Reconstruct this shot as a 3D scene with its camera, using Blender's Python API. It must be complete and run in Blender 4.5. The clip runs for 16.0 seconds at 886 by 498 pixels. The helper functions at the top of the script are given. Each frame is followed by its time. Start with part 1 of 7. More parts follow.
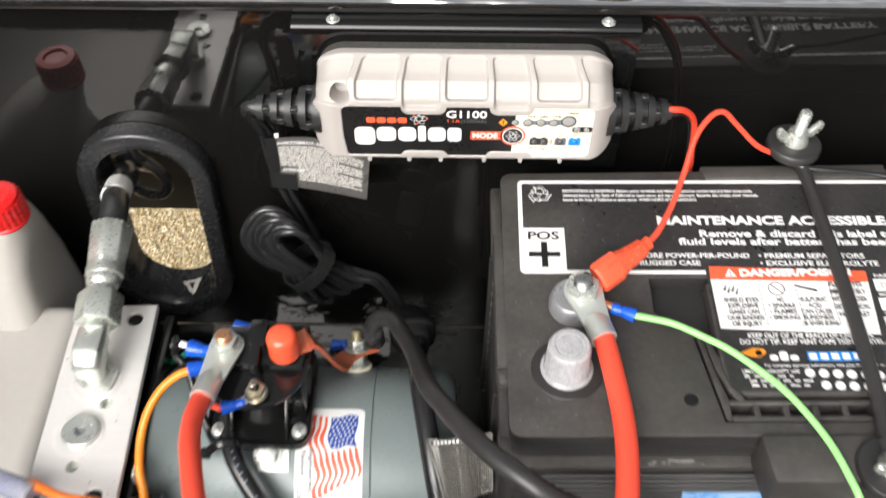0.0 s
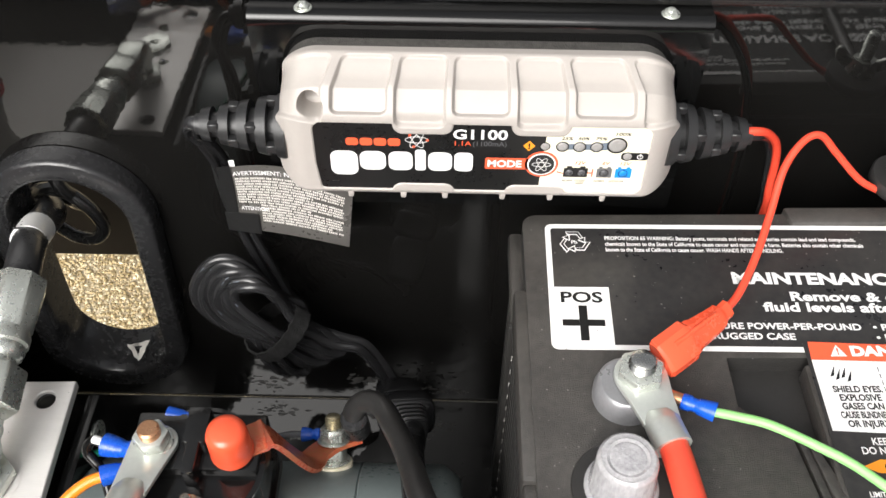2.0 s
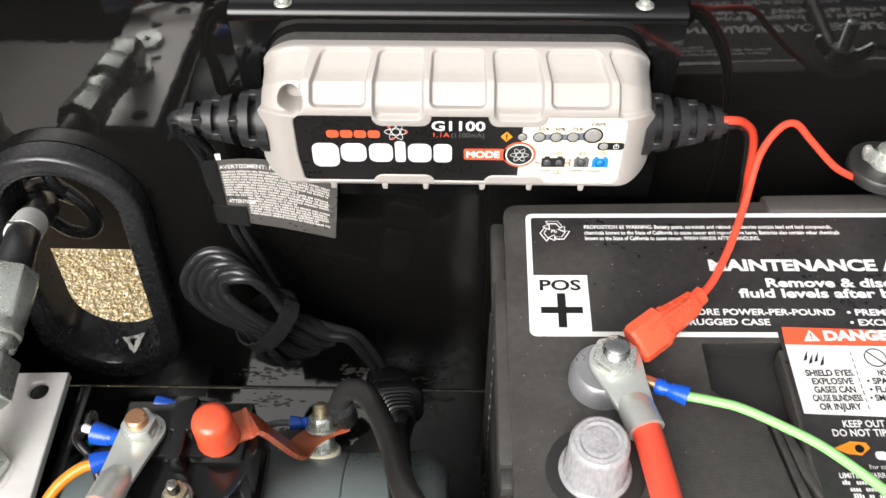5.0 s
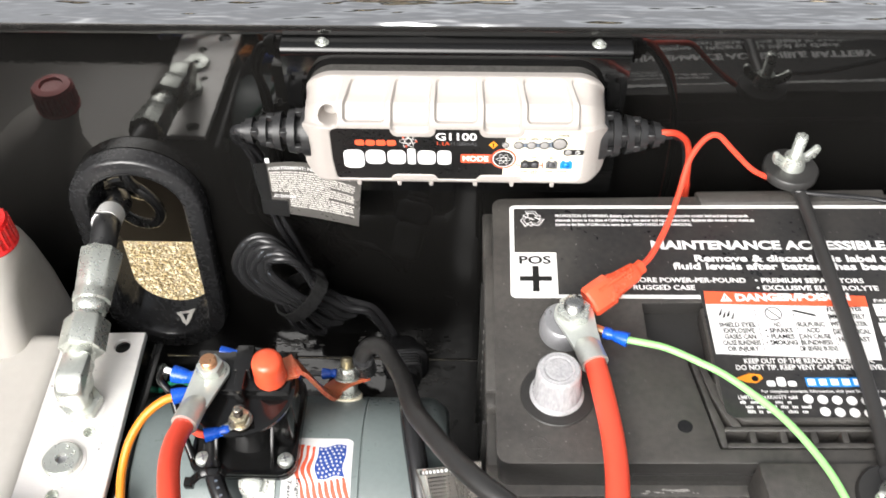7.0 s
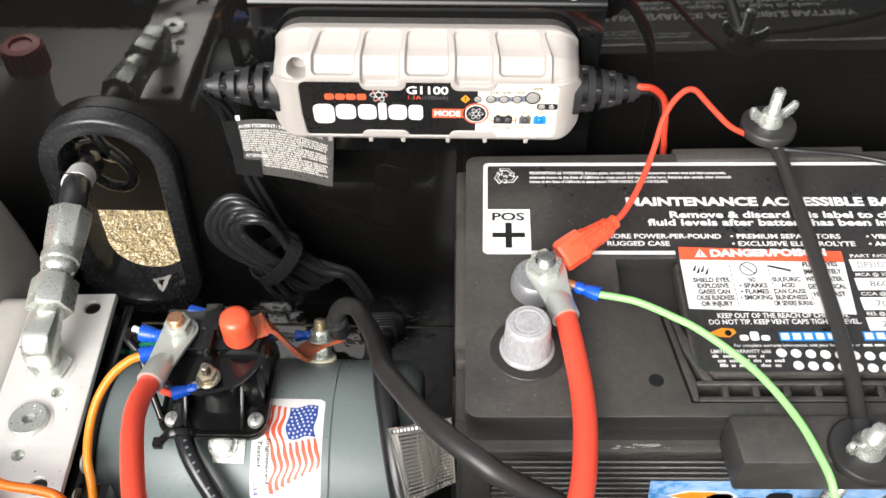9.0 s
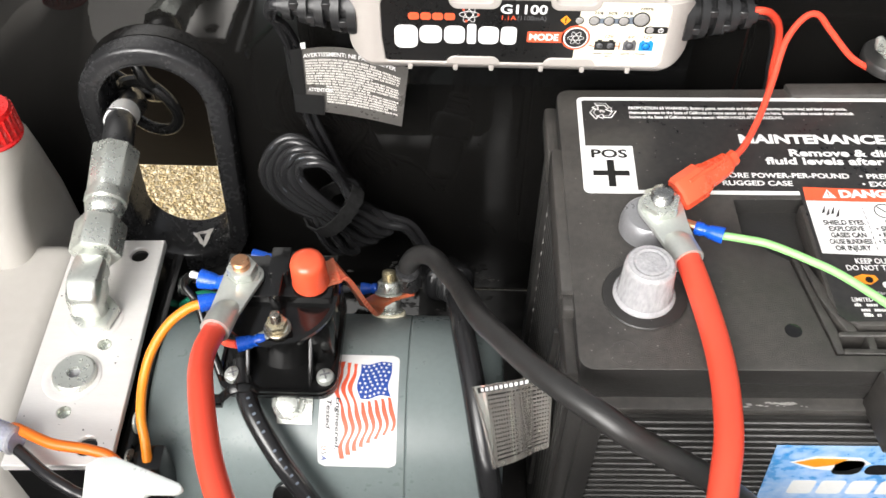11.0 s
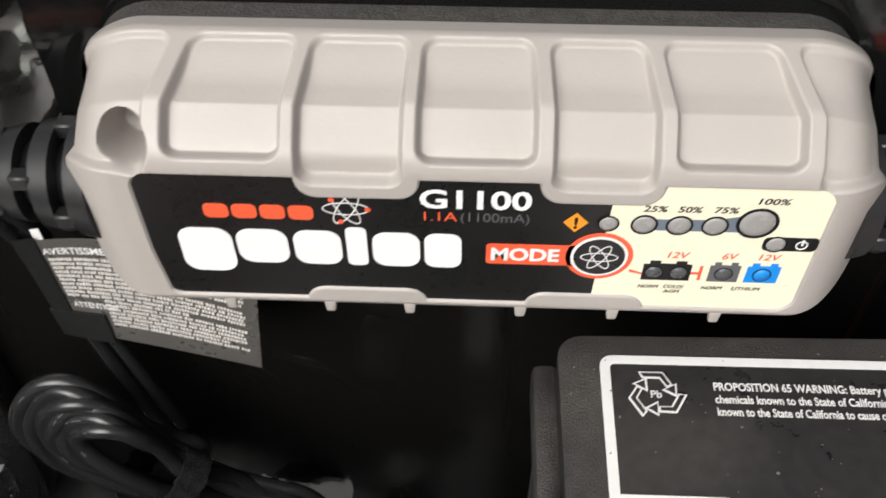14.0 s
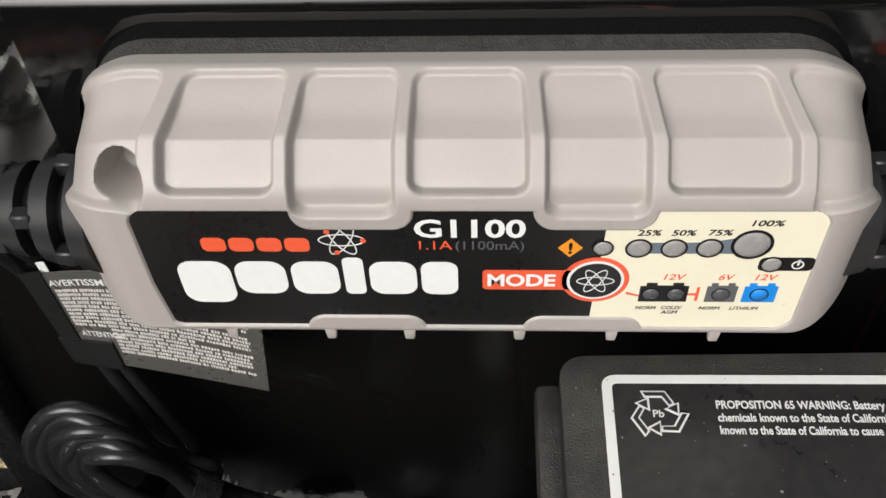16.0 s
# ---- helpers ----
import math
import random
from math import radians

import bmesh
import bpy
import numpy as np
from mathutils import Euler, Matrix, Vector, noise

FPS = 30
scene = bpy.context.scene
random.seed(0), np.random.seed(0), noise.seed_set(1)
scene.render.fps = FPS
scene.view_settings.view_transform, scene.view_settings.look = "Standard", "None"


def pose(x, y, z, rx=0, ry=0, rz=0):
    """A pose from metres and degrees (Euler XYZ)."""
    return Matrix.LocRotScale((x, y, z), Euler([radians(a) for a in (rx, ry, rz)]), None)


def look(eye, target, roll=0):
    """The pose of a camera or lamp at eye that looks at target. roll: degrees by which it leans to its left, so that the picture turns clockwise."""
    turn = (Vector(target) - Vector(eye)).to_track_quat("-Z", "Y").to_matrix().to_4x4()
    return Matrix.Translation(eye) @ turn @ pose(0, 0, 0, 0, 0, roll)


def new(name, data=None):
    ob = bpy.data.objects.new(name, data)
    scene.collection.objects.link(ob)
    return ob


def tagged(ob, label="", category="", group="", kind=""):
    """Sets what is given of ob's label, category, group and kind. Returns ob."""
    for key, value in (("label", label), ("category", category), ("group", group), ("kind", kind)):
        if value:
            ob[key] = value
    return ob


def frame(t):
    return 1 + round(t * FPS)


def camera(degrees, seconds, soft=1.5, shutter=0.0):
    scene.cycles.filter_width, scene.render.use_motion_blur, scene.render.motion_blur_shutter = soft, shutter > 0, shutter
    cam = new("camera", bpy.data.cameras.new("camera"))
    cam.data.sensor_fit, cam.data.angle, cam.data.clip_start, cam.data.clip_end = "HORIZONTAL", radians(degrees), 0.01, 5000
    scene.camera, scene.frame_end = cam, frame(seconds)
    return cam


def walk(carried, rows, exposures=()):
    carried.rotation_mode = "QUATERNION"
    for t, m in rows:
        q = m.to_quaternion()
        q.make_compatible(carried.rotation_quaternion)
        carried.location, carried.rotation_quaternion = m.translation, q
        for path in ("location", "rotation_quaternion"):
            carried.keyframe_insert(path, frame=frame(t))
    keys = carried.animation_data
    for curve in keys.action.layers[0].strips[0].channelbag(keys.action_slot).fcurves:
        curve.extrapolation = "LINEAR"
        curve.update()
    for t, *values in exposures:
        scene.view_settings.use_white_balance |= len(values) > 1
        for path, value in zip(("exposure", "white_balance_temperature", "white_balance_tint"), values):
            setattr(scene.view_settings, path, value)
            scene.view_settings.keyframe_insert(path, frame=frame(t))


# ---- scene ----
# Camera and its path
cam = camera(52.3, 16.0, shutter=0.5)
PATH = [
    (0, (-0.004, 0.0, 0.592), (-0.015, 1.257, -0.964), 0.3),
    (0.5, (-0.009, 0.044, 0.534), (0.012, 1.394, -0.942), 1.4),
    (1, (-0.007, 0.064, 0.512), (-0.002, 1.423, -0.955), 1.6),
    (1.5, (-0.006, 0.076, 0.506), (-0.008, 1.417, -0.978), 1.0),
    (2, (-0.007, 0.082, 0.503), (-0.017, 1.415, -0.987), 0.8),
    (2.5, (-0.006, 0.086, 0.502), (-0.016, 1.414, -0.994), 0.5),
    (3, (-0.005, 0.092, 0.497), (-0.008, 1.409, -1.009), 0.7),
    (3.5, (-0.003, 0.097, 0.492), (-0.011, 1.405, -1.02), 0.6),
    (4, (-0.002, 0.1, 0.492), (-0.012, 1.403, -1.025), 0.4),
    (4.5, (0.001, 0.092, 0.497), (-0.016, 1.404, -1.012), 0.1),
    (6.8, (0.01, 0.003, 0.571), (-0.051, 1.347, -0.908), -0.9),
    (7, (0.008, -0.004, 0.578), (-0.032, 1.333, -0.91), -0.5),
    (7.5, (0.004, -0.009, 0.575), (0.037, 1.323, -0.916), 1.2),
    (8, (0.012, -0.012, 0.572), (0.042, 1.31, -0.929), 0.8),
    (8.2, (0.022, -0.011, 0.574), (0.025, 1.306, -0.93), -0.1),
    (10.3, (-0.002, -0.01, 0.526), (-0.049, 1.301, -0.984), -0.1),
    (10.5, (-0.017, -0.007, 0.522), (-0.029, 1.296, -0.995), 0.9),
    (11, (-0.024, 0.002, 0.513), (-0.049, 1.295, -1.013), 0.5),
    (11.5, (-0.015, 0.034, 0.512), (-0.096, 1.309, -1.027), -2.5),
    (11.8, (-0.017, 0.081, 0.494), (-0.116, 1.392, -1.013), -2.7),
    (12, (-0.02, 0.112, 0.471), (-0.109, 1.398, -1.058), -1.9),
    (12.2, (-0.012, 0.134, 0.462), (-0.132, 1.471, -1.021), -3.2),
    (12.5, (-0.009, 0.169, 0.453), (-0.144, 1.497, -1.037), -3.7),
    (13, (-0.003, 0.199, 0.421), (-0.144, 1.516, -1.078), -2.9),
    (13.5, (-0.003, 0.212, 0.404), (-0.148, 1.522, -1.101), -2.6),
    (14, (0.004, 0.226, 0.393), (-0.056, 1.567, -1.091), -0.3),
    (14.5, (0.007, 0.229, 0.398), (-0.064, 1.566, -1.087), -1.8),
    (15, (0.008, 0.227, 0.402), (-0.086, 1.568, -1.079), -2.8),
    (15.5, (0.008, 0.228, 0.4), (-0.089, 1.569, -1.081), -3.1),
    (16, (0.008, 0.229, 0.397), (-0.089, 1.573, -1.081), -2.9),
]
EXPOSURES = [(0, 0.36), (0.5, 0.55), (1.5, 0.41), (3.5, 0.31), (4.5, 0.28), (7.0, 0.67), (7.5, 0.67), (8.2, 0.62), (10.3, 0.22), (10.5, 0.24), (11.0, 0.51), (11.4, 0.86), (12.0, 1.46), (12.5, 0.36), (13.0, -0.50), (13.5, -0.42), (14.0, -0.22), (14.5, -0.40), (15.5, -0.54), (16, -0.44)]
walk(cam, [(t, look(eye, target, roll)) for t, eye, target, roll in PATH], EXPOSURES)

# World and daylight: a bright overcast sky, with its brightest part in front of the box
world = bpy.data.worlds.new("sky")
scene.world = world
world.use_nodes = True
wn, wl = world.node_tree.nodes, world.node_tree.links
sky = wn.new("ShaderNodeTexSky")
sky.sky_type, sky.sun_disc = "NISHITA", False
sky.sun_elevation, sky.sun_rotation = radians(36.5), radians(204)
sky.air_density, sky.dust_density = 1.0, 9.0
grey = wn.new("ShaderNodeHueSaturation")
grey.inputs["Saturation"].default_value = 0.15
wl.new(sky.outputs[0], grey.inputs["Color"])
wl.new(grey.outputs[0], wn["Background"].inputs["Color"])
wn["Background"].inputs["Strength"].default_value = 0.14
sun_data = bpy.data.lights.new("sun", "SUN")
sun_data.energy, sun_data.angle, sun_data.color = 2.4, radians(56), (1.0, 0.97, 0.93)
sun = new("sun", sun_data)
sun.matrix_world = look((-0.60, -1.10, 1.22), (0, 0.25, 0.15))


# Materials
def material(name, color, rough=0.5, metal=0.0, second=None, scale=60.0, amount=0.35, bump=0.0, bump_scale=400.0,
             ior=1.5, clear=0.0, depth=0.001, rough_spread=0.08, stretch=(1, 1, 1), coat=0.0):
    m = bpy.data.materials.new(name)
    m.use_nodes = True
    n, l = m.node_tree.nodes, m.node_tree.links
    b = n["Principled BSDF"]
    coords = n.new("ShaderNodeTexCoord")
    mapping = n.new("ShaderNodeMapping")
    mapping.inputs["Scale"].default_value = stretch
    l.new(coords.outputs["Object"], mapping.inputs["Vector"])
    coarse, fine = n.new("ShaderNodeTexNoise"), n.new("ShaderNodeTexNoise")
    for tex, size, detail in ((coarse, scale, 4.0), (fine, scale * 9, 3.0)):
        tex.inputs["Scale"].default_value, tex.inputs["Detail"].default_value = size, detail
        l.new(mapping.outputs[0], tex.inputs["Vector"])
    both = n.new("ShaderNodeMath")
    both.operation = "MULTIPLY_ADD"
    l.new(fine.outputs["Fac"], both.inputs[0])
    both.inputs[1].default_value = 0.5
    half = n.new("ShaderNodeMath")
    half.operation, half.inputs[1].default_value = "MULTIPLY", 0.5
    l.new(coarse.outputs["Fac"], half.inputs[0])
    l.new(half.outputs[0], both.inputs[2])
    ramp = n.new("ShaderNodeMapRange")
    ramp.inputs["From Min"].default_value, ramp.inputs["From Max"].default_value = 0.35, 0.65
    ramp.inputs["To Max"].default_value = amount
    l.new(both.outputs[0], ramp.inputs["Value"])
    mix = n.new("ShaderNodeMix")
    mix.data_type = "RGBA"
    mix.inputs["A"].default_value = (*color, 1)
    mix.inputs["B"].default_value = (*(second or [c * 0.75 for c in color]), 1)
    l.new(ramp.outputs[0], mix.inputs["Factor"])
    l.new(mix.outputs["Result"], b.inputs["Base Color"])
    gloss = n.new("ShaderNodeMapRange")
    gloss.inputs["From Min"].default_value, gloss.inputs["From Max"].default_value = 0.35, 0.65
    gloss.inputs["To Min"].default_value = max(0.02, rough - rough_spread)
    gloss.inputs["To Max"].default_value = min(1.0, rough + rough_spread)
    l.new(both.outputs[0], gloss.inputs["Value"])
    l.new(gloss.outputs[0], b.inputs["Roughness"])
    b.inputs["Metallic"].default_value, b.inputs["IOR"].default_value = metal, ior
    b.inputs["Transmission Weight"].default_value, b.inputs["Coat Weight"].default_value = clear, coat
    if bump:
        grain, relief = n.new("ShaderNodeTexNoise"), n.new("ShaderNodeBump")
        grain.inputs["Scale"].default_value, grain.inputs["Detail"].default_value = bump_scale, 3.0
        relief.inputs["Strength"].default_value, relief.inputs["Distance"].default_value = bump, depth
        l.new(mapping.outputs[0], grain.inputs["Vector"])
        l.new(grain.outputs["Fac"], relief.inputs["Height"])
        l.new(relief.outputs[0], b.inputs["Normal"])
    return m


FLOOR_PAINT = material("dull_black_paint", (0.007, 0.0068, 0.0065), 0.20, second=(0.014, 0.0133, 0.0126), scale=14, amount=0.8, rough_spread=0.10, bump=0.035, bump_scale=700)
MIRROR_PAINT = material("mirroring_black_paint", (0.010, 0.0097, 0.0093), 0.035, second=(0.016, 0.015, 0.014), scale=14, amount=0.8, ior=2.1, rough_spread=0.01, bump=0.012, bump_scale=300)
PAINT = material("gloss_black_paint", (0.0055, 0.0053, 0.0050), 0.03, second=(0.010, 0.0095, 0.009), scale=25, ior=1.64, rough_spread=0.012, bump=0.014, bump_scale=300)
RIM_PAINT = material("wavy_black_paint", (0.026, 0.025, 0.024), 0.06, second=(0.034, 0.032, 0.030), scale=25, ior=20.0, rough_spread=0.03, bump=1.0, bump_scale=26, depth=0.012, stretch=(0.45, 1.6, 1))
BRACKET_PAINT = material("gloss_black_bracket_paint", (0.005, 0.005, 0.005), 0.05, scale=30, ior=1.5, bump=0.02, bump_scale=200)
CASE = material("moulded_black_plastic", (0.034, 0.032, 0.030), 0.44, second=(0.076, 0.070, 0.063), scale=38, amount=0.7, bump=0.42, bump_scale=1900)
# Plastic of the ribbed case, and the shade painted on the lid's sides
RIBBED_SHADE = material("ribbed_shade_black_plastic", (0.022, 0.021, 0.020), 0.40, second=(0.036, 0.034, 0.032), scale=50, bump=0.15, bump_scale=1200)
SHINY_BLACK = material("glossy_black_plastic", (0.008, 0.008, 0.008), 0.16, scale=40, bump=0.02, bump_scale=600)
RUBBER = material("black_rubber", (0.026, 0.026, 0.027), 0.30, second=(0.04, 0.04, 0.041), scale=40, bump=0.08, bump_scale=700)
MATT_RUBBER = material("grey_black_rubber", (0.024, 0.0235, 0.023), 0.38, second=(0.038, 0.036, 0.035), scale=60, bump=0.06, bump_scale=900)
CORD = material("black_cable_sheath", (0.020, 0.020, 0.021), 0.19, scale=60, bump=0.03, bump_scale=500)
BOOT = material("black_flexible_plastic", (0.0190, 0.0190, 0.0196), 0.38, scale=70, bump=0.05, bump_scale=900)
RED_CABLE = material("red_cable_sheath", (0.82, 0.075, 0.038), 0.36, second=(0.74, 0.07, 0.038), scale=40, bump=0.03, bump_scale=300)
RED_RUBBER = material("red_rubber", (0.80, 0.10, 0.042), 0.22, second=(0.70, 0.09, 0.042), scale=60, bump=0.06, bump_scale=400)
RED_DIP = material("red_dipped_coating", (0.52, 0.085, 0.045), 0.3, second=(0.40, 0.15, 0.06), scale=70, amount=0.9)
RED_CAP = material("red_moulded_plastic", (0.62, 0.012, 0.012), 0.3, scale=60)
ORANGE = material("orange_wire_sheath", (0.88, 0.27, 0.018), 0.35, scale=60)
GREEN = material("green_wire_sheath", (0.27, 0.64, 0.20), 0.4, second=(0.32, 0.70, 0.25), scale=60)
DARK_GREEN = material("dark_green_wire_sheath", (0.01, 0.16, 0.09), 0.4, scale=60)
BLUE = material("blue_terminal_sleeve", (0.008, 0.09, 0.55), 0.25, scale=80)
ZINC = material("zinc_plated_steel", (0.68, 0.70, 0.65), 0.31, metal=0.74, second=(0.54, 0.57, 0.52), scale=60, amount=0.6, rough_spread=0.10, bump=0.10, bump_scale=420)
TIN = material("tinned_copper", (0.66, 0.68, 0.64), 0.36, metal=0.62, second=(0.54, 0.57, 0.53), scale=60, amount=0.5, rough_spread=0.08, bump=0.04, bump_scale=250)
AGED_NICKEL = material("aged_nickel", (0.46, 0.42, 0.36), 0.28, metal=1.0, second=(0.36, 0.32, 0.26), scale=200, amount=0.6)
BRASS_ZINC = material("yellow_zinc_plated_steel", (0.66, 0.60, 0.44), 0.3, metal=0.85, second=(0.5, 0.42, 0.24), scale=120, amount=0.7)
ALUMINIUM = material("milled_aluminium", (0.78, 0.76, 0.735), 0.40, metal=0.25, second=(0.67, 0.65, 0.625), scale=30, amount=0.5, rough_spread=0.06, stretch=(1, 9, 1), bump=0.05, bump_scale=350)
COPPER = material("copper", (0.66, 0.36, 0.20), 0.35, metal=0.85, second=(0.45, 0.22, 0.12), scale=120, amount=0.6)
LEAD = material("grey_lead", (0.30, 0.30, 0.31), 0.32, metal=0.4, second=(0.22, 0.22, 0.23), scale=60, amount=0.5, bump=0.05, bump_scale=300)
CLEAR_CAP = material("cloudy_clear_plastic", (0.96, 0.95, 0.96), 0.09, clear=0.64, second=(0.66, 0.65, 0.68), scale=90, amount=1.0, bump=0.9, bump_scale=220, rough_spread=0.05, stretch=(1, 1, 0.3))
MOTOR = material("slate_grey_paint", (0.185, 0.220, 0.218), 0.34, second=(0.155, 0.186, 0.186), scale=35, amount=0.6, bump=0.03, bump_scale=350)
SHELL = material("warm_grey_plastic", (0.385, 0.354, 0.329), 0.40, second=(0.360, 0.331, 0.307), scale=50, amount=0.4, bump=0.04, bump_scale=1400)
FOAM = material("grey_foam", (0.036, 0.034, 0.032), 0.9, second=(0.085, 0.081, 0.075), scale=420, amount=0.9, bump=0.6, bump_scale=1500, ior=1.3)
LABEL_BLACK = material("black_label_film", (0.009, 0.009, 0.009), 0.32, second=(0.016, 0.015, 0.014), scale=60, bump=0.02, bump_scale=500)
LABEL_DUSTY = material("dusty_black_label_film", (0.018, 0.018, 0.019), 0.34, second=(0.05, 0.046, 0.042), scale=35, amount=0.6, bump=0.03, bump_scale=400)
CREAM = material("cream_print", (0.80, 0.75, 0.58), 0.35, scale=50, amount=0.1)
WHITE = material("white_print", (0.80, 0.80, 0.79), 0.4, second=(0.70, 0.69, 0.67), scale=60, amount=0.4)
RED_PRINT = material("red_print", (0.79, 0.11, 0.045), 0.4, scale=60, amount=0.15)
ORANGE_PRINT = material("orange_print", (0.85, 0.30, 0.02), 0.4, scale=60, amount=0.15)
BLUE_PRINT = material("blue_print", (0.01, 0.24, 0.72), 0.4, scale=60, amount=0.15)
NAVY_PRINT = material("navy_print", (0.012, 0.06, 0.32), 0.4, scale=60, amount=0.15)
GREY_PRINT = material("grey_print", (0.11, 0.11, 0.115), 0.4, scale=60, amount=0.15)
SLATE_PRINT = material("slate_blue_print", (0.14, 0.17, 0.21), 0.4, scale=60, amount=0.15)
BLACK_PRINT = material("black_print", (0.010, 0.010, 0.010), 0.45, scale=60, ior=1.3)
ICON_LENS = material("dark_led_lens", (0.085, 0.085, 0.09), 0.25, scale=80, amount=0.2)
LENS = material("grey_led_lens", (0.30, 0.29, 0.28), 0.25, scale=80, amount=0.2)
SILVER_FILM = material("silver_label_film", (0.13, 0.123, 0.115), 0.30, metal=0.3, second=(0.095, 0.09, 0.084), scale=40, amount=0.5)
FOIL = material("brushed_foil_label", (0.80, 0.76, 0.70), 0.20, metal=0.85, second=(0.62, 0.58, 0.52), scale=40, amount=0.5, bump=0.25, bump_scale=120)
TANK = material("milky_white_plastic", (0.55, 0.525, 0.485), 0.4, second=(0.50, 0.475, 0.435), scale=20, amount=0.5)
SKY_LABEL = material("blue_and_white_cloud_print", (0.02, 0.28, 0.70), 0.3, second=(0.80, 0.85, 0.90), scale=22, amount=0.6)
TAPE = material("black_cloth_tape", (0.011, 0.011, 0.011), 0.42, second=(0.018, 0.018, 0.018), scale=120, bump=0.05, bump_scale=900)
VELCRO = material("black_hook_strap", (0.012, 0.012, 0.012), 0.9, second=(0.035, 0.035, 0.035), scale=400, amount=0.7, bump=0.8, bump_scale=1600, ior=1.1)
PALE_PRINT = material("pale_grey_print", (0.76, 0.73, 0.68), 0.4, second=(0.58, 0.56, 0.52), scale=200, amount=0.6)
SCUFF_GLINT = material("scuffed_plastic_and_glint", (0.34, 0.33, 0.31), 0.6, second=(0.16, 0.155, 0.15), scale=200, amount=0.8)
REFLECTION_GREY = material("painted_reflection_grey", (0.05, 0.048, 0.045), 0.35, second=(0.10, 0.095, 0.09), scale=150, amount=0.8)
WET_RUBBER = material("wet_black_rubber", (0.020, 0.020, 0.021), 0.24, second=(0.034, 0.034, 0.035), scale=40, bump=0.10, bump_scale=500, rough_spread=0.12)
BRIGHT_ZINC = material("bright_zinc_plate", (0.86, 0.89, 0.86), 0.34, metal=0.35, second=(0.74, 0.80, 0.76), scale=40, amount=0.5)
STEEL = material("plain_steel", (0.52, 0.52, 0.50), 0.26, metal=1.0, second=(0.40, 0.40, 0.38), scale=60, amount=0.5, rough_spread=0.08, bump=0.03, bump_scale=500)
LOOM = material("wet_black_wire_sheath", (0.010, 0.010, 0.010), 0.22, scale=60, ior=1.5)
PIT = material("dark_grey_pit", (0.10, 0.10, 0.095), 0.6, scale=60)
DULL_RIM = material("dull_black_rim_paint", (0.009, 0.0088, 0.0085), 0.20, second=(0.016, 0.015, 0.014), scale=30, bump=0.05, bump_scale=300)
DUST = material("pale_dust", (0.22, 0.21, 0.195), 0.8, second=(0.12, 0.115, 0.11), scale=300)
GREY_WIRE = material("grey_wire_sheath", (0.10, 0.10, 0.105), 0.4, scale=60)
RED_ORANGE = material("red_orange_wire_sheath", (0.84, 0.17, 0.012), 0.35, scale=60)
WATER = material("water", (1, 1, 1), 0.03, clear=1.0, ior=1.33, rough_spread=0.0)
GROUND = material("sandy_aggregate", (0.62, 0.53, 0.37), 0.7, second=(0.36, 0.28, 0.17), scale=90, amount=0.8, bump=0.6, bump_scale=220)
STEEL_BEAM = material("dark_painted_steel", (0.016, 0.012, 0.010), 0.5, second=(0.035, 0.027, 0.022), scale=20, amount=0.6, bump=0.1, bump_scale=200, ior=1.3)


def pebble_material():
    m = material("wet_pebbles", (0.42, 0.32, 0.18), 0.26, ior=1.8)
    n, l = m.node_tree.nodes, m.node_tree.links
    geo, ramp = n.new("ShaderNodeNewGeometry"), n.new("ShaderNodeValToRGB")
    ramp.color_ramp.elements[0].color, ramp.color_ramp.elements[1].color = (0.33, 0.24, 0.10, 1), (0.74, 0.65, 0.46, 1)
    e = ramp.color_ramp.elements.new(0.5)
    e.color = (0.58, 0.45, 0.24, 1)
    l.new(geo.outputs["Random Per Island"], ramp.inputs[0])
    l.new(ramp.outputs[0], n["Principled BSDF"].inputs["Base Color"])
    return m


PEBBLES = pebble_material()


# Builders: each gives a bmesh in world coordinates unless said otherwise
def thing(name, at, label, category="", group="", kind=""):
    ob = new(name)
    ob.empty_display_size = 0.01
    ob.matrix_basis = at if isinstance(at, Matrix) else Matrix.Translation(at)
    return tagged(ob, label, category, group, kind)


def root_of(ob):
    while ob.parent:
        ob = ob.parent
    return ob


def finish(name, bm, mat, sharp=38):
    bmesh.ops.recalc_face_normals(bm, faces=bm.faces[:])
    me = bpy.data.meshes.new(name)
    bm.to_mesh(me)
    bm.free()
    for m in mat if isinstance(mat, (list, tuple)) else [mat]:
        me.materials.append(m)
    me.polygons.foreach_set("use_smooth", [True] * len(me.polygons))
    me.set_sharp_from_angle(angle=radians(sharp))
    return new(name, me)


def part(name, bm, mat, parent, label="", local=False, sharp=38):
    if not local:
        bm.transform(root_of(parent).matrix_basis.inverted())
    ob = finish(name, bm, mat, sharp)
    ob.parent = parent
    return tagged(ob, label)


def single(name, bm, mat, label, category="", group="", kind="", sharp=38):
    return tagged(finish(name, bm, mat, sharp), label, category, group, kind)


def bevelled(bm, width, segments=2, limit=30):
    if width:
        edges = [e for e in bm.edges if len(e.link_faces) == 2 and e.calc_face_angle(0) > radians(limit)]
        bmesh.ops.bevel(bm, geom=edges, offset=width, segments=segments, profile=0.5, affect="EDGES", clamp_overlap=True)
    return bm


def box(x0, x1, y0, y1, z0, z1, bevel=0.0, segments=2):
    bm = bmesh.new()
    bmesh.ops.create_cube(bm, size=1.0, matrix=Matrix.Translation(((x0 + x1) / 2, (y0 + y1) / 2, (z0 + z1) / 2)) @ Matrix.Diagonal((x1 - x0, y1 - y0, z1 - z0, 1)))
    return bevelled(bm, bevel, segments)


def along(p, q):
    """A frame at p whose z axis points to q."""
    d = Vector(q) - Vector(p)
    return Matrix.Translation(p) @ d.to_track_quat("Z", "Y").to_matrix().to_4x4()


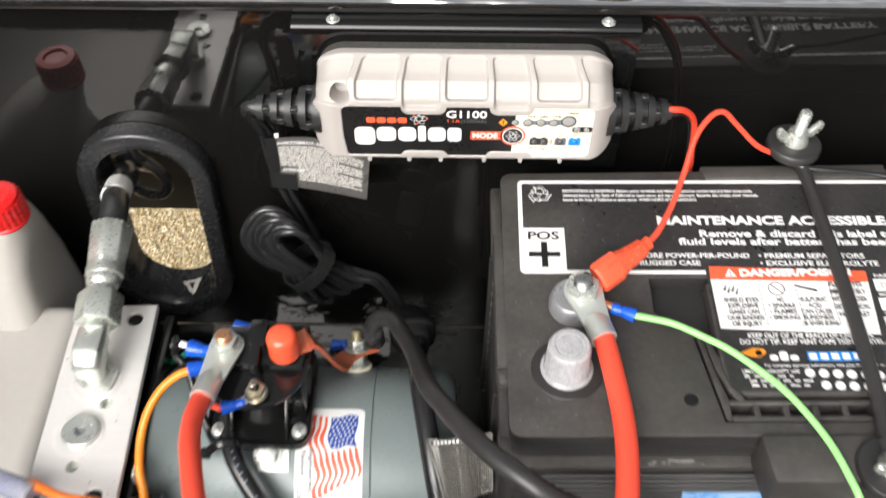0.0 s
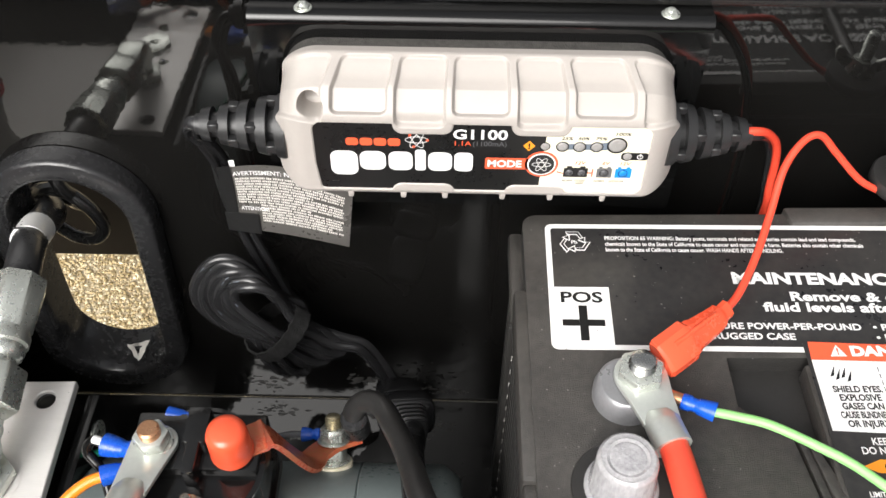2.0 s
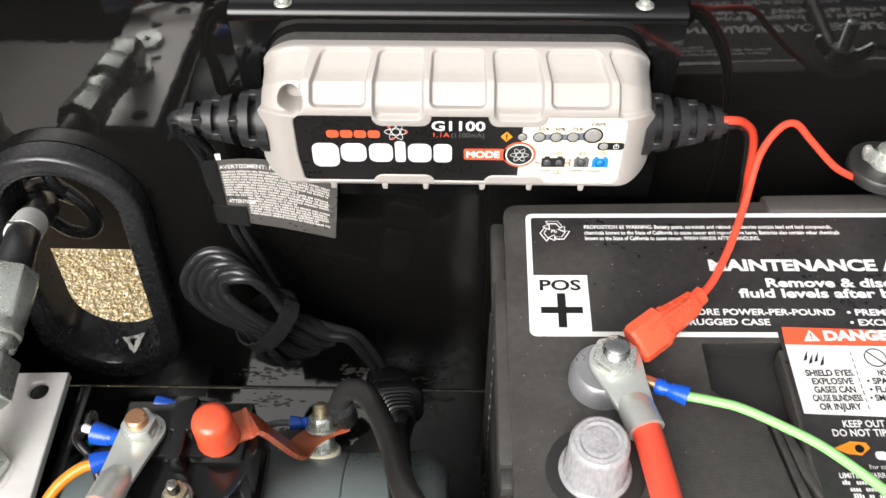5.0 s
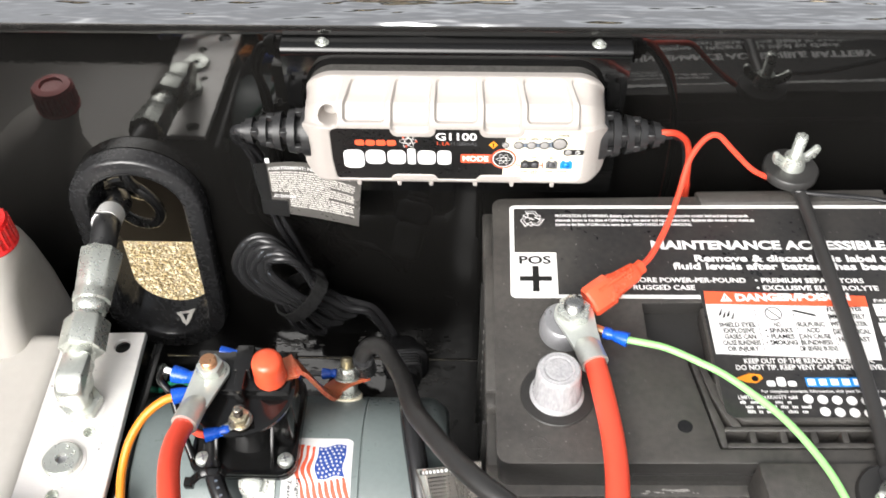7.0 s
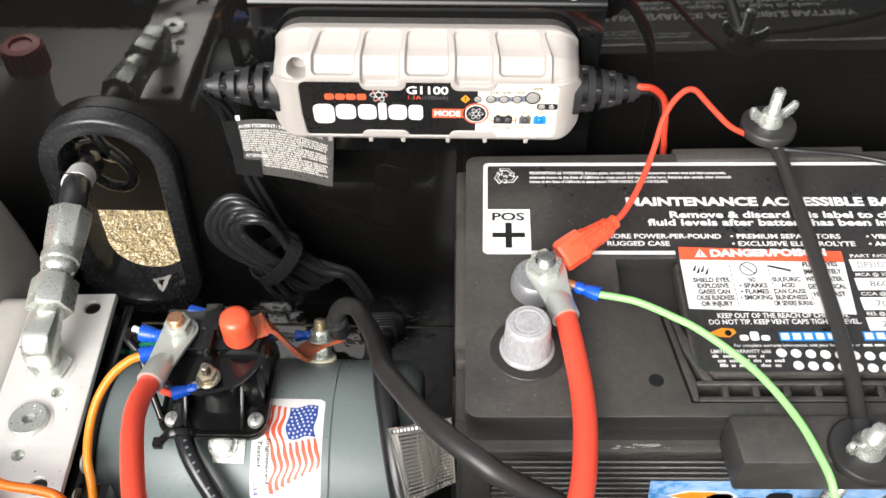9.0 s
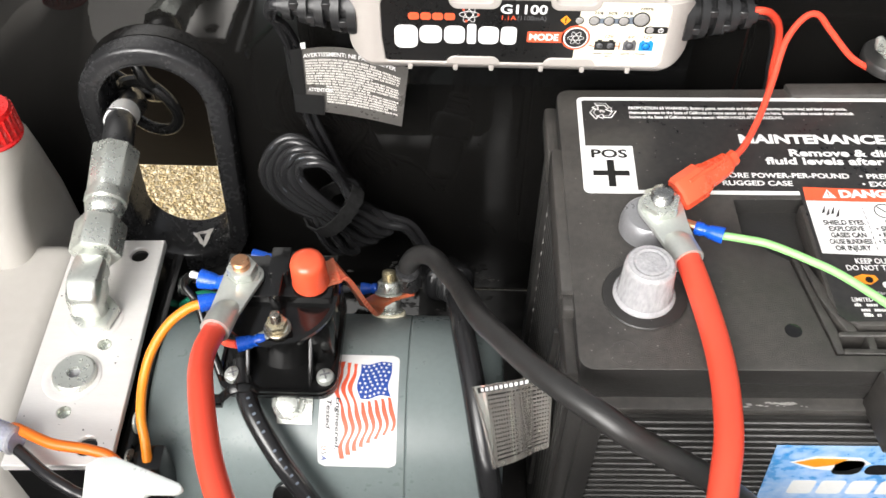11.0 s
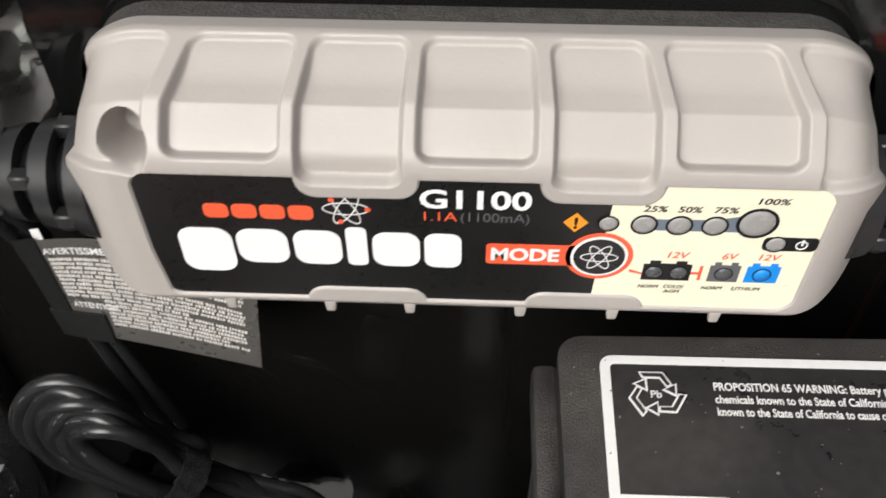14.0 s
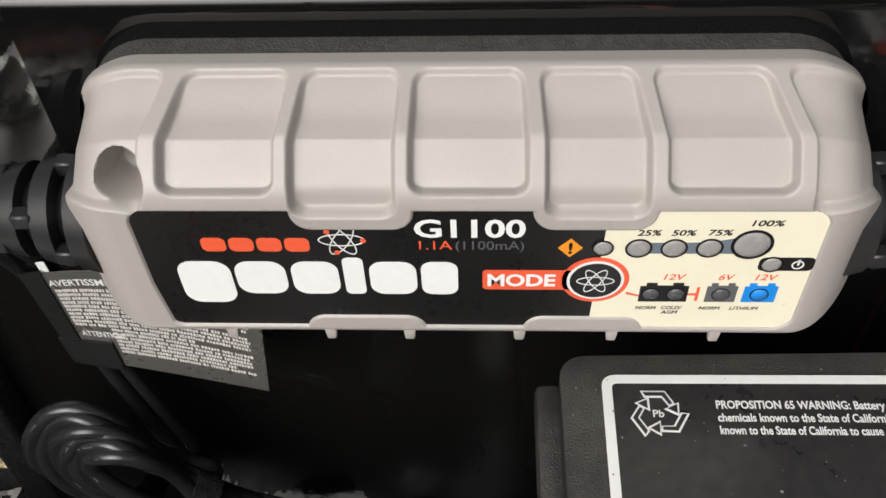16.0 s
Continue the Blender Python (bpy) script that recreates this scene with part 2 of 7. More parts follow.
def lathe(profile, m, seg=32):
    """Turns (radius, height) pairs round the z axis of m."""
    bm = bmesh.new()
    rings = []
    for r, h in profile:
        if r < 1e-6:
            rings.append([bm.verts.new((0, 0, h))])
        else:
            rings.append([bm.verts.new((r * math.cos(2 * math.pi * k / seg), r * math.sin(2 * math.pi * k / seg), h)) for k in range(seg)])
    for a, b in zip(rings, rings[1:]):
        for k in range(seg):
            j = (k + 1) % seg
            if len(a) == 1 and len(b) == 1:
                break
            corners = [a[0], b[j], b[k]] if len(a) == 1 else [a[k], a[j], b[0]] if len(b) == 1 else [a[k], a[j], b[j], b[k]]
            bm.faces.new(corners)
    bm.transform(m)
    return bm


def rod(p, q, r, r2=None, seg=24, round_off=0.0):
    h, r2 = (Vector(q) - Vector(p)).length, r if r2 is None else r2
    c = min(round_off, h * 0.4, r * 0.9, r2 * 0.9)
    profile = [(0, 0), (r - c, 0), (r, c), (r2, h - c), (r2 - c, h), (0, h)] if c else [(0, 0), (r, 0), (r2, h), (0, h)]
    return lathe(profile, along(p, q), seg)


def prism(points, m, depth, bevel=0.0):
    """A flat outline in the xy plane of m, given its depth along z."""
    bm = bmesh.new()
    face = bm.faces.new([bm.verts.new((x, y, 0)) for x, y in points])
    out = bmesh.ops.extrude_face_region(bm, geom=[face])
    bmesh.ops.translate(bm, verts=[v for v in out["geom"] if isinstance(v, bmesh.types.BMVert)], vec=(0, 0, depth))
    bevelled(bm, bevel, 2)
    bm.transform(m)
    return bm


def round_rect(x0, x1, y0, y1, r, n=5):
    pts = []
    for cx, cy, a in ((x1 - r, y1 - r, 0), (x0 + r, y1 - r, 90), (x0 + r, y0 + r, 180), (x1 - r, y0 + r, 270)):
        pts += [(cx + r * math.cos(radians(a + 90 * k / n)), cy + r * math.sin(radians(a + 90 * k / n))) for k in range(n + 1)]
    return pts


def disc(x, y, r, n=28, squash=1.0):
    return [(x + r * math.cos(2 * math.pi * k / n), y + squash * r * math.sin(2 * math.pi * k / n)) for k in range(n)]


def ring_band(outer, inner, m, depth):
    """A flat band between two outlines with the same number of points."""
    bm = bmesh.new()
    loops = [[bm.verts.new((x, y, z)) for x, y in pts] for z, pts in ((0, outer), (0, inner), (depth, inner), (depth, outer))]
    n = len(outer)
    for a, b in zip(loops, loops[1:] + loops[:1]):
        for k in range(n):
            bm.faces.new([a[k], a[(k + 1) % n], b[(k + 1) % n], b[k]])
    bm.transform(m)
    return bm


def curve_through(points, steps=10):
    """Points of a smooth line through the given ones."""
    p = [Vector(v) for v in points]
    p = [p[0] * 2 - p[1]] + p + [p[-1] * 2 - p[-2]]
    out = []
    for a, b, c, d in zip(p, p[1:], p[2:], p[3:]):
        for k in range(steps):
            t = k / steps
            out.append(0.5 * (2 * b + (c - a) * t + (2 * a - 5 * b + 4 * c - d) * t * t + (3 * b - a - 3 * c + d) * t ** 3))
    return out + [p[-2]]


def tube(points, r, steps=10, seg=12, flat=1.0, ends=True, into=None):
    """A round or flattened cable swept along a smooth line."""
    line = curve_through(points, steps) if steps else [Vector(v) for v in points]
    bm = into or bmesh.new()
    ahead = (line[1] - line[0]).normalized()
    side = ahead.orthogonal().normalized()
    rings = []
    for k, p in enumerate(line):
        d = (line[min(k + 1, len(line) - 1)] - line[max(k - 1, 0)]).normalized()
        side = (side - d * side.dot(d)).normalized()
        up = d.cross(side)
        rad = r(k / (len(line) - 1)) if callable(r) else r
        rings.append([bm.verts.new(p + rad * (math.cos(a) * side + flat * math.sin(a) * up)) for a in (2 * math.pi * j / seg for j in range(seg))])
    for a, b in zip(rings, rings[1:]):
        for j in range(seg):
            bm.faces.new([a[j], a[(j + 1) % seg], b[(j + 1) % seg], b[j]])
    if ends:
        bm.faces.new(rings[0][::-1])
        bm.faces.new(rings[-1])
    return bm


def hexagon(p, q, across, bevel=0.0006):
    """A hex nut or bolt head from p to q."""
    h = (Vector(q) - Vector(p)).length
    bm = prism([(across / math.sqrt(3) * math.cos(radians(60 * k + 15)), across / math.sqrt(3) * math.sin(radians(60 * k + 15))) for k in range(6)], Matrix(), h)
    bevelled(bm, bevel, 2)
    bm.transform(along(p, q))
    return bm


def merged(*parts):
    bm = bmesh.new()
    for p in parts:
        me = bpy.data.meshes.new("joining")
        p.to_mesh(me)
        p.free()
        bm.from_mesh(me)
        bpy.data.meshes.remove(me)
    return bm


def lettering(words, m, height, width=None, align="LEFT", bold=0.0, depth=0.00012, slant=0.0):
    """Words with capitals of that height in the xy plane of m, squeezed to a width if one is given."""
    data = bpy.data.curves.new("lettering", "FONT")
    data.body, data.size, data.align_x = words, height / 0.69, align
    data.offset, data.resolution_u, data.shear = bold * height, 3, slant
    ob = bpy.data.objects.new("lettering", data)
    scene.collection.objects.link(ob)
    bpy.context.view_layer.update()
    me = bpy.data.meshes.new_from_object(ob.evaluated_get(bpy.context.evaluated_depsgraph_get()))
    bpy.data.objects.remove(ob)
    bpy.data.curves.remove(data)
    bm = bmesh.new()
    bm.from_mesh(me)
    bpy.data.meshes.remove(me)
    if width:
        xs = [v.co.x for v in bm.verts]
        bm.transform(Matrix.Diagonal((width / (max(xs) - min(xs)), 1, 1, 1)))
    for v in bm.verts:
        v.co.z += depth
    bm.transform(m)
    return bm


def bars(rows, m, depth=0.00012):
    """Unreadable print: (x0, x1, y, height) bars."""
    return merged(*[prism([(a, y), (b, y), (b, y + h), (a, y + h)], m, depth) for a, b, y, h in rows])


def facing(x, y, z):
    """A frame for print on an upright face that looks towards the camera (-y)."""
    return Matrix(((1, 0, 0, x), (0, 0, -1, y), (0, 1, 0, z), (0, 0, 0, 1)))


def threaded(p, q, r, pitch=0.0011):
    """A bolt end with thread ridges."""
    h = (Vector(q) - Vector(p)).length
    n = max(2, int(h / pitch))
    profile = [(0, 0)]
    for k in range(n):
        profile += [(r, h * k / n), (r * 0.86, h * (k + 0.5) / n)]
    return lathe(profile + [(r * 0.9, h), (r * 0.7, h + r * 0.15), (0, h + r * 0.15)], along(p, q), 20)


# The box: floor, four walls, rim; the ground and a frame member behind the hole
HOLE_X, HOLE_LOW, HOLE_HIGH, HOLE_R = -0.1990, 0.0745, 0.1735, 0.0345


def lean(x, z):
    """The hole leans a little to the right towards its top."""
    return x + 0.05 * (z - 0.12)


def stadium(grow, n=18, drop=0.0):
    r = HOLE_R + grow
    top = [(HOLE_X + r * math.cos(math.pi * k / n), HOLE_HIGH + r * math.sin(math.pi * k / n)) for k in range(n + 1)]
    low = [(HOLE_X - r * math.cos(math.pi * k / n), HOLE_LOW - drop - r * math.sin(math.pi * k / n)) for k in range(n + 1)]
    return [(lean(x, z), z) for x, z in top + low]


def pierced_wall():
    bm = bmesh.new()
    edges = []
    for pts in ([(-0.402, 0.0), (0.48, 0.0), (0.48, 0.3060), (-0.402, 0.3060)], stadium(-0.001)):
        vs = [bm.verts.new((x, 0.40, z)) for x, z in pts]
        edges += [bm.edges.new((a, b)) for a, b in zip(vs, vs[1:] + vs[:1])]
    bmesh.ops.triangle_fill(bm, edges=edges, use_beauty=True)
    out = bmesh.ops.extrude_face_region(bm, geom=bm.faces[:])
    bmesh.ops.translate(bm, verts=[v for v in out["geom"] if isinstance(v, bmesh.types.BMVert)], vec=(0, 0.003, 0))
    return bm


single("wall_north", pierced_wall(), PAINT, "gloss black painted sheet steel wall with a cable hole", "wall", kind="structure")
single("floor", box(-0.402, 0.48, -0.117, 0.3995, -0.003, 0, 0), FLOOR_PAINT, "gloss black painted steel box floor with water spots", "floor", kind="structure")
single("wall_south", box(-0.402, 0.48, -0.12, -0.117, 0, 0.295), PAINT, "gloss black painted steel front wall of the box", "wall", kind="structure")
# Unseen side wall, set close in so that it shades the tank top
single("wall_west", box(-0.405, -0.402, -0.12, 0.403, -0.003, 0.30), PAINT, "gloss black painted steel side wall of the box", "wall", kind="structure")
single("wall_east", box(0.48, 0.483, -0.12, 0.403, -0.003, 0.30), PAINT, "gloss black painted steel side wall of the box", "wall", kind="structure")


def rim():
    section = [(0.3880, 0.3060), (0.3868, 0.3066), (0.3865, 0.3078), (0.3865, 0.3108), (0.3872, 0.3124), (0.3890, 0.3132), (0.4100, 0.3128), (0.4400, 0.3095), (0.4800, 0.3020), (0.4800, 0.2990), (0.4035, 0.3060)]
    bm = bmesh.new()
    n = 60
    rings = [[bm.verts.new((-0.402 + 0.882 * k / n, y, z)) for y, z in section] for k in range(n + 1)]
    for a, b in zip(rings, rings[1:]):
        for j in range(len(section)):
            i = (j + 1) % len(section)
            bm.faces.new([a[j], a[i], b[i], b[j]])
    bm.faces.new(rings[0])
    bm.faces.new(rings[-1][::-1])
    # The front face takes a darker, duller paint than the top
    for f in bm.faces:
        f.material_index = 1 if f.calc_center_median().y < 0.3871 else 0
    return bm


single("trim", rim(), [RIM_PAINT, DULL_RIM], "wavy gloss black folded rim along the wall top", "rim", kind="structure")
seam = []
rng = random.Random(4)
x = -0.3
while x < 0.03:
    w = rng.uniform(0.004, 0.022)
    seam.append(box(x, x + w, 0.3987, 0.3996, 0.0, 0.0004 + rng.uniform(0, 0.0003), 0.0001, 1))
    x += w + rng.uniform(0.0003, 0.0016)
single("floor_trim", merged(*seam), SILVER_FILM, "thin worn sealant line along the floor seam", "sealant", kind="structure")


def mirror_film():
    """An added glossy film with a ragged front edge that mirrors sky along the seam."""
    wob = random.Random(15)
    front = []
    n = 110
    for k in range(n + 1):
        f = k / n
        reach = 0.040 + 0.012 * math.sin(f * 9) - 0.018 * max(0, f - 0.6) / 0.4 + wob.gauss(0, 0.0014)
        if wob.random() < 0.10:
            reach -= wob.uniform(0.004, 0.012)
        front.append((-0.158 + 0.110 * f, 0.3985 - reach))
    return prism(front + [(-0.048, 0.3985), (-0.158, 0.3985)], Matrix.Translation((0, 0, 0.0001)), 0.0003)


single("floor_mirror_film", mirror_film(), MIRROR_PAINT, "thin ragged glossy film added to mirror the sky along the floor seam", "water", kind="structure")
GROUND_Z = -0.40
ground = bmesh.new()
for v in ((-60, -60), (60, -60), (60, 60), (-60, 60)):
    ground.verts.new((*v, GROUND_Z))
ground.faces.new(ground.verts[:])
single("ground", ground, GROUND, "sandy exposed-aggregate ground under the box", "ground", kind="structure")


def pebbles():
    r = random.Random(11)
    bm = bmesh.new()
    base = bmesh.new()
    bmesh.ops.create_icosphere(base, subdivisions=1, radius=1.0)
    shape = [v.co.copy() for v in base.verts]
    faces = [[v.index for v in f.verts] for f in base.faces]
    base.free()
    for _ in range(26000):
        p = Vector((r.uniform(-0.66, -0.26), r.uniform(0.56, 0.98), GROUND_Z + r.uniform(-0.001, 0.002)))
        s = Vector((r.uniform(0.6, 1.3), r.uniform(0.6, 1.3), r.uniform(0.5, 0.8))) * r.choice((r.uniform(0.0010, 0.0026), r.uniform(0.0010, 0.0026), r.uniform(0.0012, 0.0040)))
        turn = Euler((r.uniform(-0.4, 0.4), r.uniform(-0.4, 0.4), r.uniform(0, 6.3))).to_matrix()
        vs = [bm.verts.new(p + turn @ Vector((c.x * s.x, c.y * s.y, c.z * s.z)) * r.uniform(0.88, 1.1)) for c in shape]
        for f in faces:
            bm.faces.new([vs[i] for i in f])
    return bm


single("pebbles", pebbles(), PEBBLES, "small wet golden-brown pebbles set in the ground", "gravel", kind="stuff", sharp=60)
beam = thing("frame_beam", (0, 0.5545, GROUND_Z), "dark painted steel frame beam on posts behind the wall", "beam")
part("beam", box(-0.9, 0.9, 0.529, 0.58, -0.012, 0.11, 0.003), STEEL_BEAM, beam)
for x in (-0.87, 0.87):
    part("post", box(x - 0.025, x + 0.025, 0.531, 0.578, GROUND_Z, -0.012, 0.003), STEEL_BEAM, beam)
single("wall_base", box(-0.38, 0.46, -0.10, 0.38, GROUND_Z, -0.0035, 0.002), STEEL_BEAM, "plain dark steel base under the box", "base", kind="structure")

# Rubber ring in the hole
grommet = thing("cable_grommet", (HOLE_X, 0.39, HOLE_LOW - HOLE_R), "thick black rubber ring lining the cable hole, wet inside", "grommet")


def grommet_ring():
    section = [(0.0080, 0.3995, 0.004), (0.0078, 0.3905, 0.004), (0.0072, 0.3888, 0.004), (0.0060, 0.3878, 0.0035), (-0.0012, 0.3872, 0.0015), (-0.0032, 0.3876, 0), (-0.0042, 0.3892, 0), (-0.0050, 0.3940, -0.001), (-0.0058, 0.415, -0.0045), (-0.0040, 0.415, -0.004), (-0.0036, 0.3995, 0)]
    bm = bmesh.new()
    n = len(stadium(0))
    rings = [[bm.verts.new((x, y, z)) for x, z in stadium(g, 18, drop)] for g, y, drop in section]
    for a, b in zip(rings, rings[1:] + rings[:1]):
        for k in range(n):
            bm.faces.new([a[k], a[(k + 1) % n], b[(k + 1) % n], b[k]])
    return bm


part("ring", grommet_ring(), WET_RUBBER, grommet, sharp=55)
r = random.Random(3)
for k in range(70):
    a = radians(r.uniform(200, 335))
    y = r.uniform(0.3900, 0.4050)
    f = (y - 0.3892) / 0.0168
    rad = HOLE_R - 0.0042 - 0.0022 * f
    s = r.choice((0.0006, 0.0008, 0.0011, 0.0017))
    low_z = HOLE_LOW + 0.0045 * f + rad * math.sin(a)
    c = Vector((lean(HOLE_X + rad * math.cos(a), low_z), y, low_z))
    inward = Vector((-math.cos(a), 0, -math.sin(a)))
    drop = lathe([(s * 1.25, -s * 0.1), (s * 1.15, s * 0.25), (s * 0.8, s * 0.5), (s * 0.4, s * 0.62), (0, s * 0.66)], along(c, c + inward), 12)
    part("water_drop", drop, WATER, grommet, "clear water drop", sharp=80)


def painted_glint():
    """A pale triangular outline that follows the wet lower lip, painted as its glint."""
    corners = [((-0.1990, 0.4035), (-0.1835, 0.4040), (-0.1895, 0.3930)), ((-0.1935, 0.4020), (-0.1890, 0.4024), (-0.1905, 0.3965))]
    loops = []
    wob = random.Random(6)
    bm = bmesh.new()
    for tri in corners:
        ring = []
        for a, b in zip(tri, tri[1:] + tri[:1]):
            for j in range(6):
                x, y = a[0] + (b[0] - a[0]) * j / 6 + wob.uniform(-0.0006, 0.0006), a[1] + (b[1] - a[1]) * j / 6 + wob.uniform(-0.0005, 0.0005)
                f = (y - 0.3892) / 0.0168
                rad = HOLE_R - 0.0042 - 0.0022 * f
                ring.append(bm.verts.new((x - 0.0035, y, HOLE_LOW + 0.0045 * f - math.sqrt(rad * rad - (x - HOLE_X) ** 2) + 0.0003)))
        loops.append(ring)
    for j in range(18):
        i = (j + 1) % 18
        bm.faces.new([loops[0][j], loops[0][i], loops[1][i], loops[1][j]])
    return bm


part("painted_glint", painted_glint(), PALE_PRINT, grommet, "pale triangular glint painted on the wet lip")

# Grey specks painted as mottled reflections near the floor seam
r = random.Random(77)
for cx, cz, wide, tall, count in ((-0.060, 0.022, 0.014, 0.012, 50), (-0.118, 0.016, 0.016, 0.010, 50), (-0.010, 0.012, 0.02, 0.008, 40)):
    marks = []
    for k in range(count):
        x, z, rr = cx + wide * r.gauss(0, 0.45), cz + tall * r.gauss(0, 0.45), r.choice((0.0004, 0.0006, 0.0010, 0.0016))
        marks.append(prism([(x + rr * r.uniform(0.6, 2.0) * math.cos(2 * math.pi * j / 8), max(0.001, z + rr * r.uniform(0.4, 1.0) * math.sin(2 * math.pi * j / 8))) for j in range(8)], facing(0, 0.4000, 0), 0.00006 + 0.000004 * k))
    single("reflection_specks", merged(*marks), REFLECTION_GREY, "grey specks painted as broken reflections low on the black wall", "stain", kind="structure")
for cx, cy, wide, deep, count in ((-0.095, 0.386, 0.02, 0.008, 45), (-0.020, 0.380, 0.02, 0.010, 45)):
    marks = []
    for k in range(count):
        x, y, rr = cx + wide * r.gauss(0, 0.45), min(0.398, cy + deep * r.gauss(0, 0.45)), r.choice((0.0003, 0.0005, 0.0008, 0.0013))
        marks.append(prism([(x + rr * r.uniform(0.6, 2.0) * math.cos(2 * math.pi * j / 8), y + rr * r.uniform(0.4, 1.0) * math.sin(2 * math.pi * j / 8)) for j in range(8)], Matrix(), 0.00006 + 0.000004 * k))
    single("reflection_specks", merged(*marks), REFLECTION_GREY, "grey specks painted as broken reflections on the black floor", "stain", kind="structure")

# Hanging bracket with its nuts
bracket = thing("bracket", (0.004, 0.378, 0.305), "gloss black bent steel bracket hung from the rim", "bracket")
plate = prism([(0.3770, 0.205), (0.3790, 0.205), (0.3790, 0.3015), (0.3797, 0.3025), (0.3808, 0.3034), (0.3995, 0.3036), (0.3995, 0.3056), (0.3810, 0.3056), (0.3795, 0.3053), (0.3781, 0.3045), (0.3773, 0.3031), (0.3770, 0.3016), (0.3770, 0.3000)],
              Matrix(((0, 0, 1, -0.086), (1, 0, 0, 0), (0, 1, 0, 0), (0, 0, 0, 1))), 0.180)
part("plate", plate, BRACKET_PAINT, bracket)
for x in (-0.0645, 0.0770):
    nut = part("nut", hexagon((x, 0.3818, 0.3056), (x, 0.3818, 0.3072), 0.0052, 0.0005), ZINC, bracket, "bright zinc hex nut")
    part("washer", rod((x, 0.3818, 0.3055), (x, 0.3818, 0.3061), 0.0036, seg=24, round_off=0.0002), ZINC, nut)
    part("bolt_end", threaded((x, 0.3818, 0.3071), (x, 0.3818, 0.3080), 0.0018), ZINC, nut)

# Battery charger on the bracket
CX, CZ, CL = 0.0037, 0.2628, 0.0795
charger = thing("battery_charger", (CX, 0.377, CZ), "warm grey ribbed plastic battery charger with a black label", "battery charger")
BAYS = ((-0.0525, -0.0310, 0.0014, 0.0262), (-0.0283, -0.0088, 0.0014, 0.0316), (-0.0062, 0.0155, 0.0014, 0.0262),
        (0.0186, 0.0374, 0.0014, 0.0316), (0.0404, 0.0632, 0.0014, 0.0262), (0.0664, 0.1200, 0.0014, 0.0318), (-0.1200, -0.0562, 0.0014, 0.0312))


def boxed(px, py, x0, x1, y0, y1, rad):
    qx = abs(px - (x0 + x1) / 2) - (x1 - x0) / 2 + rad
    qy = abs(py - (y0 + y1) / 2) - (y1 - y0) / 2 + rad
    return math.hypot(max(qx, 0), max(qy, 0)) + min(max(qx, qy), 0) - rad


def ease(a, b, v):
    t = min(max((v - a) / (b - a), 0), 1)
    return t * t * (3 - 2 * t)


def label_inside(x, h):
    d = boxed(x, h, -0.0606, 0.0715, -0.0180, 0.0168, 0.0040)
    d = max(d, -0.0606 - 0.10 * min(h + 0.004, 0) - x)
    for x0, x1 in ((-0.0290, -0.0060), (0.0170, 0.0395)):
        d = max(d, -boxed(x, h, x0, x1, 0.0118, 0.05, 0.004))
        d = max(d, -boxed(x, h, x0 - 0.001, x1 + 0.001, -0.05, -0.0148, 0.004))
    return d


def smooth_profile(corners, step, soft):
    """Even points round the section, its corners rounded by a running mean that is wider where soft says so."""
    raw = []
    for (y0, h0), (y1, h1) in zip(corners, corners[1:]):
        n = max(2, int(math.hypot(y1 - y0, h1 - h0) / step))
        raw += [(y0 + (y1 - y0) * k / n, h0 + (h1 - h0) * k / n) for k in range(n)]
    raw.append(corners[-1])
    out = []
    for k, (y, h) in enumerate(raw):
        w = min(int(soft(h) / step), k, len(raw) - 1 - k)
        near = raw[k - w:k + w + 1]
        out.append((sum(p[0] for p in near) / len(near), sum(p[1] for p in near) / len(near)))
    return out


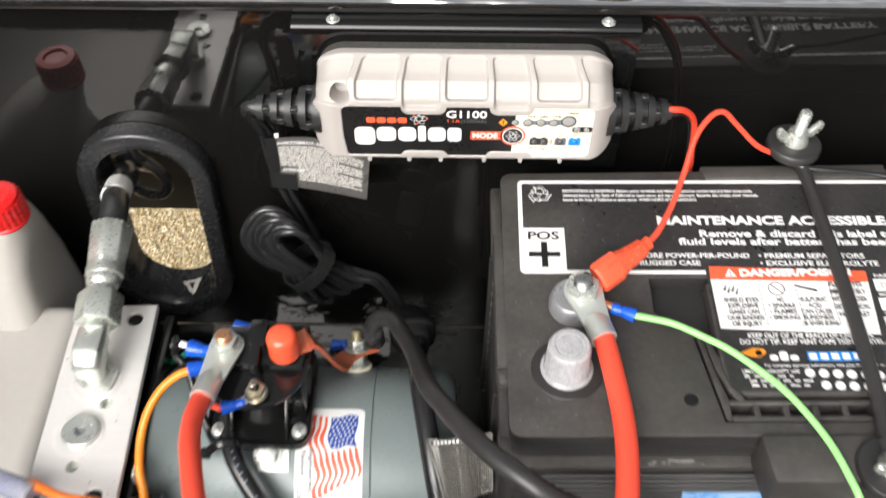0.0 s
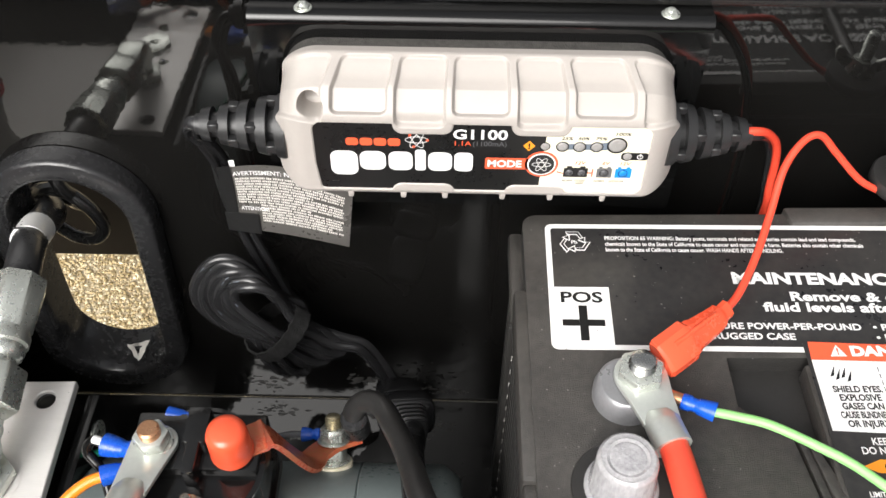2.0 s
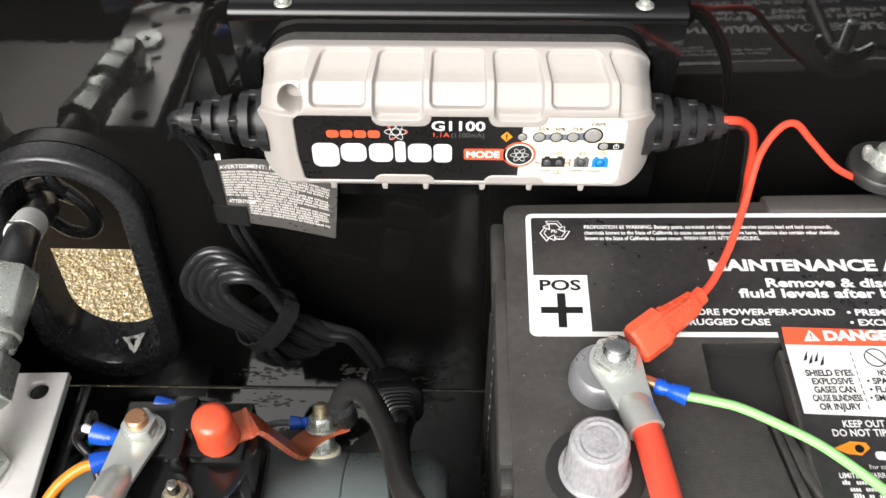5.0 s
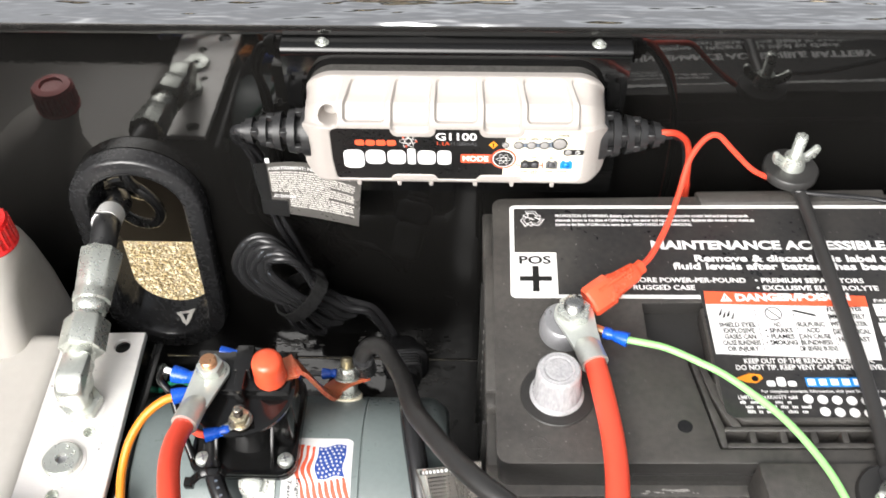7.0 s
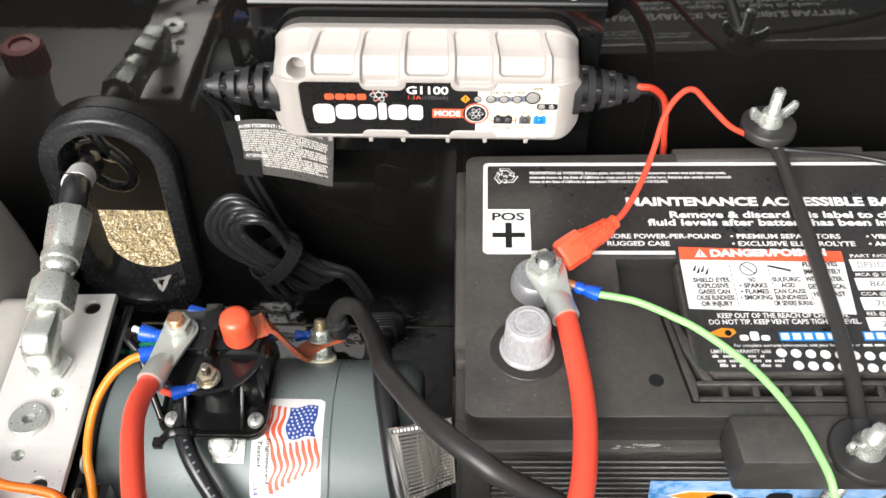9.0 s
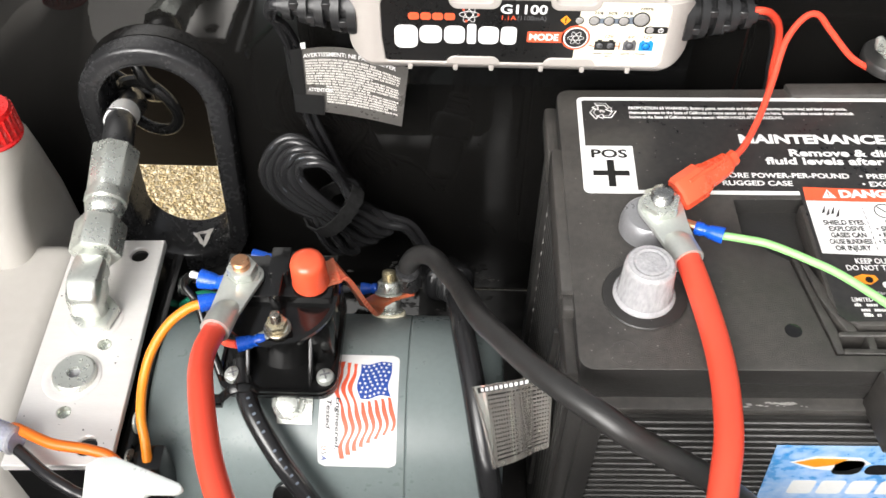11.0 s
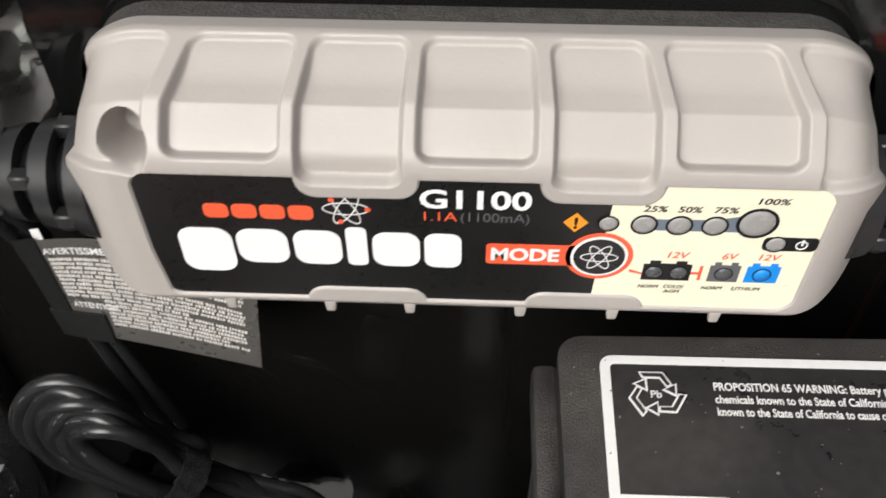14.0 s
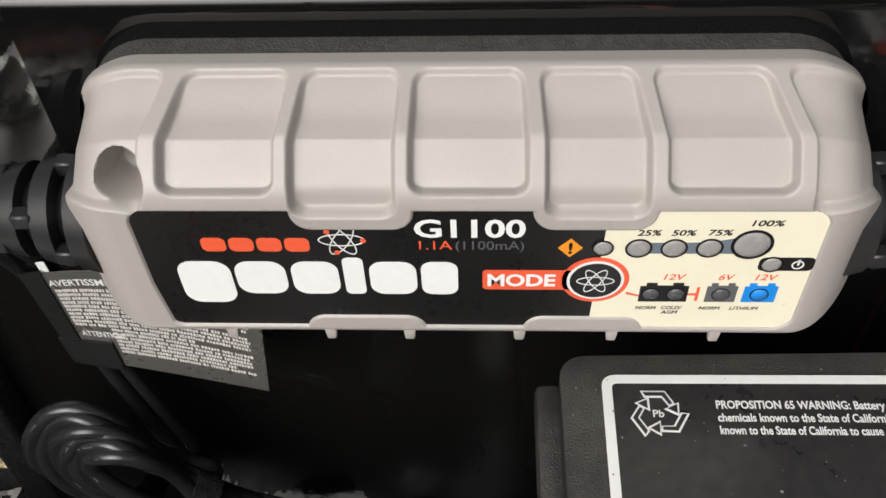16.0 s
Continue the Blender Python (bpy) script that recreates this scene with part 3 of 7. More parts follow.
def charger_shell():
    corners = [(0.3715, 0.0330), (0.3668, 0.0339), (0.3529, 0.0285), (0.3466, 0.0224), (0.3450, 0.0204), (0.3450, -0.0188), (0.3460, -0.0205), (0.3530, -0.0270), (0.3690, -0.0325), (0.3715, -0.0325)]
    prof = smooth_profile(corners, 0.00032, lambda h: 0.0010 if h > 0.030 else 0.0014 if h > 0.0300 else 0.0009 if h > 0.0265 else 0.0030 if h > 0.0172 else 0.0005)
    prof = [p for k, p in enumerate(prof) if p[1] > -0.0200 or k % 4 == 0 or k == len(prof) - 1]
    along_q, q = [], -0.0045
    for k, (y, h) in enumerate(prof):
        q += math.hypot(y - prof[k - 1][0], h - prof[k - 1][1]) if k else 0.0
        along_q.append(q)
    normals = []
    for k in range(len(prof)):
        a, b = prof[max(k - 2, 0)], prof[min(k + 2, len(prof) - 1)]
        dy, dh = b[0] - a[0], b[1] - a[1]
        t = math.hypot(dy, dh)
        normals.append((dh / t, -dy / t))
    verts, nx = [], 620
    for i in range(nx + 1):
        x = CX - CL + 2 * CL * i / nx
        e = abs(x - CX) / CL
        high = 1 - 0.58 * (1 - math.sqrt(max(0, 1 - (max(0, e - 0.78) / 0.22) ** 2)))
        low = 1 - 0.36 * (1 - math.sqrt(max(0, 1 - (max(0, e - 0.86) / 0.14) ** 2)))
        back = 0.009 * (max(0, e - 0.84) / 0.16) ** 2
        for (y, h), (ny, nh), qq in zip(prof, normals, along_q):
            d = well = end_cut = 0.0
            if qq < 0.045:
                xs = CX + (x - CX) / (1 - 0.075 * max(0, 1 - qq / 0.0165))
                for x0, x1, q0, q1 in BAYS:
                    outer = abs(x0) > 0.1 or abs(x1) > 0.1
                    foot = q1 - 0.30 * max(0.0, abs(x - CX) - 0.060) if outer else q1
                    t = boxed(xs, qq, x0, x1, q0, foot, 0.0030)
                    d = max(d, (0.45 + 0.55 * ease(0.001, 0.011, qq)) * (0.0025 - 0.0016 * ease(0.93, 1.0, e) if outer else 0.0028) * ease(0.0003, -0.0008, t))
                    if outer:
                        end_cut = max(end_cut, ease(0.0003, -0.0030, t) * ease(0.86, 1.0, e))
                well = 0.0150 * ease(0.0003, -0.0013, math.hypot(x + 0.0602 - 0.15 * (qq - 0.0235), (qq - 0.0232) * 0.80) - 0.0050)
            if abs(h) < 0.0195 and y < 0.3462:
                d = max(d, 0.0009 * ease(0.0001, -0.0005, label_inside(CX + (x - CX) / 0.990, h)))
            h2 = (h - nh * d - 0.25 * well) * (high if h > 0.004 else low if h < -0.004 else 1.0)
            verts.append((CX + (x - CX) * (1 - 0.016 * end_cut), min(0.3715, y + back - ny * d + 0.80 * well), CZ + h2))
    m = len(prof)
    faces = [[i * m + j, i * m + (j + 1) % m, (i + 1) * m + (j + 1) % m, (i + 1) * m + j] for i in range(nx) for j in range(m)]
    faces += [list(range(m)), [nx * m + j for j in range(m)][::-1]]
    me = bpy.data.meshes.new("shell")
    me.from_pydata(verts, [], faces)
    bm = bmesh.new()
    bm.from_mesh(me)
    bpy.data.meshes.remove(me)
    return bm


shell = part("shell", charger_shell(), SHELL, charger, "warm grey moulded shell with ribs and bays", sharp=70)
for x in (-0.0255, -0.0085, 0.0150, 0.0345, 0.0560, -0.0470):
    part("foot", prism([(x - 0.0014, 0), (x + 0.0014, 0), (x + 0.0010, -0.0036), (x - 0.0010, -0.0036)], Matrix.Translation((0, 0.347, CZ - 0.0195)) @ facing(0, 0, 0), 0.0015, 0.0004), SHELL, shell)
foam = [(CX + (x - CX) * 1.0, z) for x, z in round_rect(CX - 0.0770, CX + 0.0765, CZ - 0.030, CZ + 0.0328, 0.015, 10)]
part("foam_pad", prism(foam, facing(0, 0.3770, 0), 0.0054), FOAM, charger, "dark grey foam backing pad")

LABEL_Y, LZ = 0.34585, 0.2635


def label_frame(y):
    """Print on the label, drawn in together with it a little about the charger's middle."""
    return facing(CX * 0.010, y, -0.0008) @ Matrix.Diagonal((0.990, 1, 1, 1))


def label_edge(x, side):
    """Where the label's upper (1) or lower (-1) edge lies at x."""
    inside, outside = 0.0, 0.03 * side
    for _ in range(24):
        mid = (inside + outside) / 2
        inside, outside = (mid, outside) if label_inside(x, mid) < -0.0002 else (inside, mid)
    return inside


EDGE_X = [-0.0603 + 0.1315 * k / 240 for k in range(241)]
top_edge = [(x, label_edge(x, 1)) for x in EDGE_X][::-1]
low_edge = [(x, label_edge(x, -1)) for x in EDGE_X]
label = part("label", prism([(x, LZ + h) for x, h in top_edge + low_edge], label_frame(LABEL_Y), 0.0003), LABEL_BLACK, charger, "black printed front label")
SPLIT = 0.0305
cream = [(x, LZ + h) for x, h in top_edge if x > SPLIT] + [(SPLIT, LZ + 0.0120), (SPLIT - 0.001, LZ - 0.0150)] + [(x, LZ + h) for x, h in low_edge if x > SPLIT]
part("panel", prism(cream, label_frame(LABEL_Y - 0.0003), 0.0001), CREAM, label, "cream status panel")
F1, F2, F3, F4 = (label_frame(LABEL_Y - d) for d in (0.00042, 0.00052, 0.00062, 0.00072))


def at(frame_m, x, z):
    return frame_m @ Matrix.Translation((x, z, 0))


TH = 0.00008
# Trade marks stand as plain blocks in their colours
for x in (-0.0478, -0.0423, -0.0368, -0.0313):
    part("mark", prism(round_rect(x, x + 0.0049, 0.2690, 0.2728, 0.0012), F1, TH), RED_PRINT, label, "red rounded block")
blocks = [(-0.0545, -0.0436, 0.2533, 0.2660), (-0.0428, -0.0324, 0.2562, 0.2660), (-0.0313, -0.0217, 0.2562, 0.2660), (-0.0207, -0.0165, 0.2562, 0.2672), (-0.0155, -0.0060, 0.2562, 0.2660), (-0.0051, 0.0023, 0.2562, 0.2660)]
for x0, x1, z0, z1 in blocks:
    part("mark", prism(round_rect(x0, x1, z0, z1, min(0.0034, (x1 - x0) * 0.3)), F1, TH), WHITE, label, "white rounded block")


def atom(m, cx, cz, a, b, w):
    out = []
    for turn in (0, 60, 120):
        rot = Matrix.Rotation(radians(turn), 4, "Z")
        out.append(ring_band(disc(0, 0, a, 28, b / a), disc(0, 0, a - w, 28, (b - w) / (a - w)), m @ Matrix.Translation((cx, cz, 0)) @ rot, TH))
    return merged(*out)


part("emblem", atom(F1, -0.0200, 0.2722, 0.0046, 0.0017, 0.00025), WHITE, label, "thin white ring emblem")
part("emblem", merged(*[prism(disc(x, z, 0.0006, 12), F2, TH) for x, z in ((-0.0226, 0.2746), (-0.0158, 0.2722), (-0.0212, 0.2688))]), RED_PRINT, label)
part("print", lettering("G1100", at(F1, -0.0060, 0.2732), 0.0046, 0.0212, bold=0.035, depth=TH), WHITE, label, "white letters")
part("print", lettering("1.1A", at(F1, -0.0058, 0.2697), 0.0024, 0.0064, depth=TH), RED_PRINT, label, "red letters")
part("print", lettering("(1100mA)", at(F1, 0.0018, 0.2697), 0.0024, 0.0132, depth=TH), GREY_PRINT, label, "dark grey letters")
part("button", prism(round_rect(0.0072, 0.0265, 0.2578, 0.2637, 0.0009), F1, TH), RED_PRINT, label, "red mode bar")
part("button", prism(disc(0.0297, 0.2608, 0.0067, 36), F1, TH), RED_PRINT, label, "red button ring")
part("button", prism(disc(0.0297, 0.2608, 0.0057, 36), F2, TH), WHITE, label)
part("button", prism(disc(0.0297, 0.2608, 0.0051, 36), F3, TH), LABEL_BLACK, label, "black mode button")
part("emblem", atom(F4, 0.0297, 0.2608, 0.0038, 0.0013, 0.00022), WHITE, label, "thin white ring emblem")
part("print", lettering("MODE", at(F2, 0.0080, 0.2591), 0.0034, 0.0136, bold=0.05, depth=TH), WHITE, label, "white letters")
part("warning_sign", prism([(0.0241 + dx, 0.2702 + dz) for dx, dz in ((0.0024, 0), (0, 0.0026), (-0.0024, 0), (0, -0.0026))], F1, TH), ORANGE_PRINT, label, "orange warning diamond")
part("warning_sign", lettering("!", at(F2, 0.0241, 0.2688), 0.0028, align="CENTER", bold=0.05, depth=TH), BLACK_PRINT, label)
part("link_bar", prism([(0.0365, 0.2687), (0.0365, 0.2716), (0.0505, 0.2718), (0.0570, 0.2735), (0.0570, 0.2687)], F1, TH), SLATE_PRINT, label, "slate blue bar")
for x, z, rad in ((0.0303, 0.2702, 0.0021), (0.0371, 0.2702, 0.0026), (0.0438, 0.2702, 0.0026), (0.0505, 0.2703, 0.0026), (0.0583, 0.2713, 0.0040), (0.0632, 0.2657, 0.0022)):
    lamp = part("indicator", ring_band(disc(x, z, rad), disc(x, z, rad * 0.84), F2, 0.0001), BLACK_PRINT, label, "round status light")
    part("lens", lathe([(rad * 0.85, -0.0001), (rad * 0.8, 0.00018), (rad * 0.5, 0.0003), (0, 0.00033)], F2 @ Matrix.Translation((x, z, 0)), 28), LENS, lamp, sharp=80)
part("link_bar", prism(round_rect(0.0607, 0.0714, 0.2638, 0.2676, 0.0012), F1, TH), LABEL_BLACK, label, "black power bar")
part("power_sign", merged(ring_band(disc(0.0682, 0.2656, 0.0012, 20), disc(0.0682, 0.2656, 0.0009, 20), F2, TH), prism([(0.0680, 0.2656), (0.0684, 0.2656), (0.0684, 0.2672), (0.0680, 0.2672)], F3, TH)), WHITE, label)
for words, x, z, h, w in (("25%", 0.0363, 0.2737, 0.0015, 0.0046), ("50%", 0.0427, 0.2737, 0.0015, 0.0046), ("75%", 0.0494, 0.2738, 0.0015, 0.0046), ("100%", 0.0566, 0.2763, 0.0015, 0.0060),
                          ("NORM", 0.0386, 0.2517, 0.0010, 0.0042), ("COLD/", 0.0438, 0.2518, 0.0010, 0.0042), ("AGM", 0.0441, 0.2503, 0.0010, 0.0034), ("NORM", 0.0515, 0.2517, 0.0010, 0.0043), ("LITHIUM", 0.0577, 0.2517, 0.0010, 0.0058)):
    part("print", lettering(words, at(F1, x, z), h, w, bold=0.03, depth=TH, slant=0.15), BLACK_PRINT, label, "small black letters")
for words, x in (("12V", 0.0426), ("6V", 0.0537), ("12V", 0.0605)):
    part("print", lettering(words, at(F1, x, 0.2610), 0.0017, 0.0044 if len(words) > 2 else 0.0031, bold=0.02, depth=TH, slant=0.2), RED_PRINT, label, "small red letters")
for x0, x1, mat, dots in ((0.0389, 0.0486, LABEL_BLACK, (0.0412, 0.0462)), (0.0522, 0.0583, GREY_PRINT, (0.0552,)), (0.0596, 0.0662, BLUE_PRINT, (0.0628,))):
    w = (x1 - x0) / 5
    outline = [(x0, 0.2542), (x1, 0.2542), (x1, 0.2590), (x1 - w * 0.6, 0.2592), (x1 - w * 0.6, 0.2600), (x1 - w * 1.7, 0.2600), (x1 - w * 1.7, 0.2592), (x0 + w * 1.7, 0.2592), (x0 + w * 1.7, 0.2600), (x0 + w * 0.6, 0.2600), (x0 + w * 0.6, 0.2590), (x0, 0.2590)]
    icon = part("battery_sign", prism(outline, F1, TH), mat, label, "small battery symbol")
    for x in dots:
        part("lens", lathe([(0.0017, -0.0001), (0.0016, 0.0002), (0, 0.0003)], F2 @ Matrix.Translation((x, 0.2566, 0)), 24), BLUE_PRINT if mat is BLUE_PRINT else ICON_LENS, icon, sharp=80)
        part("lens_ring", ring_band(disc(x, 0.2566, 0.0019, 24), disc(x, 0.2566, 0.0016, 24), F2, 0.0001), BLACK_PRINT, icon)
part("link_bar", merged(prism([(0.0362, 0.2565), (0.0389, 0.2558), (0.0389, 0.2562), (0.0362, 0.2572)], F1, TH), prism([(0.0486, 0.2562), (0.0502, 0.2562), (0.0502, 0.2545), (0.0508, 0.2545), (0.0508, 0.2587), (0.0502, 0.2587), (0.0502, 0.2568), (0.0486, 0.2568)], F1, TH)), RED_PRINT, label)


def strain_relief(x0, x1, zc):
    """Ribbed boot from the case (x0) to its tip (x1)."""
    d = 1 if x1 > x0 else -1
    length = abs(x1 - x0)
    y = 0.3610

    def radius(f):
        return 0.0140 * (1 - f) + 0.0058 * f

    boot = part("strain_relief", rod((x0, y, zc), (x1, y, zc), 0.0090, 0.0042, 20), BOOT, charger, "ribbed black cable boot")
    n = 5
    for k in range(n):
        f0, f1 = (k + 0.12) / n, (k + 0.66) / n
        a, b = radius(f0), radius(f1)
        disc_bm = bevelled(lathe([(0, 0), (a, 0), (b, (f1 - f0) * length), (0, (f1 - f0) * length)], along((x0 + d * f0 * length, y, zc), (x0 + d * f1 * length, y, zc)), 26), 0.0006, 2, 50)
        part("rib", disc_bm, BOOT, boot)
        if k < n - 1:
            for a0 in (35, 215) if k % 2 else (100, 280, 350):
                rr = radius(f1) * 0.86
                cy, cz = y - rr * math.cos(radians(a0)), zc + rr * math.sin(radians(a0))
                ends = sorted((x0 + d * (f1 - 0.01) * length, x0 + d * (f1 + 0.1) * length))
                part("web", box(*ends, cy - 0.0018, cy + 0.0018, cz - 0.0018, cz + 0.0018, 0.0004, 1), BOOT, boot)


strain_relief(CX - CL + 0.005, -0.1095, 0.2640)
strain_relief(CX + CL - 0.005, 0.1140, 0.2640)

# Mains cord of the charger: down from the boot, a tied coil, then the plug
cord = thing("power_cord", (-0.09, 0.375, 0.11), "coiled black mains cord tied with a hook strap", "cable")
part("lead", tube([(-0.104, 0.361, 0.2640), (-0.1125, 0.3625, 0.2630), (-0.1165, 0.3680, 0.2540), (-0.1134, 0.3720, 0.2440), (-0.1108, 0.3775, 0.2257), (-0.1098, 0.3825, 0.2000), (-0.1082, 0.3850, 0.1720), (-0.0998, 0.3800, 0.1480), (-0.0930, 0.3790, 0.1300)], 0.0031, 10, 12, 0.7), CORD, cord)
part("lead", tube([(-0.104, 0.3625, 0.2615), (-0.1110, 0.3640, 0.2600), (-0.1140, 0.3700, 0.2500), (-0.1100, 0.3750, 0.2400), (-0.1072, 0.3805, 0.2240), (-0.1060, 0.3850, 0.1990), (-0.1042, 0.3870, 0.1720), (-0.0960, 0.3830, 0.1480), (-0.0900, 0.3810, 0.1300)], 0.0028, 10, 12, 0.7), CORD, cord)
r = random.Random(8)
AXIS = Vector((0.700, 0, -0.714))
OUTER = ((-0.1095, 0.1085), (-0.1245, 0.1169), (-0.1331, 0.1308), (-0.1345, 0.1470), (-0.1295, 0.1624), (-0.1204, 0.1702), (-0.1114, 0.1704), (-0.1028, 0.1622), (-0.0965, 0.1493), (-0.0904, 0.1390), (-0.0825, 0.1265))
INNER = ((-0.0955, 0.1250), (-0.1037, 0.1361), (-0.1100, 0.1436), (-0.1126, 0.1502), (-0.1104, 0.1575), (-0.1053, 0.1614), (-0.0986, 0.1615), (-0.0934, 0.1565), (-0.0904, 0.1477), (-0.0884, 0.1387), (-0.0850, 0.1300))
for k in range(6):
    f = k / 5
    end = Vector((-0.0935 + 0.0300 * f + r.uniform(-0.002, 0.002), 0, 0.0700 + 0.0240 * f + r.uniform(-0.002, 0.002)))
    pts = []
    for j, (p, q) in enumerate(zip(OUTER, INNER)):
        g = min(1, max(0, f + r.uniform(-0.05, 0.05)))
        y = 0.3690 - 0.0085 * g + 0.0012 * math.sin(j * 1.3 + 2 * k) + (0.0045 * (j - 7) / 3 if j > 7 else 0)
        pts.append((p[0] + (q[0] - p[0]) * g, y, p[1] + (q[1] - p[1]) * g))
    down = Vector((0.62, 0, -0.78)) if k > 2 else Vector((0.40, 0, -0.92))
    side = Vector((0.78, 0, 0.62)) if k > 2 else Vector((0.92, 0, 0.40))
    for step, off, y in ((-0.022, 0.0032, 0.3735), (-0.007, 0.0034, 0.3735), (0, 0.0004, 0.3725), (-0.007, -0.0032, 0.3690), (-0.022, -0.0030, 0.3670)):
        p = end + down * step + side * off
        pts.append((p.x, y - 0.0012 * (k % 2), p.z))
    pts.append(pts[0])
    strand = part("coil", tube(pts, 0.0030, 7, 12, 0.92), CORD, cord)
    way = curve_through(pts, 7)
    for first in (10 + k, 24 + k):
        ink = [rod(way[i] + (way[i + 1] - way[i]) * g + Vector((0, -0.0022, 0.0021)), way[i] + (way[i + 1] - way[i]) * (g + 0.28) + Vector((0, -0.0022, 0.0021)), 0.00022, seg=6) for i in range(first, first + 7) if i % 4 != 3 for g in (0.0, 0.5)]
        part("print", merged(*ink), SLATE_PRINT, strand, "faint cable print")
tie, along_tie = Vector((-0.0962, 0.3660, 0.1190)), Vector((0.714, 0, 0.700))
bm = bmesh.new()
band = []
for j in range(48):
    q = 2 * math.pi * j / 48
    band.append((along_tie * (0.0205 * math.cos(q)) + Vector((0, 0.0115 * math.sin(q), 0)), tie + AXIS * (0.0010 * math.sin(2 * q) - 0.0035 * math.sin(q))))
loops = []
for w, g in ((-0.0046, 0), (0.0046, 0), (0.0046, 0.0014), (-0.0046, 0.0014)):
    loops.append([bm.verts.new(c + q + AXIS * (w + 0.0004 * math.sin(j * 2.3)) + q.normalized() * (g + 0.0003 * math.sin(j * 1.7))) for j, (q, c) in enumerate(band)])
for p, q in zip(loops, loops[1:] + loops[:1]):
    for j in range(48):
        bm.faces.new([p[j], p[(j + 1) % 48], q[(j + 1) % 48], q[j]])
strap = part("hook_strap", bm, VELCRO, cord, "fuzzy black hook strap")
fuzz = []
for _ in range(420):
    q, c = band[r.randrange(48)]
    out = q.normalized()
    p = c + q + AXIS * r.uniform(-0.0048, 0.0048) + out * 0.0012 + Vector((r.uniform(-0.0012, 0.0012), 0, r.uniform(-0.0012, 0.0012)))
    tip = p + out * r.uniform(0.0004, 0.0009) + Vector((r.uniform(-1, 1), r.uniform(-1, 1), r.uniform(-1, 1))) * 0.0005
    fuzz.append(rod(p, tip, 0.00012, 0.00006, 4))
tagged(part("fuzz", merged(*fuzz), VELCRO, strap), "short strap fibres", kind="stuff")
part("lead", tube([(-0.088, 0.371, 0.118), (-0.0780, 0.370, 0.1085), (-0.0660, 0.370, 0.1005), (-0.0545, 0.3705, 0.0970), (-0.0470, 0.370, 0.0850), (-0.0395, 0.368, 0.0690)], 0.0030, 8, 12, 0.8), CORD, cord)
part("lead", tube([(-0.086, 0.375, 0.116), (-0.0750, 0.374, 0.1090), (-0.0620, 0.374, 0.1025), (-0.0505, 0.374, 0.0965), (-0.0420, 0.372, 0.0830), (-0.0350, 0.368, 0.0690)], 0.0026, 8, 12, 0.8), CORD, cord)

# Warning tag taped to the cord
tag = thing("warning_tag", (-0.104, 0.372, 0.205), "silver-grey warning tag with dense print, taped round the cord", "tag")


def tag_point(u, v, lift=0.0):
    """u along the tag, v down it, both 0 to 1."""
    a, b = Vector((-0.1100, 0.3745, 0.2268)), Vector((-0.0495, 0.3702, 0.2212))
    c, d = Vector((-0.1120, 0.3800, 0.1835)), Vector((-0.0542, 0.3712, 0.1802))
    p = a.lerp(b, u).lerp(c.lerp(d, u), v)
    return p + Vector((0, -lift - 0.0015 * math.sin(math.pi * u), (0.003 + 0.005 * max(0, 1 - v)) * math.sin(math.pi * min(max(u, 0), 1))))


def tag_patch(u0, u1, v0, v1, lift, thick, n=10):
    bm = bmesh.new()
    for l in (lift, lift + thick):
        for k in range(n + 1):
            u = u0 + (u1 - u0) * k / n
            bm.verts.new(tag_point(u, v0, l))
            bm.verts.new(tag_point(u, v1, l))
    bm.verts.ensure_lookup_table()
    v, o = bm.verts, 2 * n + 2
    for k in range(n):
        i = 2 * k
        for quad in ((i, i + 1, i + 3, i + 2), (o + i, o + i + 2, o + i + 3, o + i + 1), (i, i + 2, o + i + 2, o + i), (i + 1, o + i + 1, o + i + 3, i + 3)):
            bm.faces.new([v[j] for j in quad])
    bm.faces.new([v[0], v[o], v[o + 1], v[1]])
    bm.faces.new([v[2 * n], v[2 * n + 1], v[o + 2 * n + 1], v[o + 2 * n]])
    return bm


part("film", tag_patch(0, 1, 0, 1, 0, 0.0003, 16), SILVER_FILM, tag)
r = random.Random(21)
for k in range(17):
    v = 0.165 + 0.040 * k
    end = 0.95 if k % 5 else r.uniform(0.7, 0.95)
    u, row = (0.12 if k < 10 else 0.30), []
    while u < end:
        for _ in range(r.randint(2, 9)):
            w = r.uniform(0.0065, 0.0120)
            if u + w < end:
                row.append(tag_patch(u, u + w, v + r.choice((0, 0, 0.004)), v + r.choice((0.025, 0.028, 0.028)), 0.0003, 0.0001, 1))
            u += w + 0.0042
        u += 0.008
    part("print", merged(*row), PALE_PRINT, tag, "dense pale line of small print")


def on_tag(bm, u0, v0, scale_u, scale_v):
    for vert in bm.verts:
        vert.co = tag_point(u0 + vert.co.x * scale_u, v0 - vert.co.y * scale_v, 0.0004 + vert.co.z)
    return bm


part("print", on_tag(lettering("AVERTISSMENT: NE PAS ENLEVER", Matrix(), 0.0021, 0.0460, bold=0.03, depth=0.0001), 0.11, 0.125, 1 / 0.058, 1 / 0.038), WHITE, tag, "white heading letters")
part("print", on_tag(lettering("ATTENTION:", Matrix(), 0.0021, 0.0135, bold=0.03, depth=0.0001), 0.13, 0.665, 1 / 0.058, 1 / 0.038), WHITE, tag, "white heading letters")
tape = tube([(-0.1098, 0.3795, 0.2290), (-0.1102, 0.3825, 0.2050), (-0.1086, 0.3850, 0.1830)], 0.0045, 6, 16, 0.75)
part("tape", tape, TAPE, tag, "dull black tape wrap")
part("torn_corner", tag_patch(0.092, 0.135, -0.085, 0.020, -0.0006, 0.0002, 3), WHITE, tag, "torn white paper corner")
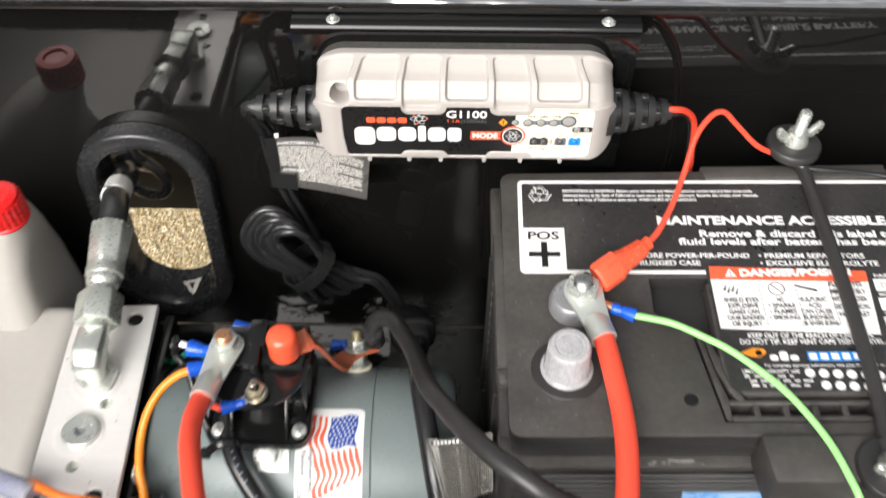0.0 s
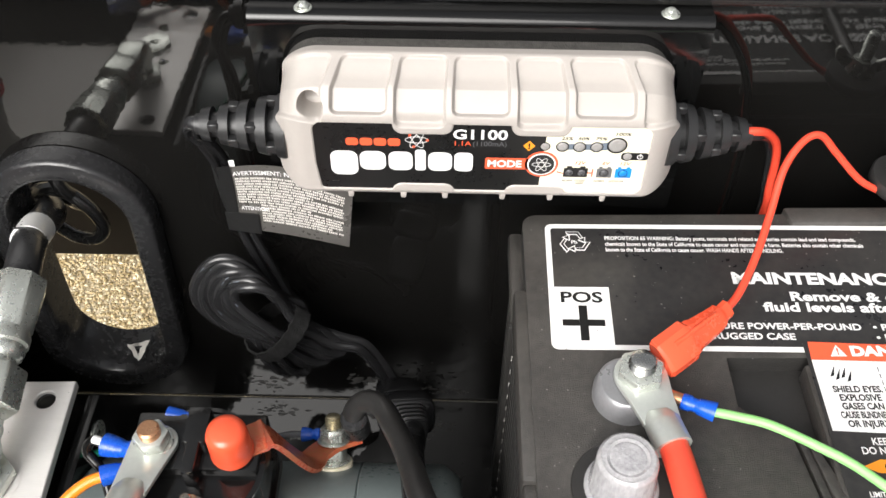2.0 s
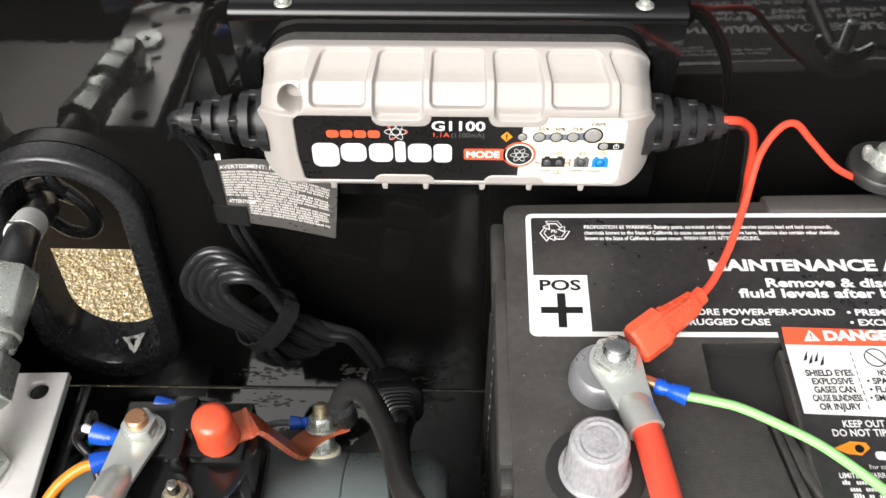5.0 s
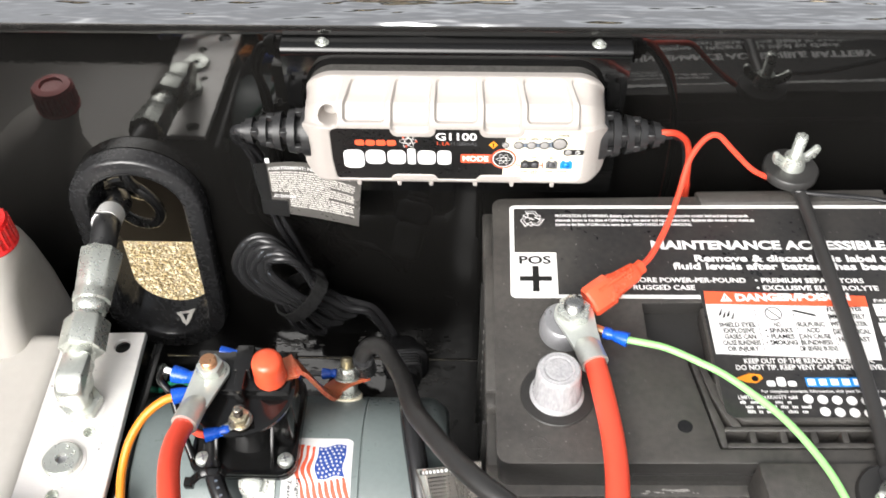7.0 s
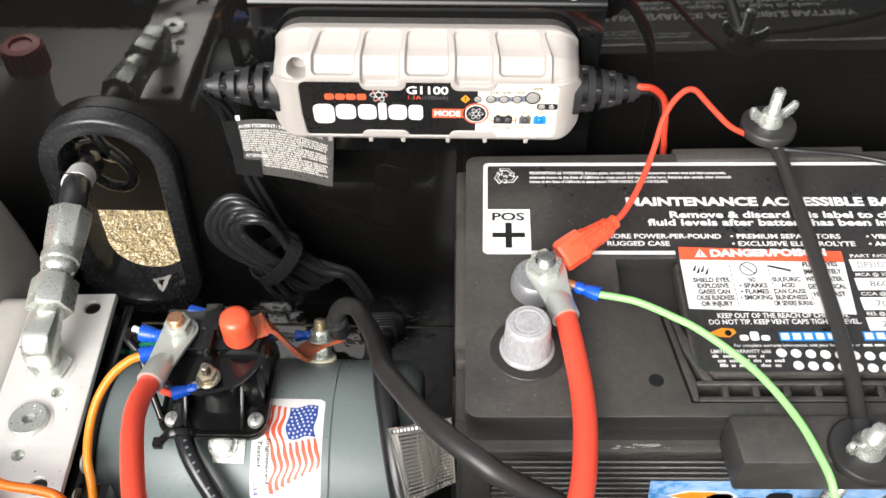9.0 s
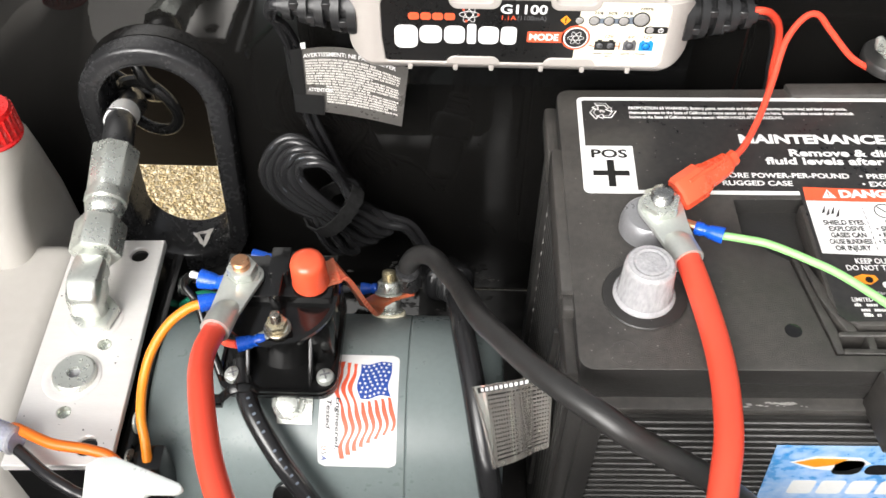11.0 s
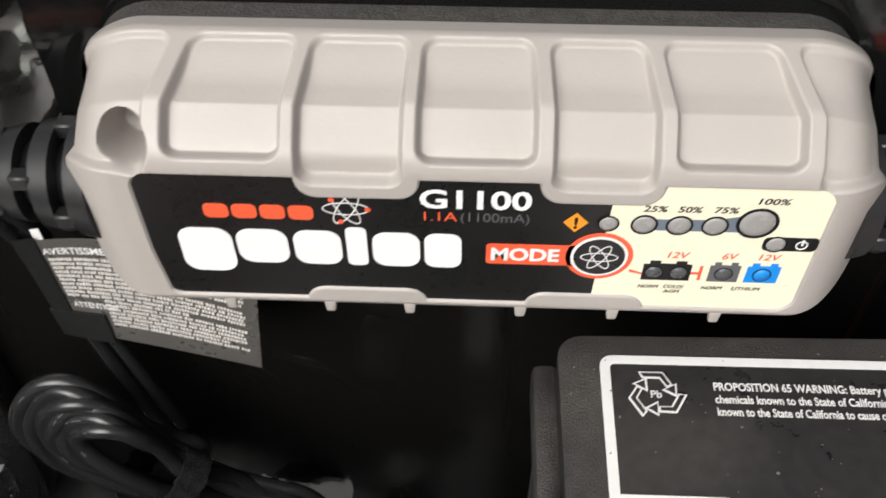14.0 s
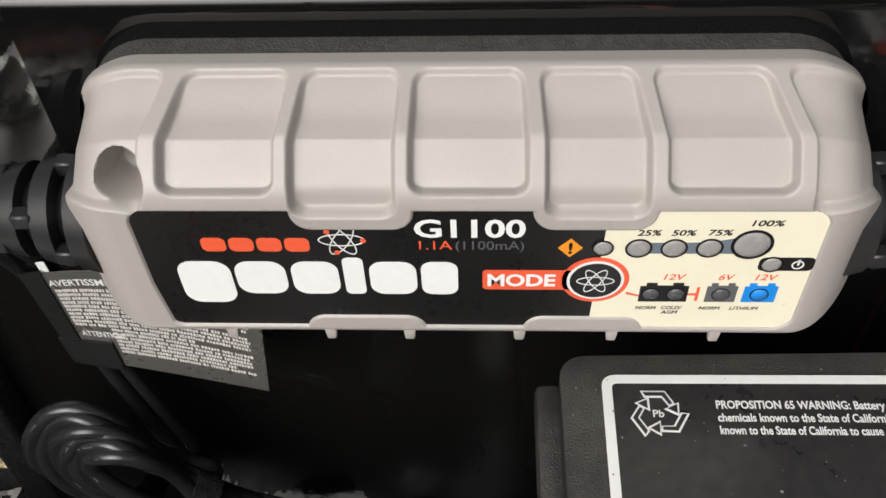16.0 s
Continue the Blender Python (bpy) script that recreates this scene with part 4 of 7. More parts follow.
part("tape", tag_patch(-0.005, 0.100, -0.03, 0.80, 0.0004, 0.0005, 6), TAPE, tag, "black tape strip")
part("tape", tag_patch(-0.02, 0.27, 0.72, 1.04, 0.0005, 0.0007, 6), TAPE, tag, "black tape end")

# Marine battery, tilted slightly on the floor; local frame: x along it, y to the back, z up
BX, BY, BTOP = 0.025, 0.187, 0.2211
BATTERY = Matrix.Translation((BX + 0.0073, BY, 0)) @ Matrix.Rotation(radians(-1.9), 4, "Y")
battery = thing("marine_battery", BATTERY, "large black marine battery with white-bordered labels on its lid", "battery")
LEN, WID = 0.328, 0.164


def bpart(name, bm, mat, label="", parent=None, sharp=38):
    return part(name, bm, mat, parent or battery, label, True, sharp)


def loc(points):
    """World plan points in the battery's own frame."""
    return [(x - BX, y - BY) for x, y in points]


def pierced_plate(outer, hole, z, depth, bevel):
    """A plate with its top at z, cut through by the hole."""
    bm = bmesh.new()
    edges = []
    for pts in (outer, hole):
        vs = [bm.verts.new((x, y, z)) for x, y in pts]
        edges += [bm.edges.new((p, q)) for p, q in zip(vs, vs[1:] + vs[:1])]
    bmesh.ops.triangle_fill(bm, edges=edges, use_beauty=True)
    out = bmesh.ops.extrude_face_region(bm, geom=bm.faces[:])
    bmesh.ops.translate(bm, verts=[v for v in out["geom"] if isinstance(v, bmesh.types.BMVert)], vec=(0, 0, -depth))
    sharp = [e for e in bm.edges if len(e.link_faces) == 2 and e.calc_face_angle(0) > radians(40)]
    bmesh.ops.bevel(bm, geom=sharp, offset=bevel, segments=3, profile=0.5, affect="EDGES", clamp_overlap=True)
    bm.normal_update()
    return bm


def lid():
    hole = loc([(0.0990, 0.2800), (0.2790, 0.2800), (0.2790, 0.2590), (0.2690, 0.2500), (0.2622, 0.2450), (0.2548, 0.1980), (0.1232, 0.1980), (0.1158, 0.2450), (0.1085, 0.2500), (0.0990, 0.2590)])
    bm = pierced_plate(round_rect(0, LEN, 0.004, WID + 0.004, 0.006, 5), hole, BTOP, 0.0205, 0.0020)
    # Upright lid faces take the darker plastic as painted shade
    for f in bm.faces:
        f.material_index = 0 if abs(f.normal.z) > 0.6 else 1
    return bm


top = bpart("lid", lid(), [CASE, RIBBED_SHADE], "textured black lid with shade-darkened sides and a recessed vent bay")
bpart("bay_floor", box(0.060, 0.268, 0.003, 0.095, BTOP - 0.014, BTOP - 0.009), RIBBED_SHADE, parent=top)
bpart("lip", prism(round_rect(-0.004, LEN + 0.004, -0.0015, WID + 0.007, 0.005), Matrix.Translation((0, 0, BTOP - 0.0245)), 0.0045, 0.0010), CASE, "projecting lower lip of the lid")


def upright(bm):
    """The end of the case stands plumb under the tilted lid."""
    for v in bm.verts:
        if v.co.x < 0.1:
            v.co.x -= 0.0070 * (1 - v.co.z / 0.2)
    return bm


bpart("case", upright(prism(round_rect(-0.0015, LEN + 0.0015, 0.0015, WID + 0.0045, 0.006), Matrix.Translation((0, 0, 0.0)), BTOP - 0.0240, 0.001)), RIBBED_SHADE, "black ribbed lower case")
for k in range(30):
    z = 0.187 - 0.0052 * k
    bpart("rib", upright(box(0.010, LEN - 0.010, -0.0008, 0.0020, z, z + 0.0024, 0.0006, 1)), RIBBED_SHADE)
for k in range(26):
    y = 0.006 + 0.006 * k
    bpart("rib", upright(box(-0.0036, -0.0010, y, y + 0.0028, 0.02, BTOP - 0.024, 0.0006, 1)), RIBBED_SHADE)
bpart("post_rib", upright(box(0.004, 0.0125, -0.0018, 0.003, 0.02, BTOP - 0.0225, 0.001)), RIBBED_SHADE)
for x0, x1, y0, y1, z0, z1 in ((-0.0050, 0.0030, 0.2290, 0.3140, 0.0220, 0.0006), (-0.0056, 0.0010, 0.3120, 0.3540, 0.0240, 0.0100),
                               (-0.0046, 0.0030, 0.1945, 0.2230, 0.0240, 0.0085), (-0.0046, 0.0026, 0.2210, 0.2300, 0.0240, 0.0030)):
    bpart("end_step", box(x0, x1, y0 - BY, y1 - BY, BTOP - z0, BTOP - z1, 0.0018), CASE)
for y in (0.226, 0.3135):
    bpart("end_notch", upright(box(-0.0062, -0.0020, y - BY, y + 0.003 - BY, 0.05, BTOP - 0.026, 0.0008)), RIBBED_SHADE)

# Vent cover with its ribs
vent = bpart("vent_cover", prism(loc([(0.1270, 0.2770), (0.1270, 0.2260), (0.1300, 0.2165), (0.1360, 0.2120), (0.2420, 0.2120), (0.2480, 0.2165), (0.2510, 0.2260), (0.2510, 0.2770)]), Matrix.Translation((0, 0, BTOP - 0.0095)), 0.0097, 0.0012), CASE, "raised vent cover")
for y0, y1 in ((0.1992, 0.2019), (0.2076, 0.2100)):
    bpart("flange_bar", box(0.1270 - BX, 0.2510 - BX, y0 - BY, y1 - BY, BTOP - 0.011, BTOP - 0.0008, 0.0005, 1), CASE, parent=vent)
for k in range(10):
    x = 0.1240 + 0.0134 * k - BX
    bpart("rib", box(x, x + 0.0030, 0.0147, 0.0208, BTOP - 0.010, BTOP - 0.0010, 0.0004, 1), CASE, parent=vent)
for mirror in (0, 1):
    for strip in ([(0.1172, 0.2470), (0.1244, 0.1992), (0.1270, 0.1992), (0.1270, 0.2106), (0.1234, 0.2250), (0.1198, 0.2470)],
                  [(0.1202, 0.2470), (0.1242, 0.2250), (0.1306, 0.2098), (0.1350, 0.2098), (0.1334, 0.2136), (0.1222, 0.2470)]):
        line = [(0.3780 - x, y) for x, y in strip][::-1] if mirror else strip
        bpart("vent_flange", prism(loc(line), Matrix.Translation((0, 0, BTOP - 0.011)), 0.0102, 0.0005), CASE, "sloping side of the vent flange", vent)
for y0, y1, low in ((-0.0190, 0.0035, 0.022), (WID - 0.0035, WID + 0.006, 0.006)):
    bpart("hold_down_ledge", prism([(0.114, y0), (0.2125, y0), (0.2145, y1), (0.1120, y1)], Matrix.Translation((0, 0, BTOP - low)), low + 0.0025, 0.0014), CASE, "raised hold-down ledge")
r = random.Random(31)
chips = []
for k in range(22):
    cx, cy, rr = 0.066 + 0.024 * r.random(), -0.0002 + 0.0022 * r.random(), r.choice((0.0003, 0.0004, 0.0006, 0.0010))
    chips.append(prism([(cx + rr * r.uniform(0.5, 2.6) * math.cos(a), cy + 0.45 * rr * r.uniform(0.5, 1.3) * math.sin(a)) for a in [2 * math.pi * j / 9 for j in range(9)]], Matrix.Translation((0, 0, BTOP - 0.0200)), 0.0001 + 0.00001 * k))
bpart("scuff_glint", merged(*chips), SCUFF_GLINT, "pale scuff marks")
bpart("pole_emblem", merged(ring_band(disc(0.0430 - BX, 0.1985 - BY, 0.0062, 32), disc(0.0430 - BX, 0.1985 - BY, 0.0056, 32), Matrix.Translation((0, 0, BTOP)), 0.0002), prism(loc([(0.0392, 0.1981), (0.0468, 0.1981), (0.0468, 0.1989), (0.0392, 0.1989)]), Matrix.Translation((0, 0, BTOP)), 0.0002), prism(loc([(0.0426, 0.1947), (0.0434, 0.1947), (0.0434, 0.2023), (0.0426, 0.2023)]), Matrix.Translation((0, 0, BTOP)), 0.00022)), CASE, "embossed plus in a ring", top)
bpart("dimple", lathe([(0.0034, 0), (0.0030, 0.0002), (0, 0.00025)], Matrix.Translation((0.1095 - BX, 0.2095 - BY, BTOP)), 20), SHINY_BLACK, "round plugged dimple")

r = random.Random(44)
specks = bmesh.new()
for _ in range(700):
    x, y, rr = r.uniform(0.002, 0.31), r.uniform(0.007, WID + 0.001), r.choice((0.00012, 0.00016, 0.00022, 0.00034))
    if 0.070 < x < 0.258 and 0.004 < y < 0.092:
        continue
    specks.faces.new([specks.verts.new((x + rr * r.uniform(0.6, 1.5) * math.cos(1.2566 * j), y + rr * r.uniform(0.6, 1.5) * math.sin(1.2566 * j), BTOP + 0.00062)) for j in range(5)])
# Pale dashes painted as the glints along the ribs of the case end
rows = []
for k in range(16):
    rows.append(rod((-0.0040, 0.1200, 0.030 + 0.010 * k), (-0.0040, 0.1200, 0.033 + 0.010 * k), 0.00028, seg=6))
bpart("scuff_glint", upright(merged(*rows)), SCUFF_GLINT, "row of small glints painted on the case end")
tagged(bpart("dust_specks", specks, DUST, "", top), "fine pale dust specks", kind="stuff")

# Main label
SKEW = Matrix.Translation((0.0340 - BX, 0.315 - BY, 0)) @ Matrix.Rotation(radians(-0.8), 4, "Z") @ Matrix.Translation((BX - 0.0340, BY - 0.315, 0))
ZL, ZP, ZQ, ZR = (SKEW @ Matrix.Translation((0, 0, BTOP + h)) for h in (0.0001, 0.0004, 0.00055, 0.0007))
outer, inner = round_rect(0.0340 - BX, 0.3445 - BX, 0.2835 - BY, 0.3491 - BY, 0.003), round_rect(0.0363 - BX, 0.3422 - BX, 0.2858 - BY, 0.3468 - BY, 0.0012)
main = bpart("lid_label", prism(outer, ZL, 0.0002), LABEL_DUSTY, "black lid label with a white border")
bpart("border", ring_band(outer, inner, ZP, 0.0001), WHITE, "white border line", main)
bpart("print_ground", prism(loc([(0.0360, 0.2855), (0.0582, 0.2855), (0.0582, 0.3143), (0.0360, 0.3143)]), ZP, 0.0001), WHITE, "white pole panel", main)


def bprint(words, x, y, h, width=None, mat=WHITE, align="LEFT", bold=0.03, level=ZP, parent=None, label="white letters", slant=0.0):
    return bpart("print", lettering(words, level @ Matrix.Translation((x - BX, y - BY, 0)), h, width, align, bold, 0.0001, slant), mat, label, parent or main)


bprint("POS", 0.0383, 0.3064, 0.0052, 0.0166, BLACK_PRINT, level=ZQ, bold=0.04, label="black letters")
bpart("pole_sign", merged(prism(loc([(0.0388, 0.2947), (0.0553, 0.2947), (0.0553, 0.2978), (0.0388, 0.2978)]), ZQ, 0.0001), prism(loc([(0.0454, 0.2876), (0.0487, 0.2876), (0.0487, 0.3046), (0.0454, 0.3046)]), ZR, 0.0001)), BLACK_PRINT, "black plus sign", main)
for turn in (0, 120, 240):
    m = ZP @ Matrix.Translation((0.0460 - BX, 0.3388 - BY, 0)) @ Matrix.Rotation(radians(turn), 4, "Z") @ Matrix.Diagonal((1.15, 1.15, 1, 1))
    bpart("recycling_sign", merged(prism([(-0.0024, 0.0036), (0.0010, 0.0036), (0.0022, 0.0016), (0.0034, 0.0022), (0.0018, 0.0052), (-0.0030, 0.0052)], m, 0.0001), prism([(0.0012, 0.0010), (0.0042, 0.0026), (0.0040, -0.0006)], m, 0.0001)), WHITE, "white arrow", main)
    bpart("recycling_sign", merged(prism([(-0.0021, 0.0040), (0.0011, 0.0040), (0.0023, 0.0020), (0.0029, 0.0023), (0.0016, 0.0048), (-0.0026, 0.0048)], m @ Matrix.Translation((0, 0, 0.00014)), 0.0001), prism([(0.0019, 0.0011), (0.0038, 0.0021), (0.0037, 0.0001)], m @ Matrix.Translation((0, 0, 0.00014)), 0.0001)), LABEL_DUSTY, "dark heart of the arrow", main)
bprint("Pb", 0.0460, 0.3379, 0.0018, align="CENTER")
for words, y, w in (("PROPOSITION 65 WARNING: Battery posts, terminals and related accessories contain lead and lead compounds,", 0.3402, 0.1040),
                    ("chemicals known to the State of California to cause cancer and reproductive harm. Batteries also contain other chemicals", 0.3369, 0.1065),
                    ("known to the State of California to cause cancer. WASH HANDS AFTER HANDLING.", 0.3337, 0.0730)):
    bprint(words, 0.0588, y, 0.0020, w, bold=0.04)
bprint("MAINTENANCE ACCESSIBLE BATTERY", 0.1080, 0.3170, 0.0056, 0.1640, bold=0.06)
bprint("Remove & discard this label to check", 0.1292, 0.3084, 0.0043, 0.1240, bold=0.045)
bprint("fluid levels after battery has been in service", 0.1180, 0.3030, 0.0043, 0.1455, bold=0.045)
for words, x, y, w in (("• MORE POWER-PER-POUND", 0.0930, 0.2942, 0.0600), ("• RUGGED CASE", 0.0930, 0.2893, 0.0340), ("• PREMIUM SEPARATORS", 0.1575, 0.2942, 0.0540),
                       ("• EXCLUSIVE ELECTROLYTE", 0.1575, 0.2893, 0.0600), ("• VIBRATION RESISTANT", 0.2240, 0.2942, 0.0520), ("• AMERICAN MADE", 0.2240, 0.2893, 0.0420)):
    bprint(words, x, y, 0.0029, w, bold=0.04)

# Vent cover label
ZV, ZW, ZX, ZY = (Matrix.Translation((0, 0, BTOP + h)) for h in (0.0005, 0.0008, 0.00095, 0.0011))
vlabel = bpart("vent_label", prism(loc([(0.1285, 0.2165), (0.1320, 0.2135), (0.2470, 0.2135), (0.2495, 0.2165), (0.2495, 0.2865), (0.1285, 0.2865)]), ZV, 0.0002), LABEL_DUSTY, "black vent cover label")
bpart("print_ground", prism(loc([(0.1300, 0.2785), (0.2085, 0.2760), (0.2090, 0.2830), (0.1305, 0.2868)]), ZW, 0.0001), RED_PRINT, "red warning band", vlabel)
bpart("print_ground", prism(loc([(0.1298, 0.2484), (0.2058, 0.2444), (0.2085, 0.2760), (0.1300, 0.2785)]), ZW, 0.0001), WHITE, "white warning panel", vlabel)
bpart("warning_sign", prism(loc([(0.1375, 0.2800), (0.1435, 0.2800), (0.1405, 0.2852)]), ZX, 0.0001), WHITE, "white triangle", vlabel)
bprint("!", 0.1405, 0.2806, 0.0030, None, RED_PRINT, "CENTER", 0.04, ZY, vlabel, "red letters")
bprint("DANGER/POISON", 0.1452, 0.2803, 0.0042, 0.0560, WHITE, level=ZX, parent=vlabel, bold=0.08)
for lines, x in ((("SHIELD EYES.", "EXPLOSIVE", "GASES CAN", "CAUSE BLINDNESS", "OR INJURY"), 0.1432), (("NO", "• SPARKS", "• FLAMES", "• SMOKING"), 0.1622), (("SULFURIC", "ACID", "CAN CAUSE", "BLINDNESS", "OR SEVERE BURNS"), 0.1785), (("FLUSH EYES", "IMMEDIATELY", "WITH WATER.", "GET MEDICAL", "HELP FAST"), 0.1965)):
    for k, words in enumerate(lines):
        bprint(words, x, 0.2642 - 0.0036 * k if x < 0.19 else 0.2735 - 0.0046 * k, 0.0026, min(0.0178, 0.00165 * len(words)), BLACK_PRINT, "CENTER", 0.05, ZX, vlabel, "small black letters")
for x in (0.1530, 0.1712, 0.1880):
    bpart("rule", bars([(x - BX, x + 0.0003 - BX, 0.2500 + 0.0029 * k - BY, 0.0019) for k in range(9)], ZX), BLACK_PRINT, "dashed rule", vlabel)
bpart("pictogram", merged(ring_band(disc(0.1618 - BX, 0.2722 - BY, 0.0042), disc(0.1618 - BX, 0.2722 - BY, 0.0037), ZX, 0.0001),
                          prism(loc([(0.1589, 0.2749), (0.1593, 0.2752), (0.1647, 0.2695), (0.1643, 0.2692)]), ZX, 0.0001)), BLACK_PRINT, "struck-out circle", vlabel)
for a, b in ((0, 0), (0.0022, 0.0008), (0.004, -0.0008), (-0.0016, 0.0014)):
    bpart("pictogram", prism(loc([(0.1365 + a, 0.2695 + b), (0.1380 + a, 0.2700 + b), (0.1392 + a, 0.2745 + b), (0.1376 + a, 0.2718 + b)]), ZX, 0.0001), BLACK_PRINT, "small burst", vlabel)
bpart("pictogram", prism(loc([(0.172, 0.2745), (0.182, 0.2715), (0.1818, 0.2702), (0.1715, 0.2735)]), ZX, 0.0001), BLACK_PRINT, "small spill sign", vlabel)
for k, (head, value) in enumerate((("PART NO.", "DP31DT"), ("MCA @ 32°F", "860"), ("CCA @ 0°F", "700"), ("RES. @ 25 AMP", "205"))):
    x, y = 0.2112 - 0.0006 * k, 0.2778 - 0.0117 * k
    bprint(head, x + 0.0010, y + 0.0012, 0.0019, 0.0180, level=ZW, parent=vlabel, bold=0.02)
    bpart("print_ground", prism(loc([(x, y - 0.0074), (x + 0.0208, y - 0.0074), (x + 0.0208, y), (x, y)]), ZW, 0.0001), WHITE, "white data field", vlabel)
    bprint(value, x + 0.0105, y - 0.0054, 0.0034, 0.0150 if k == 0 else 0.0085, GREY_PRINT, "CENTER", 0.0, ZX, vlabel, "grey data letters")
bprint("KEEP OUT OF THE REACH OF CHILDREN.", 0.1420, 0.2428, 0.0027, 0.0600, level=ZW, parent=vlabel, bold=0.03)
bprint("DO NOT TIP. KEEP VENT CAPS TIGHT & LEVEL.", 0.1375, 0.2392, 0.0027, 0.0690, level=ZW, parent=vlabel, bold=0.03)
bpart("mark", prism(loc([(0.1365, 0.2345), (0.1430, 0.2372), (0.1480, 0.2366), (0.1490, 0.2345), (0.1455, 0.2318), (0.1410, 0.2322)]), ZW, 0.0001), ORANGE_PRINT, "orange swoosh", vlabel)
bpart("mark", prism(disc(0.1452 - BX, 0.2342 - BY, 0.0016, 16), ZX, 0.0001), BLACK_PRINT, "black dot", vlabel)
bpart("mark", merged(*[prism(round_rect(x - BX, x + 0.0040 - BX, 0.2300 - BY, y - BY, 0.0012), ZW, 0.0001) for x, y in ((0.1500, 0.2332), (0.1548, 0.2350), (0.1596, 0.2330))]), WHITE, "white rounded blocks", vlabel)
LETTERS = [0.1680 + 0.0052 * k for k in range(6)] + [0.2055 + 0.0052 * k for k in range(6)]
bpart("mark", merged(*[prism(loc([(x, 0.2298), (x + 0.0050, 0.2297), (x + 0.0050, 0.2346), (x, 0.2347)]), ZW, 0.0001) for x in LETTERS]), BLUE_PRINT, "blue blocks", vlabel)
bpart("mark", merged(*[prism(loc([(x + 0.0007, 0.2305), (x + 0.0042, 0.2305), (x + 0.0042, 0.2339), (x + 0.0007, 0.2339)]), ZX, 0.0001) for x in LETTERS]), WHITE, "white blocks", vlabel)
bprint("For complete warranty information, visit your local dealer or", 0.1465, 0.2266, 0.0015, 0.0560, level=ZW, parent=vlabel, bold=0.02)
r = random.Random(5)
bpart("print", bars([(0.2040 + 0.0050 * k - BX, 0.2040 + 0.0050 * k + r.uniform(0.003, 0.0044) - BX, 0.2266 - BY, 0.0011) for k in range(7)], ZW), WHITE, "unreadable small print", vlabel)
bprint("LIMITED WARRANTY valid", 0.1355, 0.2232, 0.0019, 0.0265, level=ZW, parent=vlabel, bold=0.03)
for k, (a, b) in enumerate(((0.1360, 0.1600), (0.1380, 0.1640), (0.1385, 0.1650))):
    words, x = [], a
    while x < b:
        w = r.uniform(0.0018, 0.0050)
        words += [(x + 0.0009 * j - BX, x + 0.0009 * j + 0.00062 - BX, 0.2208 - 0.0025 * k - BY, r.choice((0.0012, 0.0012, 0.0017))) for j in range(max(2, int(w / 0.0009)))]
        x += w + 0.0014
    bpart("print", bars(words, ZW), WHITE, "unreadable small print", vlabel)
for x0, y0, n in ((0.1668, 0.2232, 9), (0.1728, 0.2165, 8)):
    for k in range(n):
        dot = bpart("date_dot", prism(disc(x0 + 0.0064 * k - BX, y0 - 0.0003 * k - BY, 0.0023, 20), ZW, 0.0001), WHITE, "white date dot", vlabel)
        bpart("print", bars([(x0 + 0.0064 * k - 0.0011 - BX, x0 + 0.0064 * k + 0.0011 - BX, y0 - 0.0003 * k - 0.0004 - BY, 0.0005)], ZX), PALE_PRINT, "unreadable month", dot)
bpart("print_ground", prism(loc([(0.2335, 0.2440), (0.2480, 0.2435), (0.2480, 0.2800), (0.2335, 0.2805)]), ZW, 0.0001), WHITE, "white bar code field", vlabel)
bpart("print", bars([(0.2350 - BX, 0.2475 - BX, 0.2455 + 0.0016 * k - BY, r.choice((0.0003, 0.0006, 0.0009))) for k in range(20)], ZX), BLACK_PRINT, "dark bar code lines", vlabel)

# Front label
front = Matrix(((1, 0, 0, 0), (0, 0, -1, -0.0010), (0, 1, 0, 0), (0, 0, 0, 1)))
flabel = bpart("front_label", prism([(0.094, 0.040), (0.250, 0.040), (0.232, 0.172), (0.0855, 0.172)], front, 0.0003), SKY_LABEL, "blue and white cloud-print front label")
front2, front3 = (Matrix.Translation((0, -d, 0)) @ front for d in (0.0004, 0.0006))
bpart("mark", prism([(0.0945, 0.1580), (0.1040, 0.1630), (0.1230, 0.1625), (0.1290, 0.1570), (0.1200, 0.1500), (0.1050, 0.1520)], front2, 0.0001), WHITE, "white swoosh edge", flabel)
bpart("mark", prism([(0.0965, 0.1580), (0.1050, 0.1618), (0.1180, 0.1614), (0.1130, 0.1560), (0.1060, 0.1540)], front3, 0.0001), ORANGE_PRINT, "orange swoosh", flabel)
bpart("mark", merged(*[prism(round_rect(x, x + 0.0125, 0.1470, y, 0.004), front2, 0.0001) for x, y in ((0.1140, 0.1600), (0.1280, 0.1560), (0.1420, 0.1610), (0.1560, 0.1560))]), BLACK_PRINT, "black rounded blocks", flabel)
bpart("mark", merged(*[prism(round_rect(x, x + 0.011, 0.128, 0.1410, 0.002), front2, 0.0001) for x in (0.1000, 0.1130, 0.1260, 0.1390)]), WHITE, "white rounded blocks", flabel)

